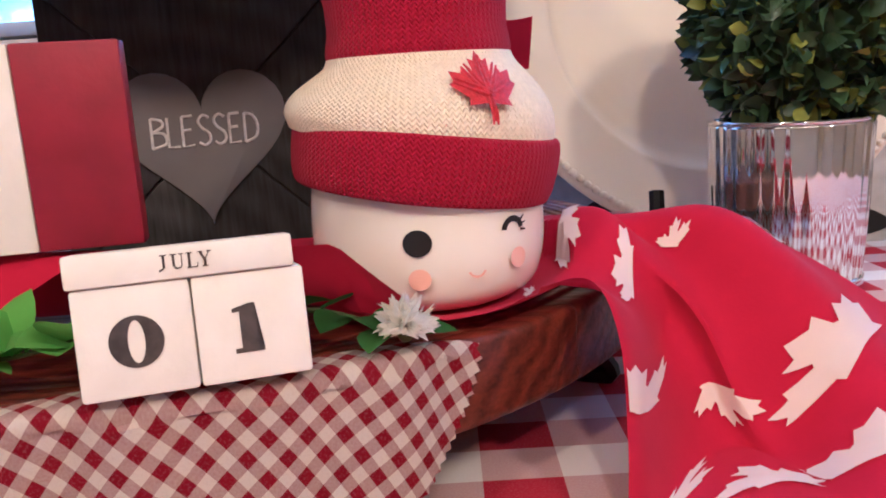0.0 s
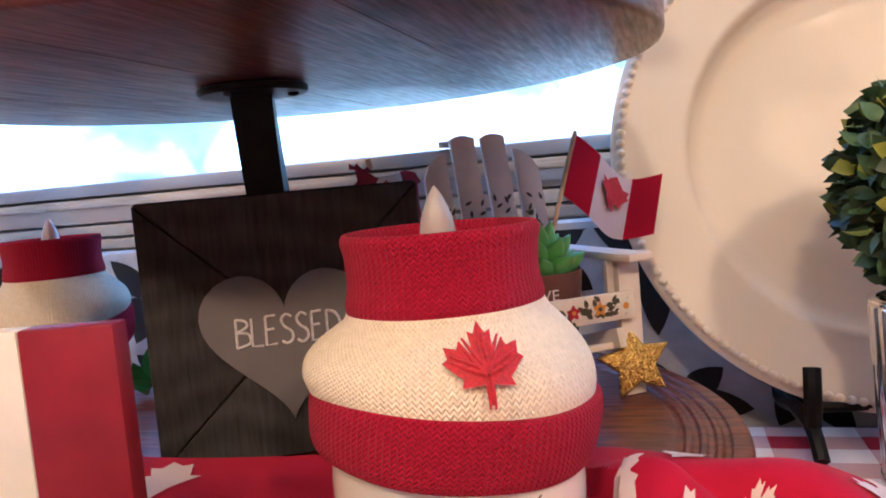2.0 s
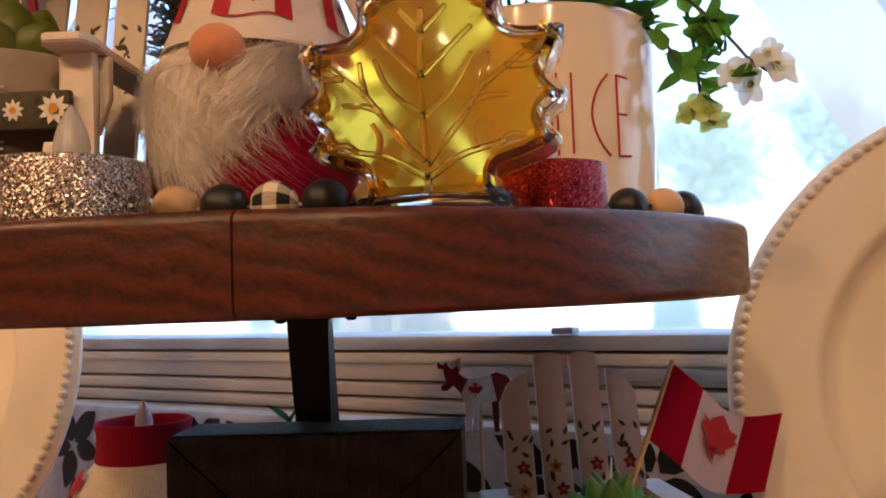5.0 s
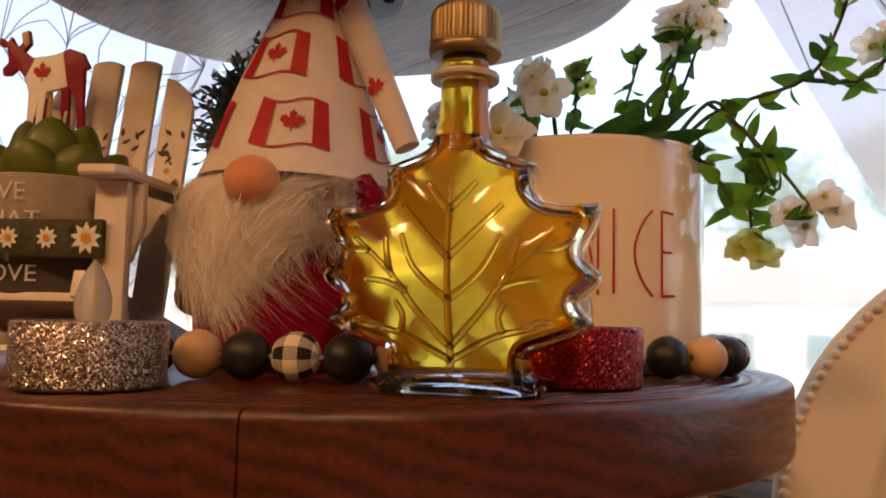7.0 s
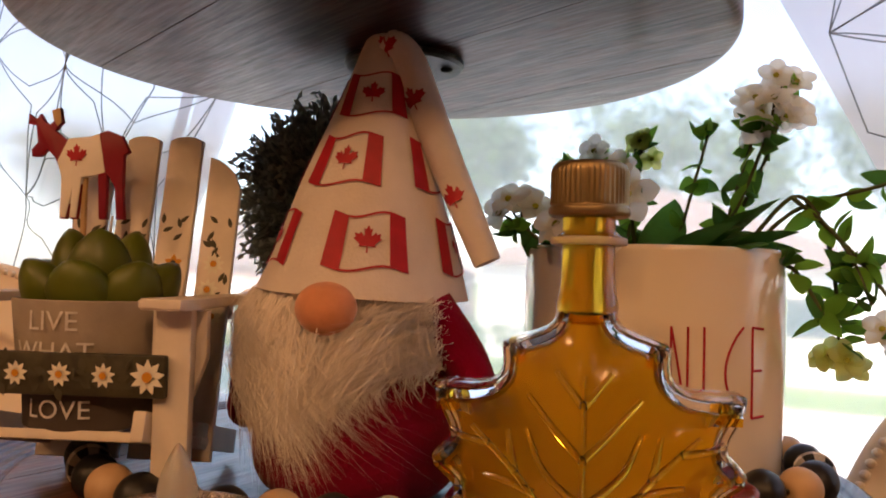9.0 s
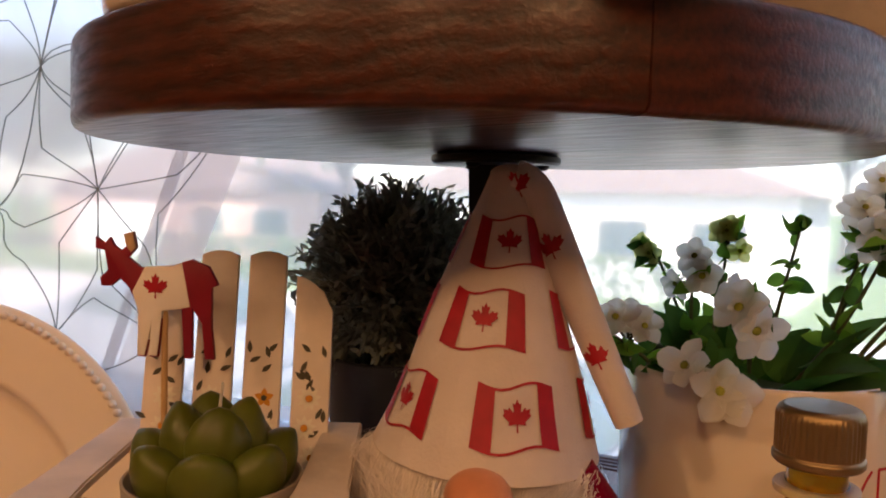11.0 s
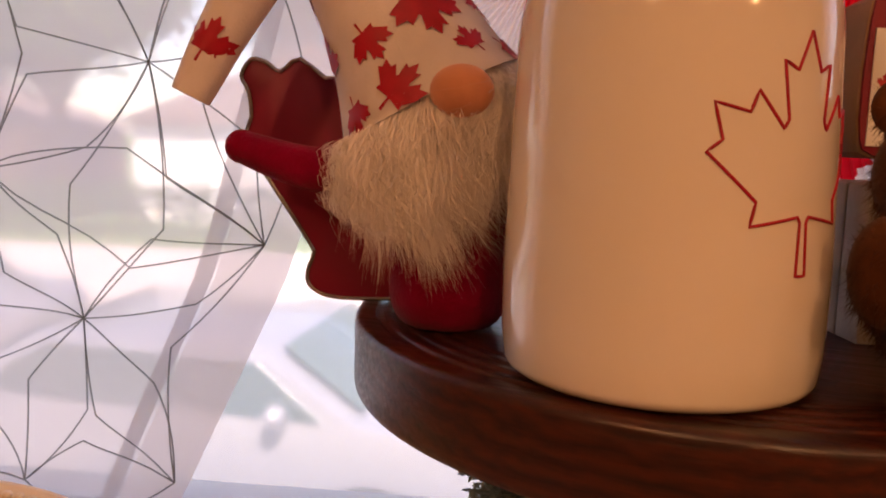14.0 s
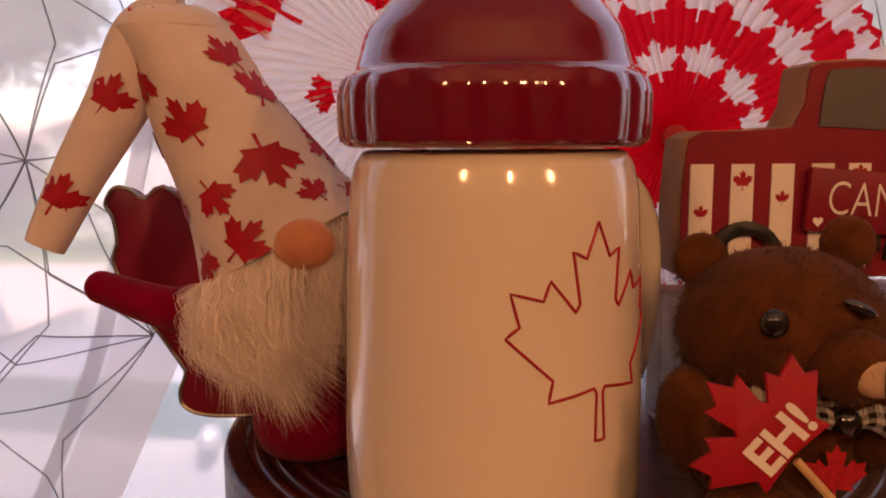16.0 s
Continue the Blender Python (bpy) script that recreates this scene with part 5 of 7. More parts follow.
# ---- small garden chairs ----
def flower_on(parent, x, z, y, r, kind):
    """A painted flower on an upright board facing -y."""
    sp = Soup()
    n = 9 if kind == "daisy" else 5
    for i in range(n):
        a = 2 * math.pi * i / n
        lf = leaf_blade(r, r * 0.62 if kind != "daisy" else r * 0.42, 0, 0, 3)
        sp.add(lf, Matrix.Translation((x, y, z)) @ Matrix.Rotation(radians(90), 4, "X") @ Matrix.Rotation(a, 4, "Z"), 0)
        lf.free()
    d = flat(disc(r * 0.30, 10))
    sp.add(d, Matrix.Translation((x, y - 0.0003, z)) @ Matrix.Rotation(radians(90), 4, "X"), 1)
    d.free()
    petal = {"daisy": M["daisy"], "red": M["redprint"], "yellow": M["daisyyellow"]}[kind]
    return part("painted_flower", sp.bm(), [petal, M["daisyyellow"] if kind != "yellow" else M["vine"]], parent)


def garden_chair(m, kinds, label):
    c = thing("garden_chair", m, label, "miniature chair", "miniature garden chairs")
    rn = random.Random(5)
    for k, x in enumerate((-0.0255, -0.0085, 0.0085, 0.0255)):
        top = 0.116 if k in (0, 3) else 0.124
        s = -1 if k == 0 else 1 if k == 3 else 0
        w = 0.0066
        r0, r1 = (0.0125, 0.0) if s < 0 else (0.0, 0.0125) if s > 0 else (0.0012, 0.0012)
        o = [(-w, 0), (w, 0), (w, top - 0.001 - r1), (w * 0.5, top - r1 * 0.55 - r0 * 0.15), (0, top + 0.0004 - (r0 + r1) * 0.34), (-w * 0.5, top - r0 * 0.55 - r1 * 0.15), (-w, top - 0.001 - r0)]
        sl = part("back_slat", slab(o, 0.003, 0.0005), M["chairpaint"], c)
        sl.matrix_basis = pose(x, 0.020, 0.006, -13, 0, 0)
        for z, kd in ((0.052, 0), (0.062, 1), (0.072, 0)):
            kind = kinds[(k + kd) % len(kinds)]
            flower_on(sl, rn.uniform(-0.002, 0.002), z, -0.0018, 0.0042 if kind == "daisy" else 0.0034, kind)
        vine = Soup()
        for i in range(12):
            lf = leaf_blade(0.0042, 0.0016, 0, 0, 3)
            vine.add(lf, Matrix.Translation((rn.uniform(-0.005, 0.005), -0.0017, rn.uniform(0.044, 0.088))) @ Matrix.Rotation(radians(90), 4, "X") @ Matrix.Rotation(rn.uniform(-1.2, 1.2), 4, "Z"))
            lf.free()
        part("painted_vine", vine.bm(), M["vine"], sl)
    part("back_rail", put(box(0.066, 0.004, 0.008, 0.0006), pose(0, 0.0345, 0.060, -13)), M["chairpaint"], c)
    for s in (-1, 1):
        arm = [(-0.0065, 0.046), (0.0065, 0.046), (0.0075, -0.020), (0.0088, -0.034), (0.006, -0.0395), (-0.006, -0.0395), (-0.0088, -0.034), (-0.0075, -0.020)]
        ab = bmesh.new()
        f = ab.faces.new([ab.verts.new((x, y, 0)) for x, y in arm])
        ex = bmesh.ops.extrude_face_region(ab, geom=[f])
        bmesh.ops.translate(ab, vec=(0, 0, 0.0032), verts=[v for v in ex["geom"] if isinstance(v, bmesh.types.BMVert)])
        bmesh.ops.recalc_face_normals(ab, faces=ab.faces)
        bmesh.ops.bevel(ab, geom=[e for e in ab.edges if abs(e.verts[0].co.z - e.verts[1].co.z) < 1e-6], offset=0.0006, segments=2, affect="EDGES")
        part("armrest", put(ab, pose(0.0365 * s, 0, 0.0622)), M["chairpaint"], c)
        part("front_leg", put(box(0.011, 0.0045, 0.062, 0.0006, 2, True), pose(0.0365 * s, -0.027, 0)), M["chairpaint"], c)
        br = slab([(-0.0045, 0.0), (0.0045, 0.0), (0.0085, 0.012), (0.0085, 0.026), (-0.0085, 0.026), (-0.0085, 0.012)], 0.0035, 0.0006)
        part("bracket", put(br, pose(0.0365 * s, -0.0225, 0.0358)), M["chairpaint"], c)
        part("rear_leg", put(box(0.004, 0.088, 0.009, 0.0006), pose(0.0285 * s, 0.010, 0.0175, -14)), M["chairpaint"], c)
    for k in range(4):
        part("seat_slat", put(box(0.062, 0.012, 0.003, 0.0005), pose(0, -0.022 + 0.0135 * k, 0.0225 - 0.0030 * k, -13)), M["chairpaint"], c)
    ap = part("apron", put(box(0.076, 0.003, 0.0125, 0.0006), pose(-0.002, -0.0315, 0.0425)), M["darkpaint"] if "daisy" in kinds else M["chairpaint"], c, "painted front board with a row of flowers")
    for k in range(6):
        kind = "daisy" if "daisy" in kinds or k == 5 else kinds[k % len(kinds)]
        flower_on(ap, -0.035 + 0.0132 * k, 0.0425, -0.0334, 0.0052 if k == 5 else 0.0036, kind)
    vb = Soup()
    for i in range(60):
        lf = leaf_blade(0.0042, 0.0022, 0, 0, 3)
        vb.add(lf, Matrix.Translation((rn.uniform(-0.037, 0.034), -0.0331, rn.uniform(0.0385, 0.0465))) @ Matrix.Rotation(radians(90), 4, "X") @ Matrix.Rotation(rn.uniform(0, 6), 4, "Z"))
        lf.free()
    part("painted_vine", vb.bm(), M["vine"], ap)
    return c


def fat_leaf(length, width, thick, point):
    """A fleshy leaf along +y."""
    bm = blob(width / 2, length / 2, thick / 2, 14, 10)
    for v in bm.verts:
        t = v.co.y / length + 0.5
        k = max(0.0, 1 - t) ** point if t > 0.55 else 1
        k = max(k / (0.45 ** point) if t > 0.55 else 1, 0.05)
        v.co.x *= min(1, k)
        v.co.z = v.co.z * min(1, k) + 0.25 * thick * t * t
        v.co.y += length / 2
    return bm


def succulent(m, rings, material, label):
    s = thing("succulent", m, label, "succulent plant", "succulents in pots")
    for n, rad, up, L, w, th, pt, z in rings:
        for i in range(n):
            a = 2 * math.pi * (i + 0.5 * (n % 2)) / n + rad * 90
            d = Vector((math.cos(a) * math.cos(radians(up)), math.sin(a) * math.cos(radians(up)), math.sin(radians(up))))
            at = Vector((math.cos(a) * rad, math.sin(a) * rad, z))
            part("leaf", put(fat_leaf(L, w, th, pt), aim(at, d)), material, s)
    part("wick", tube([(0, 0, 0.012), (0.002, 0.001, 0.034)], 0.0009, 6, 0.0004), M["petal"], s)
    return s


def pot(m, r, h, upper, lower, words, label):
    p = thing("plant_pot", m, label, "plant pot", "small plant pots")
    prof = [(0.0, 0.0), (r * 0.80, 0.0), (r * 0.84, h * 0.5), (r * 0.90, h * 0.52), (r * 0.97, h), (r * 0.93, h), (r * 0.86, h * 0.86), (0.0, h * 0.86)]
    bm = lathe(round_profile(prof, 0.0008, 3), 48)
    for f in bm.faces:
        f.material_index = 1 if f.calc_center_median().z < h * 0.50 else 0
    part("bowl", bm, [upper, lower], p)
    part("gravel_bed", put(lathe([(0.0, 0.002), (r * 0.5, 0.0015), (r * 0.87, 0.0)], 30), pose(0, 0, h * 0.865)), M["soil"], p)
    for text, a, z, hh in words:
        rr = r * (0.945 if z > h * 0.5 else 0.835)
        part("lettering", bend(lift(letters(text, hh, 0.0, 1.05), 0.0006), on_cylinder(rr, a, z)), M["chalk"], p, "pale printed words", smooth=False)
    return p


CH1 = pose(-0.0125, 0.429, 0.0525, 0, 0, 36) @ Matrix.Scale(1.07, 4)
garden_chair(CH1, ("red", "yellow", "red"), "whitewashed miniature garden chair painted with red blossoms")
pot(CH1 @ pose(0.0, -0.010, 0.0275, 0, 0, -36), 0.0212, 0.0325, M["terracotta"], M["terracotta"], [("LOVE", 10, 0.0235, 0.0050), ("here", 12, 0.008, 0.004)], "brown glazed pot with pale lettering, on the chair")
succulent(CH1 @ pose(0.0, -0.010, 0.0545), [(9, 0.006, 24, 0.0195, 0.0120, 0.0085, 0.45, 0.003), (8, 0.004, 44, 0.0195, 0.0115, 0.0085, 0.45, 0.006), (5, 0.002, 66, 0.0200, 0.0105, 0.0085, 0.45, 0.009)], M["succulent"], "green faux succulent with pointed leaves")

# ---- flag on a stick ----
flag = thing("hand_flag", pose(0, 0, 0), "small red and white maple leaf flag on a stick", "flag")
pole0, pole1 = Vector((-0.002, 0.404, 0.112)), Vector((0.0125, 0.466, 0.184))
part("stick", tube([pole0, pole1], 0.0011, 8), M["pick"], flag)
hoist = (pole0 - pole1).normalized()
fly = Vector((0.040, 0.030, -0.032)).normalized()


def flag_at(u, v, h=0.0):
    n = hoist.cross(fly).normalized()
    return pole1 + hoist * (0.001 + 0.041 * v) + fly * (0.0605 * u) + n * (0.005 * math.sin(6.5 * u + 0.6) * u ** 0.5 + h) + Vector((0, 0, -0.007 * math.sin(3.1 * u) + 0.006 * u * u))


for name, u0, u1, mm in (("red_bar", 0, 0.27, "scarfred"), ("white_field", 0.27, 0.73, "scarfwhite"), ("red_bar", 0.73, 1.0, "scarfred")):
    part(name, sheet(lambda u, v: flag_at(u0 + (u1 - u0) * u, v), 14, 12, 1, 1, 0.0003), M[mm], flag)
for h in (0.0026, -0.0029):
    lp = flat([(x / 0.0605 + 0.5, 0.47 - y / 0.041) for x, y in maple(0.0145)], 16)
    part("leaf_print", bend(lp, lambda x, y, z: flag_at(x, y, h)), M["redprint"], flag)


# ---- glitter star ----
def star_outline(R, r):
    return [((R if i % 2 == 0 else r) * math.sin(math.pi * i / 5), (R if i % 2 == 0 else r) * math.cos(math.pi * i / 5)) for i in range(10)]


bm = slab([(x, z + 0.0165) for x, z in star_outline(0.0195, 0.0098)], 0.007, 0.0024)
st = link("glitter_star", bm, M["gold"])
st.matrix_basis = pose(0.041, 0.4225, 0.0528, -14, -8, 18)
tagged(st, "gold glitter star leaning on the chair leg", "star ornament")


# ---- flat cut-out moose on a stick, in flag colours ----
MOOSE = [(-0.019, 0.010), (-0.0165, 0.0125), (-0.0175, 0.0185), (-0.0205, 0.019), (-0.0205, 0.0225), (-0.0175, 0.0205), (-0.016, 0.0225), (-0.0145, 0.020), (-0.0125, 0.0185), (-0.0105, 0.020), (-0.0115, 0.0235), (-0.0085, 0.0245), (-0.0075, 0.0195), (-0.010, 0.0165), (-0.006, 0.0135),
         (0.004, 0.0145), (0.010, 0.0165), (0.0155, 0.0145), (0.0185, 0.009), (0.0165, 0.008), (0.0165, -0.004), (0.0175, -0.014), (0.0145, -0.014), (0.0135, -0.003), (0.0105, 0.0015), (0.0105, -0.014), (0.008, -0.014), (0.0070, 0.0015), (0.001, 0.0005), (-0.0005, -0.014), (-0.003, -0.014), (-0.0025, -0.004), (-0.0045, -0.014), (-0.0068, -0.014), (-0.0065, 0.0), (-0.0095, 0.007), (-0.0125, 0.010), (-0.0155, 0.0075), (-0.0185, 0.0075)]


def moose(m, s, stick, label):
    mo = thing("moose_pick", m, label, "moose ornament", "moose ornaments")
    o = [(x * s, z * s) for x, z in MOOSE]
    part("cutout", slab(o, 0.0022, 0.0003), M["redpaint"], mo)
    band = [(-0.0045, 0.0138), (0.004, 0.0144), (0.0072, 0.0155), (0.0098, 0.002), (0.0068, 0.0012), (0.001, 0.0004), (-0.0005, -0.0135), (-0.003, -0.0135), (-0.0024, -0.004), (-0.0045, -0.0135), (-0.0068, -0.0135), (-0.0066, 0.0), (-0.0085, 0.006)]
    part("white_band", put(slab([(x * s, z * s) for x, z in band], 0.0026, 0.0002), Matrix.Identity(4)), M["whitepaint"], mo, "white painted band")
    part("antler_tip", slab([(x * s, z * s) for x, z in ((-0.0105, 0.020), (-0.0115, 0.0235), (-0.0085, 0.0245), (-0.0075, 0.0195), (-0.009, 0.018))], 0.0026, 0.0002), M["beadwood"], mo)
    part("leaf_print", put(upright(flat([(x * s, y * s) for x, y in maple(0.0048)])), pose(-0.001 * s, -0.0016, 0.0072 * s)), M["redprint"], mo, smooth=False)
    part("stick", tube([(0.001, 0.0014, 0.006 * s), (0.001, 0.0014, -stick)], 0.0011, 8), M["pick"], mo)
    return mo


moose(pose(-0.108, 0.503, 0.1545, 0, 0, 22), 1.12, 0.102, "flat red and white wooden moose on a long stick")


# ---- greenery and flower on the lowest board ----
def sprig(points, n, L, w, material, label, seed, bloom=None):
    rn = random.Random(seed)
    s = thing("leaf_sprig", pose(0, 0, 0), label, "foliage", "faux greenery sprigs")
    line = spline(points, 8)
    part("stem", tube(line, 0.0009, 6, 0.0006), M["stem"], s)
    for i in range(n):
        k = int((i + 0.5) / n * (len(line) - 1))
        d = (line[min(k + 1, len(line) - 1)] - line[max(k - 1, 0)]).normalized()
        side = Vector((rn.gauss(0, 1), rn.gauss(0, 1) - 0.3, abs(rn.gauss(0.7, 0.6)))).normalized()
        lf = leaf_blade(L * rn.uniform(0.75, 1.2), w * rn.uniform(0.8, 1.15), rn.uniform(0.05, 0.3), 0.25, 6)
        part("leaf", put(lf, aim(line[k], side + d * 0.5, rn.uniform(-0.6, 0.6))), material, s)
    return s


sprig([(-0.175, 0.205, 0.056), (-0.135, 0.185, 0.062), (-0.11, 0.184, 0.062), (-0.092, 0.183, 0.066)], 20, 0.016, 0.012, M["leafbright"], "bright green faux leaf sprig beside the calendar", 2)
sprig([(-0.060, 0.222, 0.058), (-0.040, 0.212, 0.062), (-0.024, 0.205, 0.060), (-0.014, 0.201, 0.057)], 11, 0.014, 0.0105, M["leaf"], "dark green faux leaf sprig beside the jar", 7)
sprig([(-0.205, 0.285, 0.062), (-0.180, 0.279, 0.070), (-0.160, 0.275, 0.082)], 12, 0.017, 0.012, M["leaf"], "dark green faux leaf sprig beside the block sign", 9)
sprig([(-0.245, 0.43, 0.054), (-0.225, 0.45, 0.10), (-0.21, 0.46, 0.150)], 14, 0.022, 0.012, M["leaf"], "dark green faux leaf sprig behind the block sign", 11)


def pompom_flower(at, r, seed):
    rn = random.Random(seed)
    fl = thing("silk_flower", pose(*at), "white frilled silk flower", "flower")
    sp = Soup()
    for i in range(110):
        z = rn.uniform(-0.35, 1)
        a = rn.uniform(0, 2 * math.pi)
        d = Vector((math.cos(a) * math.sqrt(1 - min(1, z * z)), math.sin(a) * math.sqrt(1 - min(1, z * z)) - 0.35, z))
        lf = leaf_blade(r * rn.uniform(0.8, 1.1), r * 0.34, rn.uniform(-0.3, 0.3), 0.5, 4)
        sp.add(lf, aim((0, 0, 0), d, rn.uniform(0, 6)))
        lf.free()
    part("petals", sp.bm(), M["petal"], fl)
    part("calyx", put(blob(r * 0.3, r * 0.3, r * 0.4, 12, 8), pose(0, 0.002, -0.002)), M["stem"], fl)


pompom_flower((-0.0135, 0.1965, 0.0610), 0.0085, 4)


# ---- boxwood ball in a ribbed mirror vase ----
def leaf_ball(parent, centre, R, n, L, w, mats, seed, shell=0.25):
    rn = random.Random(seed)
    sp = Soup()
    shapes = [leaf_blade(L, w, 0.25, 0.35, 4), leaf_blade(L * 0.8, w * 1.1, 0.4, 0.2, 4)]
    for i in range(n):
        d = Vector((rn.gauss(0, 1), rn.gauss(0, 1), rn.gauss(0, 1))).normalized()
        lump = 1 + 0.08 * noise.noise(d * 3.5)
        p = Vector(centre) + d * R * lump * (1 - shell * rn.random() ** 2)
        sp.add(rn.choice(shapes), aim(p, d + Vector((rn.gauss(0, 0.9), rn.gauss(0, 0.9), rn.gauss(0.2, 0.9))), rn.uniform(0, 6)), 1 if rn.random() < 0.14 else 0)
    part("crown", sp.bm(), mats, parent)
    part("core", put(blob(R * 0.80, R * 0.80, R * 0.80, 24, 16), Matrix.Translation(centre)), mats[0], parent)


VX, VY = 0.188, 0.443
vase = thing("vase", pose(VX, VY, 0.0005), "silvered ribbed glass vase on the tablecloth", "vase")
rib = lambda a, z: 1 + 0.022 * abs(math.sin(14 * a)) if z > 0.004 else 1
part("bowl", lathe(round_profile([(0.0, 0.0), (0.036, 0.0), (0.038, 0.004), (0.0405, 0.045), (0.042, 0.089), (0.040, 0.090), (0.038, 0.084), (0.0, 0.082)], 0.001, 2), 168, rib), M["mirrorglass"], vase)
part("rim", put(lathe(round_profile([(0.0388, 0.0), (0.0428, 0.0), (0.0430, 0.0022), (0.0390, 0.0022)], 0.0008, 3), 96), pose(0, 0, 0.0895)), M["mirrorglass"], vase, "smooth silvered rim")
part("foot", put(lathe(round_profile([(0.0, 0.0), (0.0385, 0.0), (0.0402, 0.0015), (0.0396, 0.0060), (0.0, 0.0060)], 0.001, 3), 96), pose(0, 0, 0)), M["mirrorglass"], vase, "smooth silvered foot")
topi = thing("topiary", pose(VX + 0.006, VY - 0.004, 0.0855), "round boxwood topiary with yellow-green tips in the vase", "topiary")
leaf_ball(topi, (0, 0, 0.058), 0.057, 2400, 0.0125, 0.0085, [M["leafdark"], M["leafyellow"]], 21)

# ---- middle board ----
Z2 = TIERS[2][2]

# ---- maple leaf bottle of syrup ----
U = 1.104e-4
HALF_BOTTLE = [(0, 22), (110, 18), (190, 8), (202, 2), (200, 20), (176, 42), (170, 66), (174, 104), (215, 118), (288, 146), (318, 170), (318, 188), (292, 218), (296, 236), (334, 268), (340, 292), (326, 312), (302, 338), (306, 366), (326, 405), (338, 445), (330, 462), (262, 461), (212, 470), (184, 500), (184, 545), (182, 560), (150, 574), (96, 594), (72, 612), (66, 634)]
MID = 300 * U


def soften(pts, n=3):
    return [(p.x, p.y) for p in spline([(x, y, 0) for x, y in pts], n)]


def bottle_outline(inset, source=None):
    """Outline in metres, drawn in evenly by inset."""
    half = [Vector((x * U, z * U)) for x, z in soften(source or HALF_BOTTLE)]
    out = []
    for i, p in enumerate(half):
        d = half[min(i + 2, len(half) - 1)] - half[max(i - 2, 0)]
        n = Vector((-d.y, d.x)).normalized()
        q = p + n * inset
        out.append((max(0.0, q.x) if i else 0.0, q.y))
    return out + [(-x, z) for x, z in reversed(out[1:])]


HALF_FILL = [(0, 30), (90, 30), (150, 32), (168, 40), (171, 66)] + HALF_BOTTLE[7:]


FILL_EDGE = [Vector(p) for p in bottle_outline(0.0062, HALF_FILL)]


def swell(x, z):
    """How far the moulded leaf swells at a place, from none at its edge."""
    d = min((p - Vector((x, z))).length for p in FILL_EDGE)
    return 0.0062 * (1 - (1 - min(d / 0.026, 1.0)) ** 2)


def leaf_body(layers):
    """A closed body through the outline at several depths (y, inset), swelling to front and back."""
    bm = bmesh.new()
    rings = [[bm.verts.new((x, y, z)) for x, z in bottle_outline(g, HALF_FILL)] for y, g in layers]
    n = len(rings[0])
    for a, b in zip(rings, rings[1:]):
        for i in range(n):
            bm.faces.new((a[i], a[(i + 1) % n], b[(i + 1) % n], b[i]))
    step = 0.0026
    for ring, s in ((rings[0], -1), (rings[-1], 1)):
        y0 = ring[0].co.y
        pts = [Vector((v.co.x, v.co.z)) for v in ring]
        pts += [Vector((step * (i + 0.5 * (k % 2)), step * k)) for i in range(-16, 17) for k in range(1, 30)]
        vs, _, faces, origin, _, _ = delaunay_2d_cdt(pts, [(i, (i + 1) % n) for i in range(n)], [], 1, 1e-6)
        made = []
        for p, src in zip(vs, origin):
            k = [q for q in src if q < n]
            made.append(ring[k[0]] if k else bm.verts.new((p.x, y0 + s * swell(p.x, p.y), p.y)))
        for f in faces:
            if len({made[q] for q in f}) == len(f):
                bm.faces.new([made[q] for q in f])
    bmesh.ops.delete(bm, geom=[v for v in bm.verts if not v.link_faces], context="VERTS")
    bmesh.ops.recalc_face_normals(bm, faces=bm.faces)
    # back faces take the brighter scattering copy that stands in for backlight
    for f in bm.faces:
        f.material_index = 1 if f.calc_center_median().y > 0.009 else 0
    return bm


def rim_band(loop):
    """A rounded band of glass round the outline: a closed section (y, inset) swept along it."""
    bm = bmesh.new()
    rings = [[bm.verts.new((x, y, z)) for x, z in bottle_outline(g)] for y, g in loop]
    n, m = len(rings[0]), len(rings)
    for k in range(m):
        a, b = rings[k], rings[(k + 1) % m]
        for i in range(n):
            bm.faces.new((a[i], a[(i + 1) % n], b[(i + 1) % n], b[i]))
    bmesh.ops.recalc_face_normals(bm, faces=bm.faces)
    return bm


BT = thing("syrup_bottle", pose(-0.0040, 0.2755, Z2 + 0.0002, 0, 0, 19) @ Matrix.Diagonal((0.965, 1, 0.955, 1)), "maple leaf shaped glass bottle of amber syrup", "bottle")
part("glass", rim_band([(-0.0100, 0.0034), (-0.0088, 0.0012), (-0.0050, 0.0), (0.0050, 0.0), (0.0088, 0.0012), (0.0100, 0.0034), (0.0080, 0.0036), (0.0040, 0.0027), (-0.0040, 0.0027), (-0.0080, 0.0036)]), M["glass"], BT, "clear moulded glass rim")
part("syrup", leaf_body([(-0.0112, 0.0062), (-0.0104, 0.0044), (-0.0082, 0.0037), (-0.0040, 0.0028), (0.0040, 0.0028), (0.0082, 0.0037), (0.0104, 0.0044), (0.0112, 0.0062)]), [M["syrup"], M["syrupglow"]], BT, "amber syrup")
part("base", join(put(box(0.0430, 0.0195, 0.0058, 0.0022, 3), pose(0, 0, 0.0029))), M["glass"], BT, "thick clear glass foot")
neck = [(0.0074, 0.0685), (0.0078, 0.0715), (0.0070, 0.0745), (0.0066, 0.080), (0.0066, 0.0872), (0.0080, 0.0876), (0.0080, 0.0890), (0.0066, 0.0894), (0.0066, 0.095), (0.0, 0.095)]
part("neck", lathe(round_profile(neck, 0.0006, 3), 40), M["glass"], BT, "clear glass neck")
neck_fill = lathe([(0.0, 0.0662), (0.0062, 0.0664), (0.0056, 0.076), (0.0056, 0.0935), (0.0, 0.0935)], 32)
# neck's back half gets the same added glow
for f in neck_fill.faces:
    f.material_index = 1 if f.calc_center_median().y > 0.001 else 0
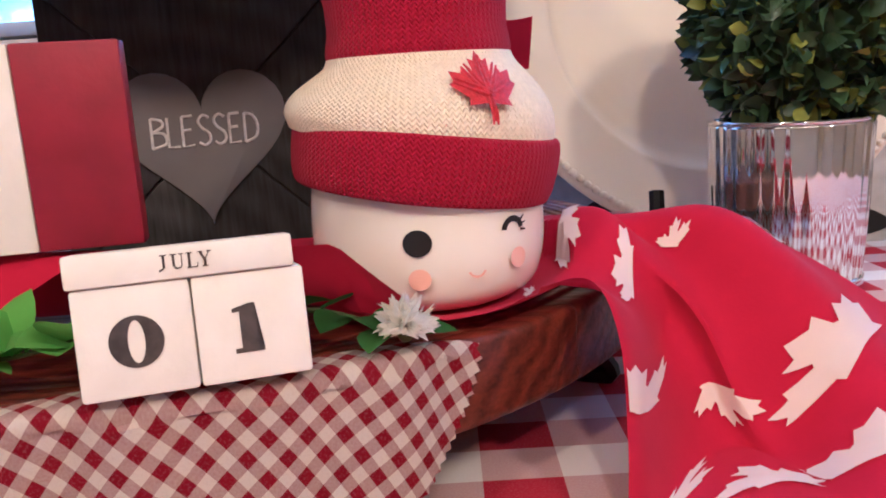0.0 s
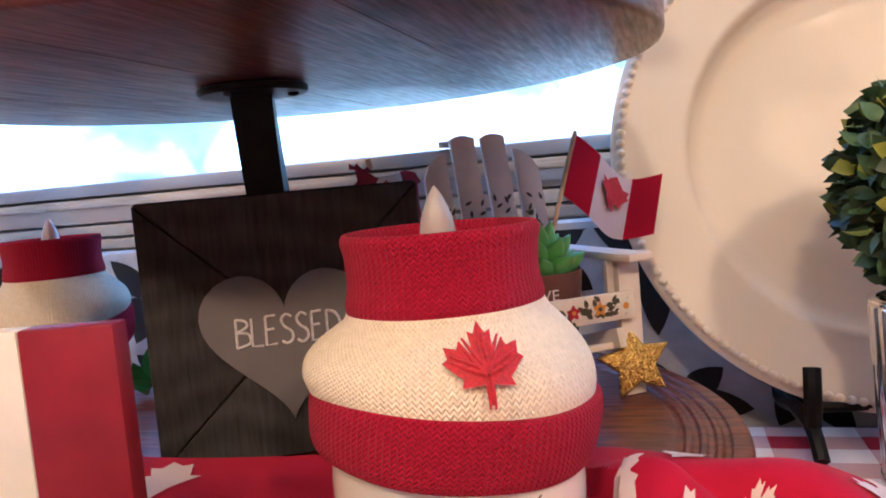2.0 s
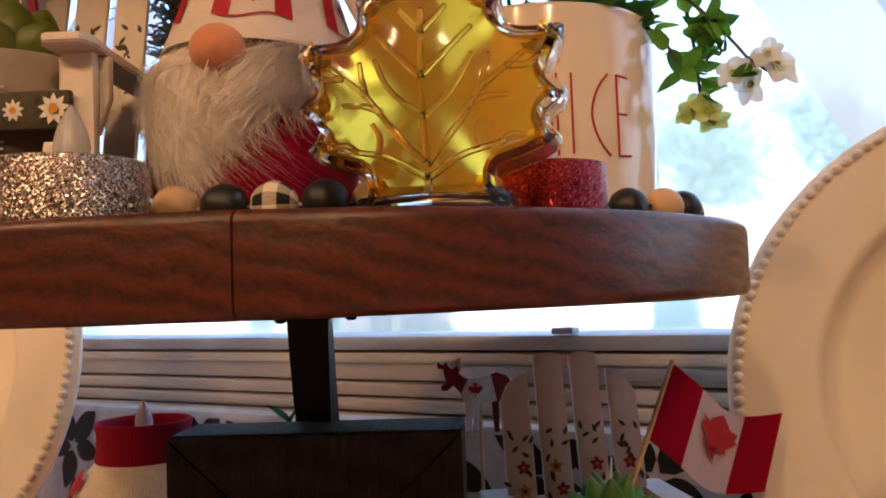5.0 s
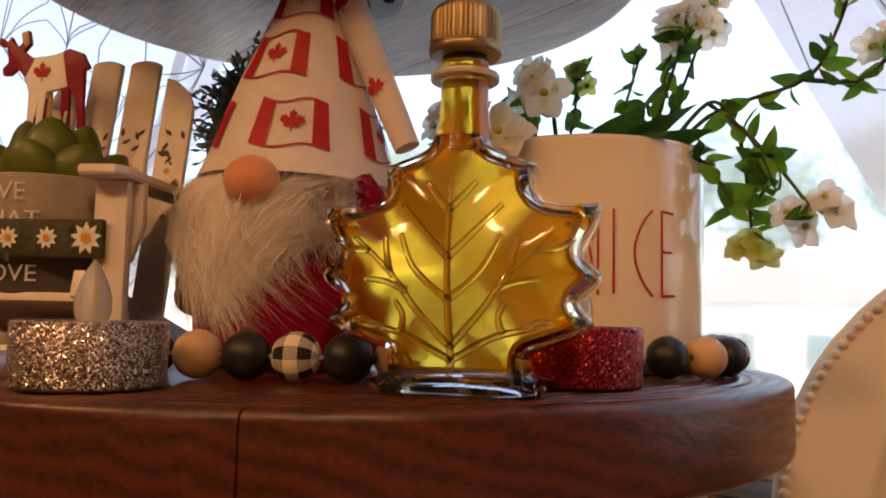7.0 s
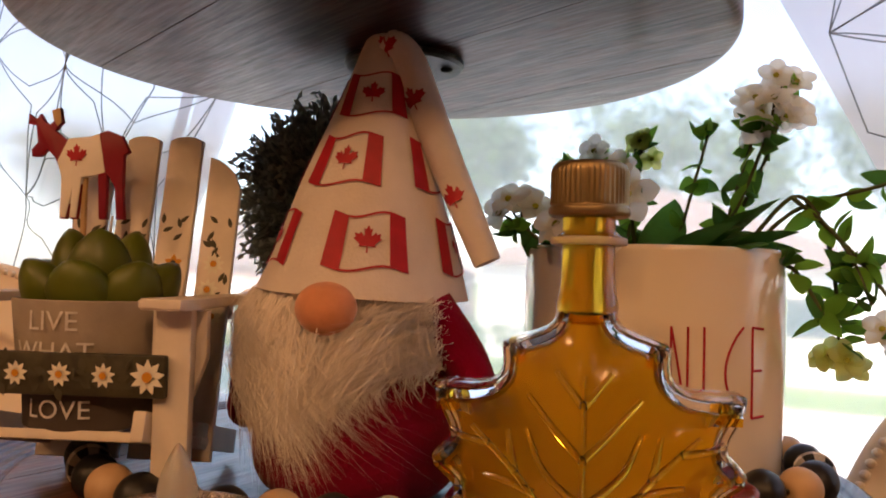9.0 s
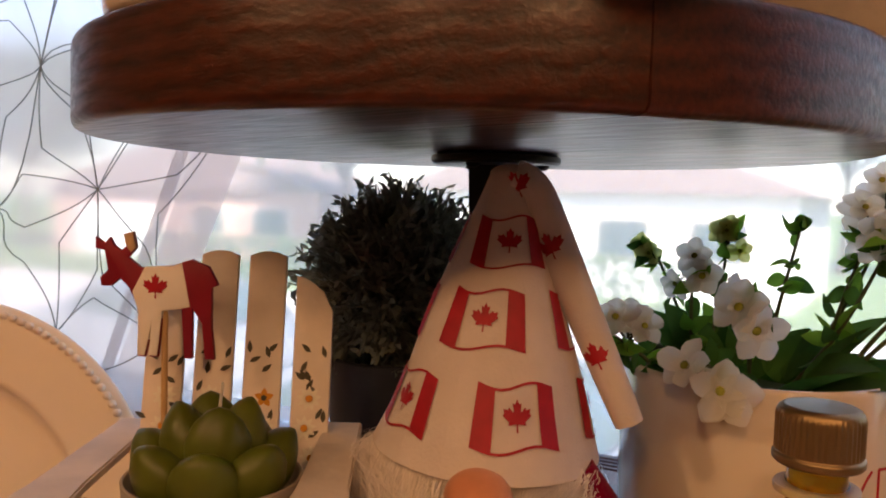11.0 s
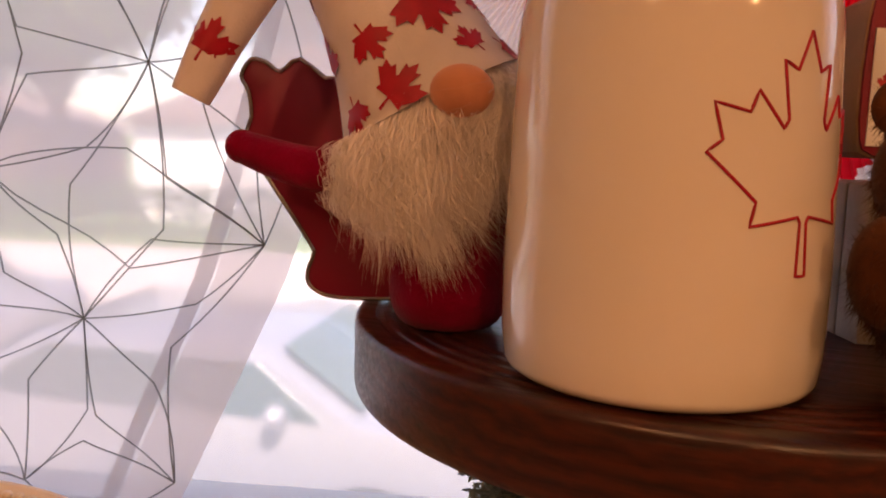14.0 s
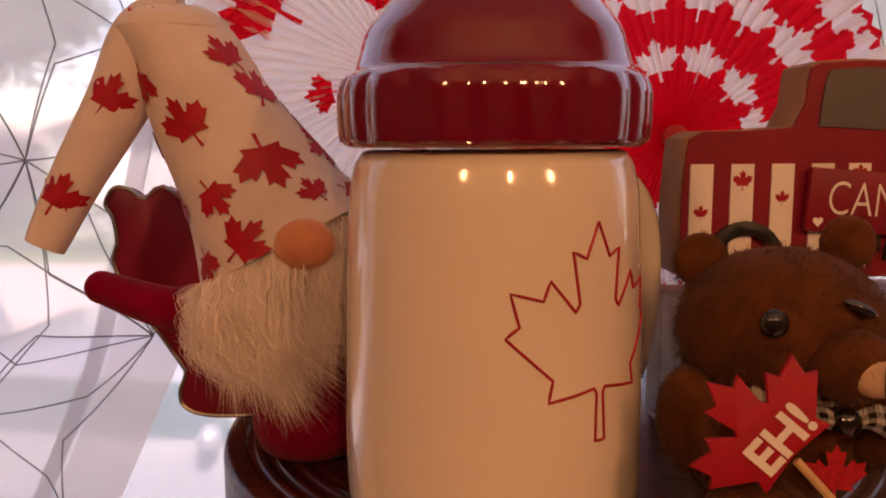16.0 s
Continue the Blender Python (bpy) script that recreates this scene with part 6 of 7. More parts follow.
part("syrup", neck_fill, [M["syrup"], M["syrupglow"]], BT, "amber syrup in the neck")
part("collar", put(lathe(round_profile([(0.0068, 0.0), (0.0096, 0.0), (0.0096, 0.002), (0.0068, 0.002)], 0.0005, 2), 40), pose(0, 0, 0.0864)), M["plasticclear"], BT, "milky plastic collar")
flute = lambda a, z: 1 + 0.014 * math.sin(46 * a) if 0.0965 < z < 0.1055 else 1
part("cap", lathe(round_profile([(0.0, 0.0935), (0.0096, 0.0935), (0.0102, 0.0942), (0.0102, 0.0957), (0.0096, 0.0962), (0.0097, 0.0967), (0.0097, 0.1050), (0.0092, 0.1066), (0.008, 0.1074), (0.0, 0.1074)], 0.0005, 2), 184, flute), M["bronze"], BT, "bronze fluted screw cap")
for s in (-1, 1):
    for line in (((0, 86), (95, 140), (177, 162), (222, 170)), ((0, 118), (78, 205), (140, 290), (240, 378)), ((0, 227), (50, 268), (88, 312), (118, 381)), ((0, 324), (52, 378), (118, 452)), ((0, 436), (30, 470), (58, 506)),
                 ((140, 290), (150, 335), (158, 378)), ((100, 248), (150, 268), (206, 276)), ((120, 152), (112, 190), (130, 224)), ((200, 345), (250, 350), (285, 372)), ((177, 162), (205, 180), (240, 176))):
        pts = [Vector((p.x, -0.0112 - swell(p.x, p.z), p.z)) for p in spline([(s * x * U, 0, z * U) for x, z in line], 6)]
        part("vein", tube(pts, 0.0011, 8, 0.0007), M["glass"], BT)
part("vein", tube([(0, -0.0112 - swell(0, z * U), z * U) for z in range(50, 501, 25)], 0.0011, 8, 0.0007), M["glass"], BT)


# ---- glitter tea lights ----
def tealight(m, material, h, label):
    t = thing("tea_light", m, label, "tea light", "glitter tea lights")
    part("case", lathe(round_profile([(0.0, 0.0), (0.0208, 0.0), (0.0208, h), (0.0190, h), (0.0182, h - 0.0016), (0.0, h - 0.0016)], 0.0012, 3), 64), material, t)
    led_flame(t, h - 0.0017, 0.0052, 0.019)
    return t


tealight(pose(-0.0855, 0.2240, Z2 + 0.0003) @ Matrix.Scale(0.93, 4), M["silverglit"], 0.0182, "silver glitter tea light with frosted flame bulb")
tealight(pose(0.0085, 0.3225, Z2 + 0.0003) @ Matrix.Scale(0.95, 4), M["redglit"], 0.0185, "red glitter tea light beside the bottle")


# ---- bead garland ----
def bead_line():
    pts = [(-0.2575, 0.3485), (-0.232, 0.312), (-0.200, 0.282), (-0.165, 0.262), (-0.128, 0.2595), (-0.098, 0.268), (-0.068, 0.2805), (-0.042, 0.2955), (-0.024, 0.316), (-0.008, 0.3595), (0.020, 0.368), (0.0345, 0.386), (0.033, 0.412), (0.020, 0.438), (-0.004, 0.458), (-0.032, 0.476)]
    pts = [(0.0986 + (x - 0.0986) * 0.945, 0.0952 + (y - 0.0952) * 0.945) if y < 0.30 and x > -0.2 else (x, y) for x, y in pts]
    line = spline([(x, y, 0) for x, y in pts], 30)
    line = [p for p in line if (p - line[0]).length > 0.009]
    out, need = [line[0]], 0.0147
    for p in line:
        if (p - out[-1]).length >= need:
            out.append(p)
    return out


gar = thing("bead_garland", pose(0, 0, 0), "garland of pale, black and checked wooden beads on the board", "bead garland")
BEADS = bead_line()
for i, p in enumerate(BEADS):
    way = BEADS[min(i + 1, len(BEADS) - 1)] - BEADS[max(i - 1, 0)]
    kind = ("black", "beadwood", "black", "check")[i % 4]
    prof = [(0.0011, -0.0070), (0.0035, -0.0064), (0.0060, -0.0042), (0.0074, 0.0), (0.0060, 0.0042), (0.0035, 0.0064), (0.0011, 0.0070)]
    bm = lathe([(v.x, v.y) for v in spline([(r, z, 0) for r, z in prof], 3)], 28)
    mm = M["beadcheck"] if kind == "check" else M["beadwood"] if kind == "beadwood" else M["black"]
    part("bead", put(bm, pose(p.x, p.y, Z2 + 0.0076, 90, 0, math.degrees(math.atan2(way.y, way.x)) + 90) @ Matrix.Rotation(0.9 * i, 4, "Z")), mm, gar, {"check": "black and cream checked bead", "beadwood": "pale wooden bead", "black": "black bead"}[kind])
part("string", tube([(p.x, p.y, Z2 + 0.0076) for p in BEADS], 0.0006, 5), M["petal"], gar)

# ---- white planter with silk flowers ----
NX, NY = -0.0265, 0.4085
planter = thing("planter", pose(NX, NY, Z2 + 0.0003), "glossy white ceramic planter lettered in thin red strokes", "planter")
part("bowl", lathe(round_profile([(0.0, 0.0), (0.046, 0.0), (0.0490, 0.004), (0.0500, 0.040), (0.0500, 0.086), (0.0485, 0.0875), (0.0470, 0.086), (0.0465, 0.072), (0.0, 0.072)], 0.0015, 3), 96), M["jar"], planter)


def stroke(lines, r, z_h, fn, w):
    out = bmesh.new()
    for ln in lines:
        out = join(out, tube([fn(x, y, w * 0.3) for x, y in ln], w, 6))
    return out


for ch, x0, lines in (("N", -0.0165, [((0, 0), (0, 1)), ((0, 1), (0.42, 0)), ((0.42, 0), (0.42, 1))]), ("I", -0.0035, [((0, 0.02), (0, 1.0))]), ("C", 0.0045, [tuple((0.62 - 0.55 * math.sin(math.pi * t / 10) ** 0.8 * 1.0, 1 - t / 10) for t in range(11))]), ("E", 0.0190, [((0, 0), (0, 1)), ((0, 1), (0.42, 0.98)), ((0, 0.52), (0.36, 0.52)), ((0, 0), (0.46, 0.01))])):
    fn = on_cylinder(0.0500, 40, 0.0285)
    ls = []
    for ln in lines:
        pts = []
        for a, b in zip(ln, ln[1:]):
            pts += [(a[0] + (b[0] - a[0]) * t / 3, a[1] + (b[1] - a[1]) * t / 3) for t in range(3)]
        pts.append(ln[-1])
        ls.append([((x0 + x * 0.0155) * 0.86, y * 0.031) for x, y in pts])
    part("letter", stroke(ls, 0, 0, fn, 0.00045), M["redprint"], planter, "thin red letter " + ch)


def blossom(parent, at, d, r, material, seed):
    rn = random.Random(seed)
    sp = Soup()
    for ring, n, k in ((0, 5, 1.0), (1, 4, 0.45)):
        for i in range(n):
            a = 2 * math.pi * (i + 0.5 * ring) / n + rn.uniform(-0.2, 0.2)
            lf = petal(r * k * rn.uniform(0.85, 1.1), r * 0.74 * k, rn.uniform(-0.3, 0.35), 5)
            sp.add(lf, Matrix.Rotation(a, 4, "Z") @ Matrix.Rotation(radians(10 + 34 * ring), 4, "X"), 0)
            lf.free()
    c = blob(r * 0.16, r * 0.16, r * 0.12, 8, 6)
    sp.add(c, Matrix.Translation((0, 0, r * 0.12)), 1)
    c.free()
    q = Vector(d).normalized().to_track_quat("Z", "Y").to_matrix().to_4x4()
    part("blossom", put(sp.bm(), Matrix.Translation(at) @ q), [material, M["leafyellow"]], parent)


plant = thing("silk_plant", pose(NX, NY, Z2 + 0.0725), "silk plant with white blossoms and green leaves in the planter", "flowering plant")
part("moss", lathe([(0.0, 0.006), (0.03, 0.004), (0.0462, 0.0)], 40), M["leafdark"], plant)
rn = random.Random(12)
for i in range(26):
    a = rn.uniform(0, 2 * math.pi)
    up = rn.uniform(25, 70)
    d = Vector((math.cos(a) * math.cos(radians(up)), math.sin(a) * math.cos(radians(up)), math.sin(radians(up))))
    part("leaf", put(leaf_blade(rn.uniform(0.030, 0.044), rn.uniform(0.020, 0.029), 0.18, 0.35, 8), aim((0.018 * math.cos(a), 0.018 * math.sin(a), 0.003), d, rn.uniform(-0.5, 0.5))), M["leaf"], plant)
# stem line, kind of bloom at its tip: w white cluster, b one broad white bloom, y small yellow-green, l leaves alone
STEMS = [([(0.025, 0.005, 0.0), (0.05, 0.012, 0.030), (0.085, 0.02, 0.0425), (0.097, 0.019, 0.060), (0.104, 0.018, 0.082)], "w"), ([(0.085, 0.02, 0.0425), (0.105, 0.02, 0.040), (0.118, 0.02, 0.052)], "w"),
         ([(0.03, 0.005, 0.01), (0.05, 0.013, 0.036), (0.062, 0.010, 0.025), (0.075, 0.006, 0.010), (0.090, 0.002, -0.012)], "w"), ([(0.062, 0.010, 0.025), (0.066, 0.008, 0.0), (0.067, 0.010, -0.026)], "y"),
         ([(0.01, 0.01, 0.0), (0.03, 0.008, 0.030), (0.0445, 0.0005, 0.064)], "w"), ([(0.012, 0.02, 0.0), (0.035, 0.026, 0.045), (0.046, 0.030, 0.080)], "w"), ([(-0.02, 0.02, 0.0), (-0.035, 0.035, 0.030), (-0.0475, 0.040, 0.0565)], "y"),
         ([(-0.02, 0.02, 0.0), (-0.018, 0.030, 0.030), (-0.0145, 0.034, 0.0605)], "y"), ([(0.0, 0.02, 0.0), (0.008, 0.030, 0.040), (0.0145, 0.038, 0.0725)], "l"), ([(0.0, -0.01, 0.0), (0.0, -0.025, 0.020), (0.0025, -0.0345, 0.0385)], "b"),
         ([(-0.01, -0.02, 0.008), (-0.012, -0.042, 0.0195), (-0.0115, -0.058, 0.0185)], "b"), ([(-0.02, 0.0, 0.0), (-0.024, 0.0, 0.025), (-0.0245, 0.0015, 0.0495)], "w"), ([(0.02, 0.01, 0.0), (0.03, 0.012, 0.040), (0.0385, 0.0115, 0.068)], "w"),
         ([(-0.02, -0.02, 0.0), (-0.034, -0.030, 0.016), (-0.044, -0.034, 0.024)], "w"), ([(0.05, 0.013, 0.036), (0.068, 0.004, 0.018), (0.078, -0.002, -0.004)], "l"), ([(0.03, -0.01, 0.0), (0.05, -0.006, 0.010), (0.064, -0.002, -0.010)], "l")]
for k, (st_, kind) in enumerate(STEMS):
    line = spline(st_, 6)
    part("stem", tube(line, 0.0010, 6, 0.0006), M["stem"], plant)
    tip, d = line[-1], (line[-1] - line[-3]).normalized()
    nb, rad, spread = {"w": (5, 0.0084, 0.0085), "b": (3, 0.0112, 0.0095), "y": (4, 0.0068, 0.0066), "l": (0, 0, 0)}[kind]
    for i in range(nb):
        off = Vector((rn.gauss(0, 1), rn.gauss(0, 0.6), rn.gauss(0, 1))).normalized() * spread * rn.uniform(0.6, 1.1)
        part("pedicel", tube([line[-3], tip + off * 0.5, tip + off], 0.0006, 5, 0.0005), M["stem"], plant)
        blossom(plant, tip + off, off * 60 + Vector((rn.gauss(0, 0.3), -0.8, rn.gauss(0.15, 0.3))), rad * rn.uniform(0.85, 1.15), M["petalyellow"] if kind == "y" else M["petal"], k * 7 + i)
    for i in range(16 if kind != "b" else 6):
        p = line[rn.randrange(len(line) // 3, len(line))]
        dd = Vector((rn.gauss(0, 1), rn.gauss(0, 1), rn.gauss(0, 1)))
        part("small_leaf", put(leaf_blade(rn.uniform(0.008, 0.0135), 0.0062, 0.2, 0.3, 5), aim(p, dd, rn.uniform(0, 6))), M["leafbright"] if rn.random() < 0.55 else M["leaf"], plant)


# ---- gnome dolls: one mesh each ----
def flag_shapes(s):
    """Flag in x, y about its middle: two bars, a leaf and wavy edge lines."""
    wave = lambda x: 0.06 * s * math.sin(5.2 * x / s)
    def quad(x0, x1, y0, y1, n=6):
        top = [(x0 + (x1 - x0) * i / n, y1 + wave(x0 + (x1 - x0) * i / n)) for i in range(n + 1)]
        bot = [(x1 + (x0 - x1) * i / n, y0 + wave(x1 + (x0 - x1) * i / n)) for i in range(n + 1)]
        return top + bot
    return [quad(-0.72 * s, -0.40 * s, -0.5 * s, 0.5 * s), quad(0.40 * s, 0.72 * s, -0.5 * s, 0.5 * s), quad(-0.42 * s, 0.42 * s, 0.46 * s, 0.5 * s), quad(-0.42 * s, 0.42 * s, -0.5 * s, -0.46 * s), [(x, y - 0.02 * s) for x, y in maple(0.31 * s)]]


def gnome(m, lean, prints, beard, arms, tail, label, bodyr, brim, off=0.0, blunt=0.0035, draw=0.42, short=0.78):
    """Felt gnome: body, beard of strands, nose, sleeves and a pointed hat."""
    soup = Soup()

    def take(bm, i):
        soup.add(bm, Matrix.Identity(4), i)
        bm.free()

    zb, rb, zt = brim
    body = [(0.0, 0.0), (bodyr * 0.78, 0.0), (bodyr * 0.98, 0.008), (bodyr, 0.025), (bodyr * 0.9, zb * 0.8), (bodyr * 0.7, zb + 0.004), (0.0, zb + 0.006)]
    take(lathe(round_profile(body, 0.006, 4), 40), 0)
    # hat: a cone about a leaning axis, sagging at its brim
    ax = Vector(lean)

    def hat(a, t, h=0.0):
        """a: angle from -y towards +x; t: 0 at the brim, 1 at the tip."""
        r = rb * (1 - t) ** 0.92 + blunt * t ** 1.5
        r += 0.0006 * math.sin(3 * a + 9 * t)
        c = Vector((off, 0, zb)) + ax * t
        return c + Vector(((r + h) * math.sin(a), -(r + h) * math.cos(a), brim_tilt * math.sin(a) * r * (1 - t)))

    brim_tilt = -ax.x / max(ax.z, 1e-6)
    take(sheet(lambda u, v: hat(2 * math.pi * u, v), 48, 26, 1, 1), 1)
    take(put(blob(blunt, blunt, blunt * 0.45, 24, 10), Matrix.Translation(Vector((off, 0, zb)) + ax)), 1)
    length = ax.length
    for a0, t0, o in prints:
        bm = flat(o, 5)
        rr = rb * (1 - t0) ** 0.92 + blunt * t0 ** 1.5
        bend(bm, lambda x, y, z: hat(radians(a0) + x / rr, min(0.995, max(0.0, t0 + y / length)), 0.0006))
        take(bm, 2)
    # tail of the hat, folded down
    tl = spline(tail[0], 8)
    take(tube(tl, tail[1], 14, tail[2]), 1)
    for k in range(1, 4):
        p = tl[int(len(tl) * (0.28 * k - 0.05))]
        d = (tl[-1] - tl[0]).normalized()
        bm = upright(flat(tail[3], 3))
        rr = tail[1] + (tail[2] - tail[1]) * 0.28 * k
        roll = math.atan2(-d.x, -d.z)
        c, s = math.cos(roll), math.sin(roll)
        for v in bm.verts:
            x, z = v.co.x, v.co.z
            xx = max(-0.95, min(0.95, x / rr))
            yy = -(rr + 0.0007) * math.sqrt(1 - xx * xx)
            v.co = p + Vector((x * c + z * s, yy, -x * s + z * c))
        take(bm, 2)
    take(blob(0.0100, 0.0085, 0.0082, 20, 14, Matrix.Translation(Vector((beard[4] + off, -rb * 0.95, zb - 0.0035 + brim_tilt * beard[4])))), 3)
    for pts, r0, r1 in arms:
        take(tube(spline(pts, 6), r0, 12, r1), 0)
        take(blob(r1 * 1.05, r1 * 1.05, r1 * 1.05, 12, 8, Matrix.Translation(pts[-1])), 0)
    take(blob(rb * 0.74, rb * 0.74, (zb - beard[1]) * 0.45, 24, 14, Matrix.Translation((off, -0.002, zb - (zb - beard[1]) * 0.42))), 4)
    rn = random.Random(17)
    half, low, reach, n, bx = beard[:5][0], beard[1], beard[2], beard[3], beard[4]
    clumps = [(rn.uniform(-1, 1), rn.gauss(0.12, 0.62), rn.uniform(0.5, 1.12), rn.uniform(0.1, 1.2)) for _ in range(110)]
    for i in range(n):
        cu, sw, ln, puff = clumps[i % 110]
        spread = rn.gauss(0, 0.075)
        u = max(-1.0, min(1.0, cu + spread))
        a = u * radians(half)
        k = 1 - abs(u) ** 1.1 * short * (1.0 if u < 0 else 1.12)
        z0 = zb - rn.uniform(-0.002, 0.020) + 0.9 * brim_tilt * rb * math.sin(a)
        root = rb * rn.uniform(0.72, 0.93)
        L = (z0 - low) * k * ln * rn.uniform(0.7, 1.05)
        out = reach * (0.5 + puff) * rn.uniform(0.7, 1.3)
        wild = rn.gauss(0, 0.16) + (rn.gauss(0, 0.6) if i % 8 == 0 else 0)
        pts = []
        for s in range(7):
            t = s / 6
            r = root + out * math.sin(min(1, t * 1.3) * math.pi * 0.62) - 0.004 * t * t
            aa = a + (sw * 0.6 + wild) * t ** 1.5 - draw * u * t - 0.8 * spread * t
            pts.append((off * (1 - 0.5 * t) + r * math.sin(aa), -r * math.cos(aa), z0 - L * t + 0.0012 * math.sin(7 * t + cu * 9)))
        soup.strand(pts, rn.uniform(0.00012, 0.00026), 4)
    ob = link("gnome", soup.bm(), [M["felt"], M["hatfelt"], M["redprint"], M["nose"], M["fur"]])
    ob.matrix_basis = m
    return tagged(ob, label, "gnome doll", "gnome dolls")


flags = []
for t0, s, n, a0 in ((0.20, 0.0175, 5, 36), (0.50, 0.0168, 4, 10), (0.76, 0.0150, 3, 26)):
    for i in range(n):
        for o in flag_shapes(s):
            flags.append((a0 + 360 / n * i, t0, o))
gnome(pose(-0.101, 0.3165, Z2 + 0.0003, 0, 0, 0), (0.0045, 0.003, 0.0880), flags, (98, 0.006, 0.007, 13500, 0.012),
      [([(-0.030, -0.006, 0.062), (-0.040, -0.008, 0.045), (-0.040, -0.012, 0.026)], 0.008, 0.0075), ([(0.030, -0.004, 0.064), (0.042, 0.0, 0.046), (0.048, 0.004, 0.024)], 0.008, 0.007)],
      ([(0.006, 0.003, 0.1520), (0.013, 0.004, 0.147), (0.029, 0.004, 0.114), (0.0445, 0.0075, 0.079)], 0.0082, 0.0046, maple(0.0056)), "felt gnome with flag-printed pointed hat and long white beard", 0.036, (0.0675, 0.0368, 0.15), 0.0, 0.0068, 1.30, 0.86)

# ---- second chair, pot and moose ----
CH2 = pose(-0.170, 0.264, Z2 + 0.0002, 0, 0, 27)
garden_chair(CH2, ("daisy", "daisy", "yellow"), "whitewashed miniature garden chair painted with daisies")
pot(CH2 @ pose(0.003, -0.0065, 0.0245, 0, 0, -27), 0.0268, 0.0395, M["potgrey"], M["potdark"], [("LIVE", 22, 0.0335, 0.0058), ("WHAT", 22, 0.0245, 0.0055), ("YOU", 24, 0.0150, 0.005), ("LOVE", 24, 0.0070, 0.0055)], "grey and brown washed pot with pale lettering, on the chair")
succulent(CH2 @ pose(0.003, -0.0065, 0.0570), [(7, 0.0085, 40, 0.023, 0.021, 0.015, 0.16, 0.001), (4, 0.004, 66, 0.025, 0.020, 0.015, 0.16, 0.005)], M["succulentwarm"], "olive green faux succulent with plump leaves")
moose(pose(-0.203, 0.277, 0.3470, 0, 0, 20), 1.08, 0.038, "flat wooden moose in red and white, stuck in the pot")

# ---- grey-green bush in a dark pot ----
bushpot = thing("plant_pot", pose(-0.173, 0.388, Z2 + 0.0003), "dark blue pot behind the felt gnome", "plant pot", "small plant pots")
part("bowl", lathe(round_profile([(0.0, 0.0), (0.024, 0.0), (0.032, 0.078), (0.030, 0.079), (0.028, 0.07), (0.0, 0.07)], 0.001, 2), 48), M["slate"], bushpot)
bush = thing("topiary", pose(-0.173, 0.388, Z2 + 0.0715), "spiky grey-green faux bush in the dark pot", "topiary")
rn = random.Random(31)
sp = Soup()
for i in range(1700):
    d = Vector((rn.gauss(0, 1), rn.gauss(0, 1), rn.gauss(0.15, 1))).normalized()
    p = Vector((0, 0, 0.036)) + d * 0.037 * rn.uniform(0.55, 1.0)
    tip = p + (d + Vector((rn.gauss(0, 0.4), rn.gauss(0, 0.4), rn.gauss(0.2, 0.4)))).normalized() * rn.uniform(0.008, 0.016)
    mid = p.lerp(tip, 0.5) + Vector((rn.gauss(0, 1), rn.gauss(0, 1), rn.gauss(0, 1))) * 0.001
    soup_pts = [p, mid, tip]
    b = tube(soup_pts, 0.0007, 4, 0.0004, cap=False)
    sp.add(b, Matrix.Identity(4))
    b.free()
    for k in range(4):
        q = p.lerp(tip, 0.35 + 0.2 * k)
        lf = leaf_blade(0.0050, 0.0022, 0.1, 0.2, 2)
        sp.add(lf, aim(q, d + Vector((rn.gauss(0, 1), rn.gauss(0, 1), rn.gauss(0, 1))), rn.uniform(0, 6)))
        lf.free()
part("crown", sp.bm(), M["sage"], bush)
part("core", put(blob(0.027, 0.027, 0.030, 20, 14), pose(0, 0, 0.034)), M["sage"], bush)

# ---- top board ----
Z3 = TIERS[3][2]

# ---- cookie jar ----
CJ = thing("cookie_jar", pose(-0.1590, 0.2715, Z3 + 0.0003) @ Matrix.Diagonal((0.985, 0.985, 1, 1)), "cream ceramic cookie jar with dark red fluted lid", "cookie jar")
part("body", lathe(round_profile([(0.0, 0.0), (0.0405, 0.0), (0.0440, 0.0022), (0.0450, 0.010), (0.0452, 0.03), (0.0440, 0.07), (0.0428, 0.098), (0.0410, 0.106), (0.0385, 0.1095), (0.0, 0.1095)], 0.004, 5), 96), M["jar"], CJ)
bump = lambda a, z: 1 + (0.040 * (abs(math.sin(9 * a)) ** 0.5 - 0.7) if 0.1112 < z < 0.1292 else 0)
part("lid", lathe(round_profile([(0.0, 0.110), (0.043, 0.110), (0.0448, 0.1115), (0.0454, 0.117), (0.0454, 0.1255), (0.0438, 0.1295), (0.0412, 0.1310), (0.0400, 0.1340), (0.0375, 0.142), (0.0318, 0.1495), (0.0253, 0.1540), (0.014, 0.1578), (0.0, 0.159)], 0.0025, 4), 160, bump), M["redglaze"], CJ, "dark red glazed fluted lid")
hd = [Vector((r * 0.74, r * 0.67, z)) for r, z in ((0.040, 0.094), (0.060, 0.096), (0.073, 0.082), (0.075, 0.055), (0.066, 0.030), (0.042, 0.020))]
part("handle", tube(spline(hd, 8), 0.0075, 16), M["jar"], CJ, "cream looped handle")
def fn(x, y, z):
    zz = 0.0561 + y
    r = 0.0452 if zz < 0.03 else 0.0452 - (zz - 0.03) * 0.030 if zz < 0.07 else 0.0440 - (zz - 0.07) * 0.043
    a = radians(37) + x / 0.0445
    return Vector(((r + z) * math.sin(a), -(r + z) * math.cos(a), zz))


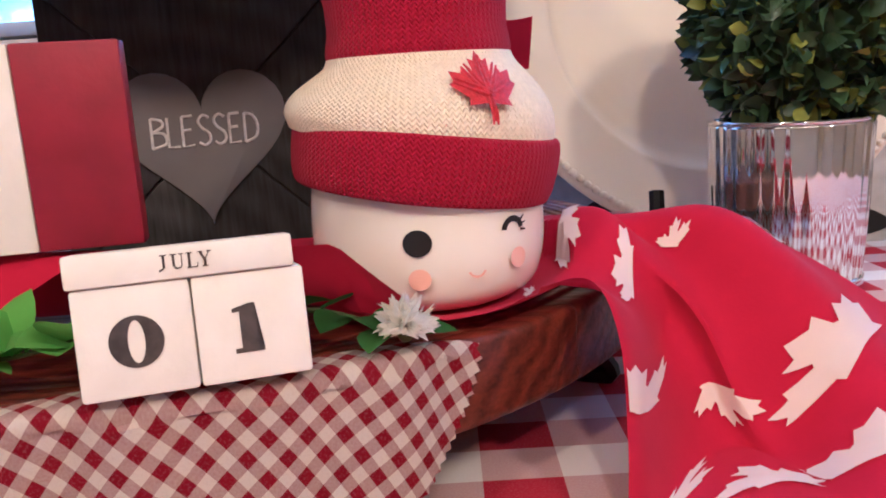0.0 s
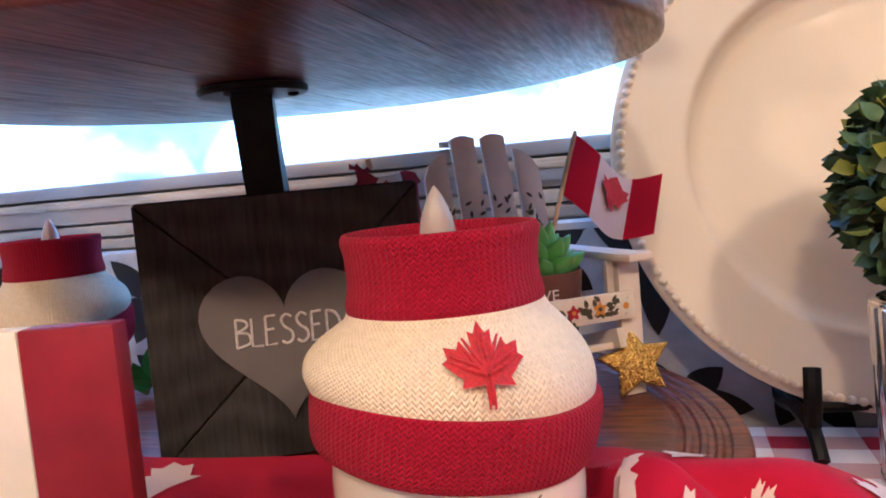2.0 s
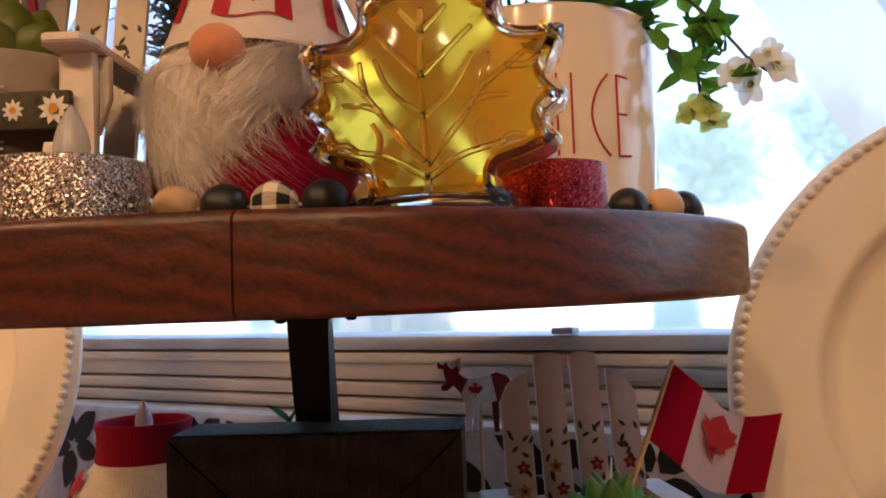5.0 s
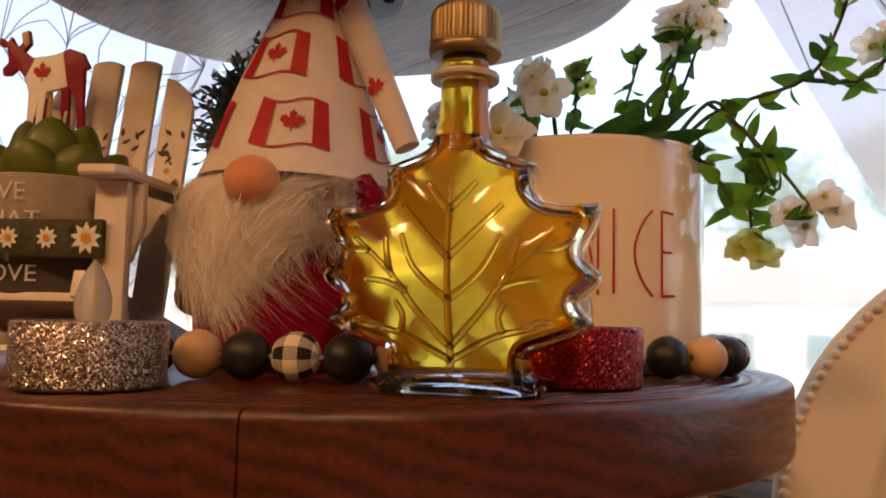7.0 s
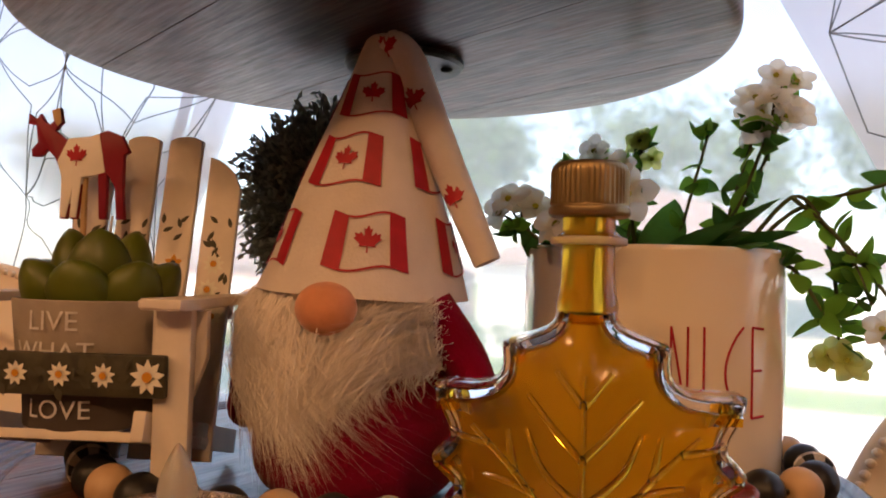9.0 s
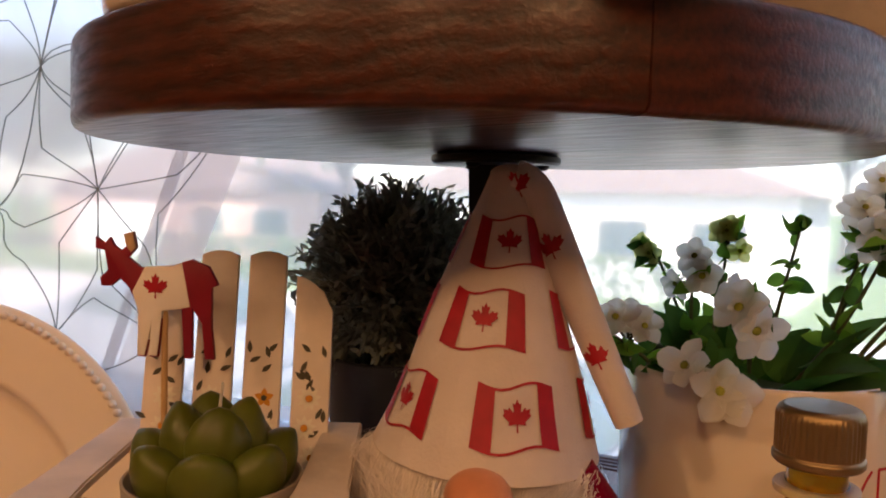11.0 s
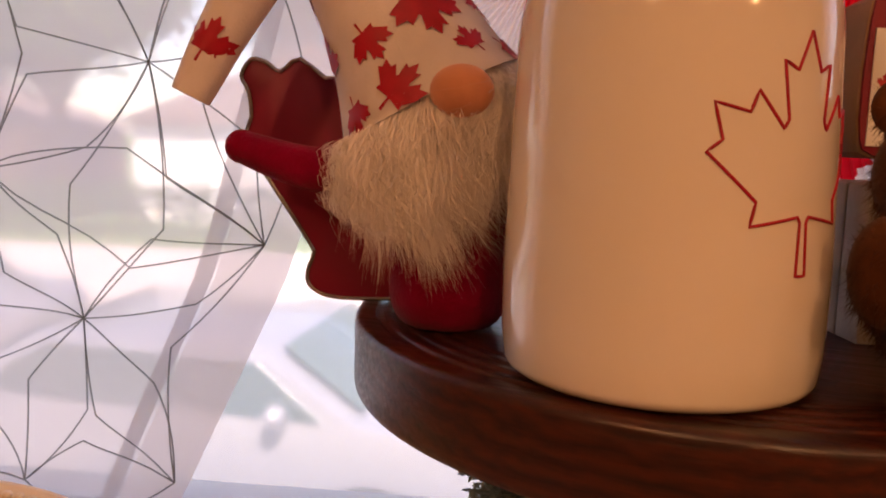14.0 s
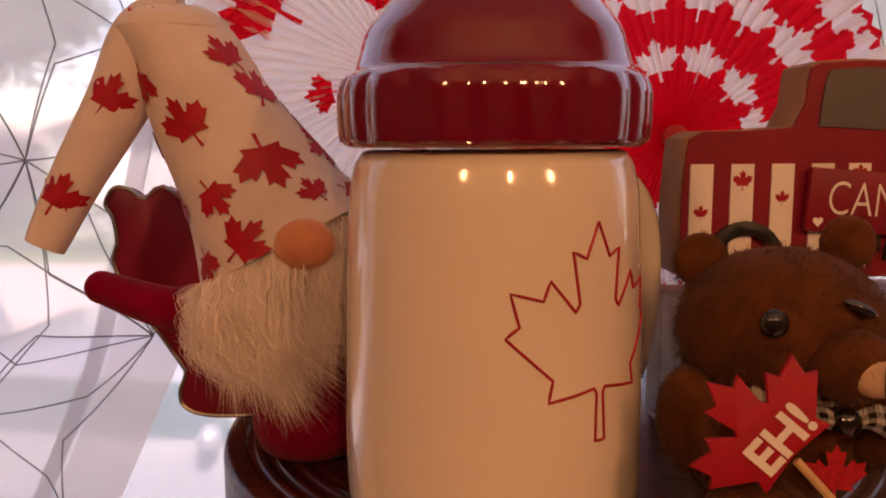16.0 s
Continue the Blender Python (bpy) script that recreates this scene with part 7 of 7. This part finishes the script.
lo = [(x * 0.94, y * 1.0) for x, y in maple(0.0352)]
pts = []
for a, b in zip(lo, lo[1:] + lo[:1]):
    pts += [(a[0] + (b[0] - a[0]) * t / 4, a[1] + (b[1] - a[1]) * t / 4) for t in range(4)]
pts.append(pts[0])
part("leaf_outline", tube([fn(x, y, 0.0001) for x, y in pts], 0.00042, 6), M["redprint"], CJ, "thin red maple leaf outline")

# ---- gnome with a leaning leaf-print hat ----
leaves = []
for a0, t0, s, turn in ((-14, 0.56, 0.0118, 15), (30, 0.37, 0.0138, 178), (-18, 0.29, 0.0088, 200), (62, 0.66, 0.0118, -30), (55, 0.84, 0.0100, 20), (46, 0.14, 0.0075, 10), (-13, 0.07, 0.0108, -65), (-46, 0.07, 0.0080, 190), (-68, 0.27, 0.0098, -25), (-85, 0.50, 0.0105, 25), (-45, 0.78, 0.0090, 160),
                        (95, 0.35, 0.0125, 100), (75, 0.08, 0.0100, 220), (120, 0.5, 0.013, 30), (130, 0.15, 0.012, 90), (165, 0.35, 0.013, 200), (180, 0.7, 0.012, 10), (205, 0.12, 0.012, 150), (230, 0.45, 0.013, 300), (255, 0.15, 0.011, 60)):
    c, s_ = math.cos(radians(turn)), math.sin(radians(turn))
    leaves.append((a0, t0, [(x * c - y * s_, x * s_ + y * c) for x, y in maple(s)]))
gnome(pose(-0.2235, 0.3165, Z3 + 0.0003, 0, 0, 0), (-0.038, 0.002, 0.074), leaves, (82, 0.018, 0.008, 13000, 0.012),
      [([(-0.016, -0.006, 0.052), (-0.048, -0.004, 0.053), (-0.075, 0.0, 0.060)], 0.010, 0.0058), ([(0.020, -0.002, 0.058), (0.034, 0.004, 0.045), (0.036, 0.008, 0.03)], 0.009, 0.0065)],
      ([(-0.041, 0.002, 0.1490), (-0.053, 0.0, 0.1465), (-0.063, -0.004, 0.126), (-0.0775, -0.008, 0.100), (-0.0885, -0.012, 0.0765)], 0.0150, 0.0068, maple(0.0105)), "felt gnome with leaning leaf-print hat and white beard", 0.0215, (0.0765, 0.0300, 0.16), -0.007, 0.0195)

# ---- red leaf-shaped tin ----
half_tin = [(0.0, 0.0), (0.022, -0.001), (0.034, 0.000), (0.0405, 0.004), (0.041, 0.010), (0.039, 0.016), (0.0415, 0.022), (0.066, 0.058), (0.0655, 0.070), (0.067, 0.080), (0.070, 0.086), (0.066, 0.0925), (0.060, 0.0915), (0.054, 0.088), (0.046, 0.093), (0.030, 0.086), (0.012, 0.12), (0.0, 0.125)]
ho = soften(half_tin, 3)
tin_o = [(x * 0.55, z * 0.85) for x, z in ho] + [(-x, z) for x, z in reversed(ho[1:-1])]
tin = thing("leaf_tin", pose(-0.2425, 0.3535, Z3 + 0.0016, -4, 0, 0), "red enamel leaf-shaped tin standing behind the gnome", "tin")
part("body", slab(tin_o, 0.010, 0.0012), M["redtin"], tin)
part("rim", tube([(x, -0.0052, z) for x, z in tin_o] + [(tin_o[0][0], -0.0052, tin_o[0][1])], 0.0009, 6), M["tinrim"], tin, "bare metal rim")

# ---- toy truck on a grey riser ----
riser = thing("riser", pose(-0.036, 0.3435, Z3 + 0.0003, 0, 0, 8), "grey washed wooden riser under the truck", "wooden riser")
for i in range(3):
    part("board", put(box(0.108, 0.0142, 0.0535, 0.001, 2, True), pose(0, -0.0145 + 0.0147 * i, 0)), M["potgrey"], riser)
TK = thing("toy_truck", pose(-0.036, 0.3345, Z3 + 0.0542, 0, 0, 8), "red wooden pickup truck cutout with flag stripes", "toy truck")
tro = [(-0.056, 0.010), (-0.058, 0.020), (-0.057, 0.052), (-0.051, 0.061), (-0.0175, 0.0625), (-0.0125, 0.080), (-0.008, 0.0852), (0.020, 0.0858), (0.026, 0.081), (0.032, 0.060), (0.048, 0.056), (0.057, 0.050), (0.058, 0.012), (0.054, 0.008), (-0.052, 0.008)]
part("cutout", slab(soften(tro, 2), 0.018, 0.0004), M["mdf"], TK, "raw brown board edge")
part("red_face", put(slab(soften([(x * 0.985, 0.0475 + (z - 0.0475) * 0.98) for x, z in tro], 2), 0.0012), pose(0, -0.0096, 0)), M["redpaint"], TK, "red painted face")
for k, x in enumerate((-0.0505, -0.0355, -0.0205, -0.0055, 0.0085)):
    part("stripe", put(slab([(x - 0.0042, 0.012), (x + 0.0042, 0.012), (x + 0.0042, 0.0495), (x - 0.0042, 0.0495)], 0.0006), pose(0, -0.0105, 0)), M["whitepaint"], TK, "cream painted stripe")
    part("leaf_print", put(upright(flat(maple(0.0046 if k == 1 else 0.0034))), pose(x, -0.0109, (0.032, 0.043, 0.037, 0.040, 0.046)[k])), M["redprint"], TK, smooth=False)
part("window", put(slab(soften([(-0.0165, 0.064), (-0.0145, 0.081), (-0.010, 0.0838), (0.008, 0.0842), (0.0115, 0.080), (0.0135, 0.064), (0.0, 0.0632)], 2), 0.0008), pose(0.0085, -0.0105, -0.0015)), M["greyglass"], TK, "grey printed cab window")
for x in (-0.034, 0.034):
    part("fender", put(slab(arc_band(0.0098, 0.0150, 0.0, math.pi), 0.002, 0.0003), pose(x, -0.0113, 0.0145)), M["black"], TK, "black wheel arch")
    w = part("wheel", put(slab(disc(0.0094), 0.003, 0.0004), pose(x, -0.0112, 0.0145 - 0.005)), M["mdf"], TK, "bare wooden wheel")
    part("tyre_line", put(slab(arc_band(0.0060, 0.0066, 0.0, math.pi), 0.0006), pose(x, -0.0129, 0.0112)), M["black"], w)
pq = part("plaque", put(box(0.060, 0.003, 0.0225, 0.0008), pose(0.0175, -0.0128, 0.0350, 0, 4, 0)), M["redpaint"], TK, "small red plaque lettered CANADA")
part("lettering", put(upright(letters("CANADA", 0.0122, 0.0, 0.74, -0.0002)), pose(0.0215, -0.0146, 0.0360, 0, 4, 0)), M["whitepaint"], pq, "cream word CANADA", smooth=False)
part("heart", put(upright(flat([(x * 0.055, y * 0.055) for x, y in heart])), pose(-0.0088, -0.0146, 0.0292)), M["whitepaint"], pq, smooth=False)
for k in range(9):
    part("grille_bar", put(box(0.0012, 0.0012, 0.0075, 0.0002), pose(-0.004 + 0.0026 * k, -0.0116, 0.0215)), M["whitepaint"] if k % 2 else M["black"], TK)

# ---- plush bear, one mesh ----
BZ = Z3 + 0.0006
bear = Soup()


def fur_blob(c, r, n, seed, L=0.0021):
    """A plush ball with a nap of short hairs."""
    rn_ = random.Random(seed)
    b = blob(*r, 24, 16, Matrix.Translation(c))
    bear.add(b, Matrix.Identity(4), 0)
    b.free()
    for i in range(n):
        d = Vector((rn_.gauss(0, 1), rn_.gauss(0, 1), rn_.gauss(0, 1))).normalized()
        if d.y > 0.55:
            continue
        p = Vector(c) + Vector((d.x * r[0], d.y * r[1], d.z * r[2]))
        q = d + Vector((rn_.gauss(0, 0.55), rn_.gauss(0, 0.55), rn_.gauss(-0.5, 0.5)))
        l = L * rn_.uniform(0.6, 1.1)
        bear.strand([p, p + q * l * 0.5, p + q * l], 0.00013, 0)


C = Vector((-0.0775, 0.2685, BZ - 0.0025))
fur_blob(C + Vector((0.0, 0.0, 0.0315)), (0.0265, 0.0235, 0.0290), 6500, 1)
fur_blob(C + Vector((0.002, -0.004, 0.0600)), (0.0300, 0.0245, 0.0235), 7500, 2)
fur_blob(C + Vector((0.012, -0.0255, 0.0545)), (0.0125, 0.0110, 0.0100), 900, 3, 0.0018)
for s, z in ((-1, 0.0785), (1, 0.0835)):
    fur_blob(C + Vector((0.0215 * s + 0.002, 0.004, z)), (0.0082, 0.005, 0.0082), 500, 4 + s, 0.002)
fur_blob(C + Vector((-0.0150, -0.0385, 0.0160)), (0.0142, 0.0150, 0.0134), 4200, 8)
fur_blob(C + Vector((0.0450, -0.0310, 0.0182)), (0.0165, 0.0165, 0.0155), 3600, 9)
fur_blob(C + Vector((-0.0255, -0.0100, 0.0350)), (0.0090, 0.0120, 0.0150), 900, 10)
fur_blob(C + Vector((0.0265, -0.0100, 0.0350)), (0.0090, 0.0120, 0.0150), 700, 11)


def bear_add(bm, i):
    bear.add(bm, Matrix.Identity(4), i)
    bm.free()


bear_add(blob(0.0040, 0.0026, 0.0040, 16, 10, Matrix.Translation(C + Vector((-0.0085, -0.0262, 0.0660)))), 1)
bear_add(blob(0.0050, 0.0012, 0.0016, 12, 8, Matrix.Translation(C + Vector((0.0135, -0.0262, 0.0700))) @ Matrix.Rotation(0.45, 4, "Y")), 1)
bear_add(blob(0.0066, 0.0035, 0.0050, 16, 10, Matrix.Translation(C + Vector((0.0150, -0.0345, 0.0535)))), 2)
bear_add(tube([C + Vector((0.0150, -0.0383, 0.0580)), C + Vector((0.0152, -0.0384, 0.0500))], 0.0004, 6), 1)
bp = upright(flat(maple(0.0105), 2))
bear_add(put(bp, Matrix.Translation(C + Vector((0.010, -0.0255, 0.0225)))), 3)
bb = bear.bm()
knot = blob(0.0042, 0.0034, 0.0040, 12, 8)
for s in (-1, 1):
    ribbon = sheet(lambda u, v: C + Vector((0.010 + s * (0.003 + 0.021 * u), -0.0285 + 0.006 * u * u - 0.0025 * math.sin(math.pi * v), 0.0405 + (v - 0.5) * (0.005 + 0.010 * u) + 0.001 * math.sin(9 * u))), 12, 8, 0.024, 0.013, 0.0006)
    bb = join(bb, slot(ribbon, 4))
collar = sheet(lambda u, v: C + Vector((0.002 + 0.0255 * math.sin(6.283 * u), -0.002 - 0.0245 * math.cos(6.283 * u), 0.0395 + 0.004 * v + 0.004 * math.cos(6.283 * u))), 40, 4, 0.15, 0.006, 0.0008)
bb = join(bb, slot(collar, 4), slot(put(knot, Matrix.Translation(C + Vector((0.010, -0.0295, 0.0405)))), 1))
bo = link("plush_bear", bb, [M["brownfur"], M["eye"], M["tan"], M["embroidery"], M["blackcheck"]])
tagged(bo, "brown plush bear with black checked bow and felt leaf", "plush bear")

# ---- leaf sign on a pick ----
eh = thing("leaf_sign", pose(-0.0918, 0.2225, Z3 + 0.0395, -6, 0, -4), "red wooden maple leaf sign lettered EH! on a pick", "leaf sign")
tilt = Matrix.Rotation(radians(-50), 4, "Y")
lw = [(x * 1.06, z) for x, z in maple(0.0222, False)]
part("leaf", put(slab([(x, z) for x, z in lw], 0.0022, 0.0003), tilt), M["redprint"], eh, "red painted leaf")
part("lettering", put(upright(letters("EH!", 0.0084, 0.0, 1.0, 0.0004)), Matrix.Rotation(radians(-50), 4, "Y") @ pose(0.001, -0.0014, 0.0005)), M["whitepaint"], eh, "cream word EH!", smooth=False)
part("pick", tube([(0.004, -0.0016, -0.004), (0.033, -0.004, -0.0360)], 0.0011, 8), M["pick"], eh, "bamboo pick")


# ---- pleated paper fans ----
def fan(at, R, red_first, prints, label, yaw):
    f = thing("paper_fan", pose(*at, 0, 0, yaw), label, "paper fan", "pleated paper fans")
    n = 72

    def surf(a, r, h=0.0):
        k = (a / (2 * math.pi) * n) % 1
        dep = (abs(k - 0.5) * 2 - 0.5) * (0.0014 + 0.060 * r) * 0.9
        return Vector((r * math.cos(a), dep - h, r * math.sin(a)))

    if red_first:
        # leaves left white in the red paper
        na, nr = n * 12, 104
        bm = bmesh.new()
        ring = [[bm.verts.new(surf(2 * math.pi * i / na, 0.004 + (R - 0.004) * j / nr)) for i in range(na)] for j in range(nr + 1)]
        aa = (np.arange(na) + 0.5) / na * 2 * math.pi
        rr = 0.004 + (R - 0.004) * (np.arange(nr) + 0.5) / nr
        white = np.zeros((nr, na), bool)
        for r0, cnt, s, off in prints:
            o = maple(s)
            for i in range(cnt):
                da = aa - (2 * math.pi * i / cnt + off)
                px, py = np.outer(rr, np.sin(da)), np.outer(rr, np.cos(da)) - r0
                hit = np.zeros_like(white)
                for (x0, y0), (x1, y1) in zip(o, o[1:] + o[:1]):
                    if y0 != y1:
                        hit ^= ((y0 > py) != (y1 > py)) & (px < (x1 - x0) * (py - y0) / (y1 - y0) + x0)
                white |= hit
        for j in range(nr):
            for i in range(na):
                face = bm.faces.new((ring[j][i], ring[j][(i + 1) % na], ring[j + 1][(i + 1) % na], ring[j + 1][i]))
                face.material_index = int(white[j, i])
        part("pleats", bm, [M["paperred"], M["paperwhite"]], f, "red pleats with white leaves", smooth=False)
        prints = []
    else:
        part("pleats", sheet(lambda u, v: surf(2 * math.pi * u, 0.004 + (R - 0.004) * v), n * 2, 6, 1, 1), M["paperwhite"], f, smooth=False)
    for r0, cnt, s, off in prints:
        for i in range(cnt):
            a0 = 2 * math.pi * i / cnt + off
            o = maple(s)
            b = flat(o, 9)
            bend(b, lambda x, y, z: surf(math.atan2(y + r0, x) - math.pi / 2 + a0, min(R - 0.0005, math.hypot(x, y + r0)), 0.0007))
            part("leaf_print", b, M["paperred"], f, smooth=False)
    part("hub", put(slab(disc(0.006, 20), 0.002, 0.0004), pose(0, -0.004, 0)), M["redprint"], f)
    part("stick", tube([(0, 0.006, 0), (0, 0.006, Z3 - at[2] + 0.0005)], 0.0018, 8), M["pick"], f)
    return f


fan((-0.196, 0.404, 0.573), 0.098, False, [(0.068, 6, 0.029, 0.55), (0.034, 4, 0.011, 0.2)], "white pleated paper fan with red maple leaves", 4)
fan((-0.070, 0.412, 0.5455), 0.100, True, [(0.034, 11, 0.0125, 0.1), (0.062, 17, 0.0150, 0.3), (0.088, 22, 0.0165, 0.1)], "red pleated paper fan with white maple leaves", -3)
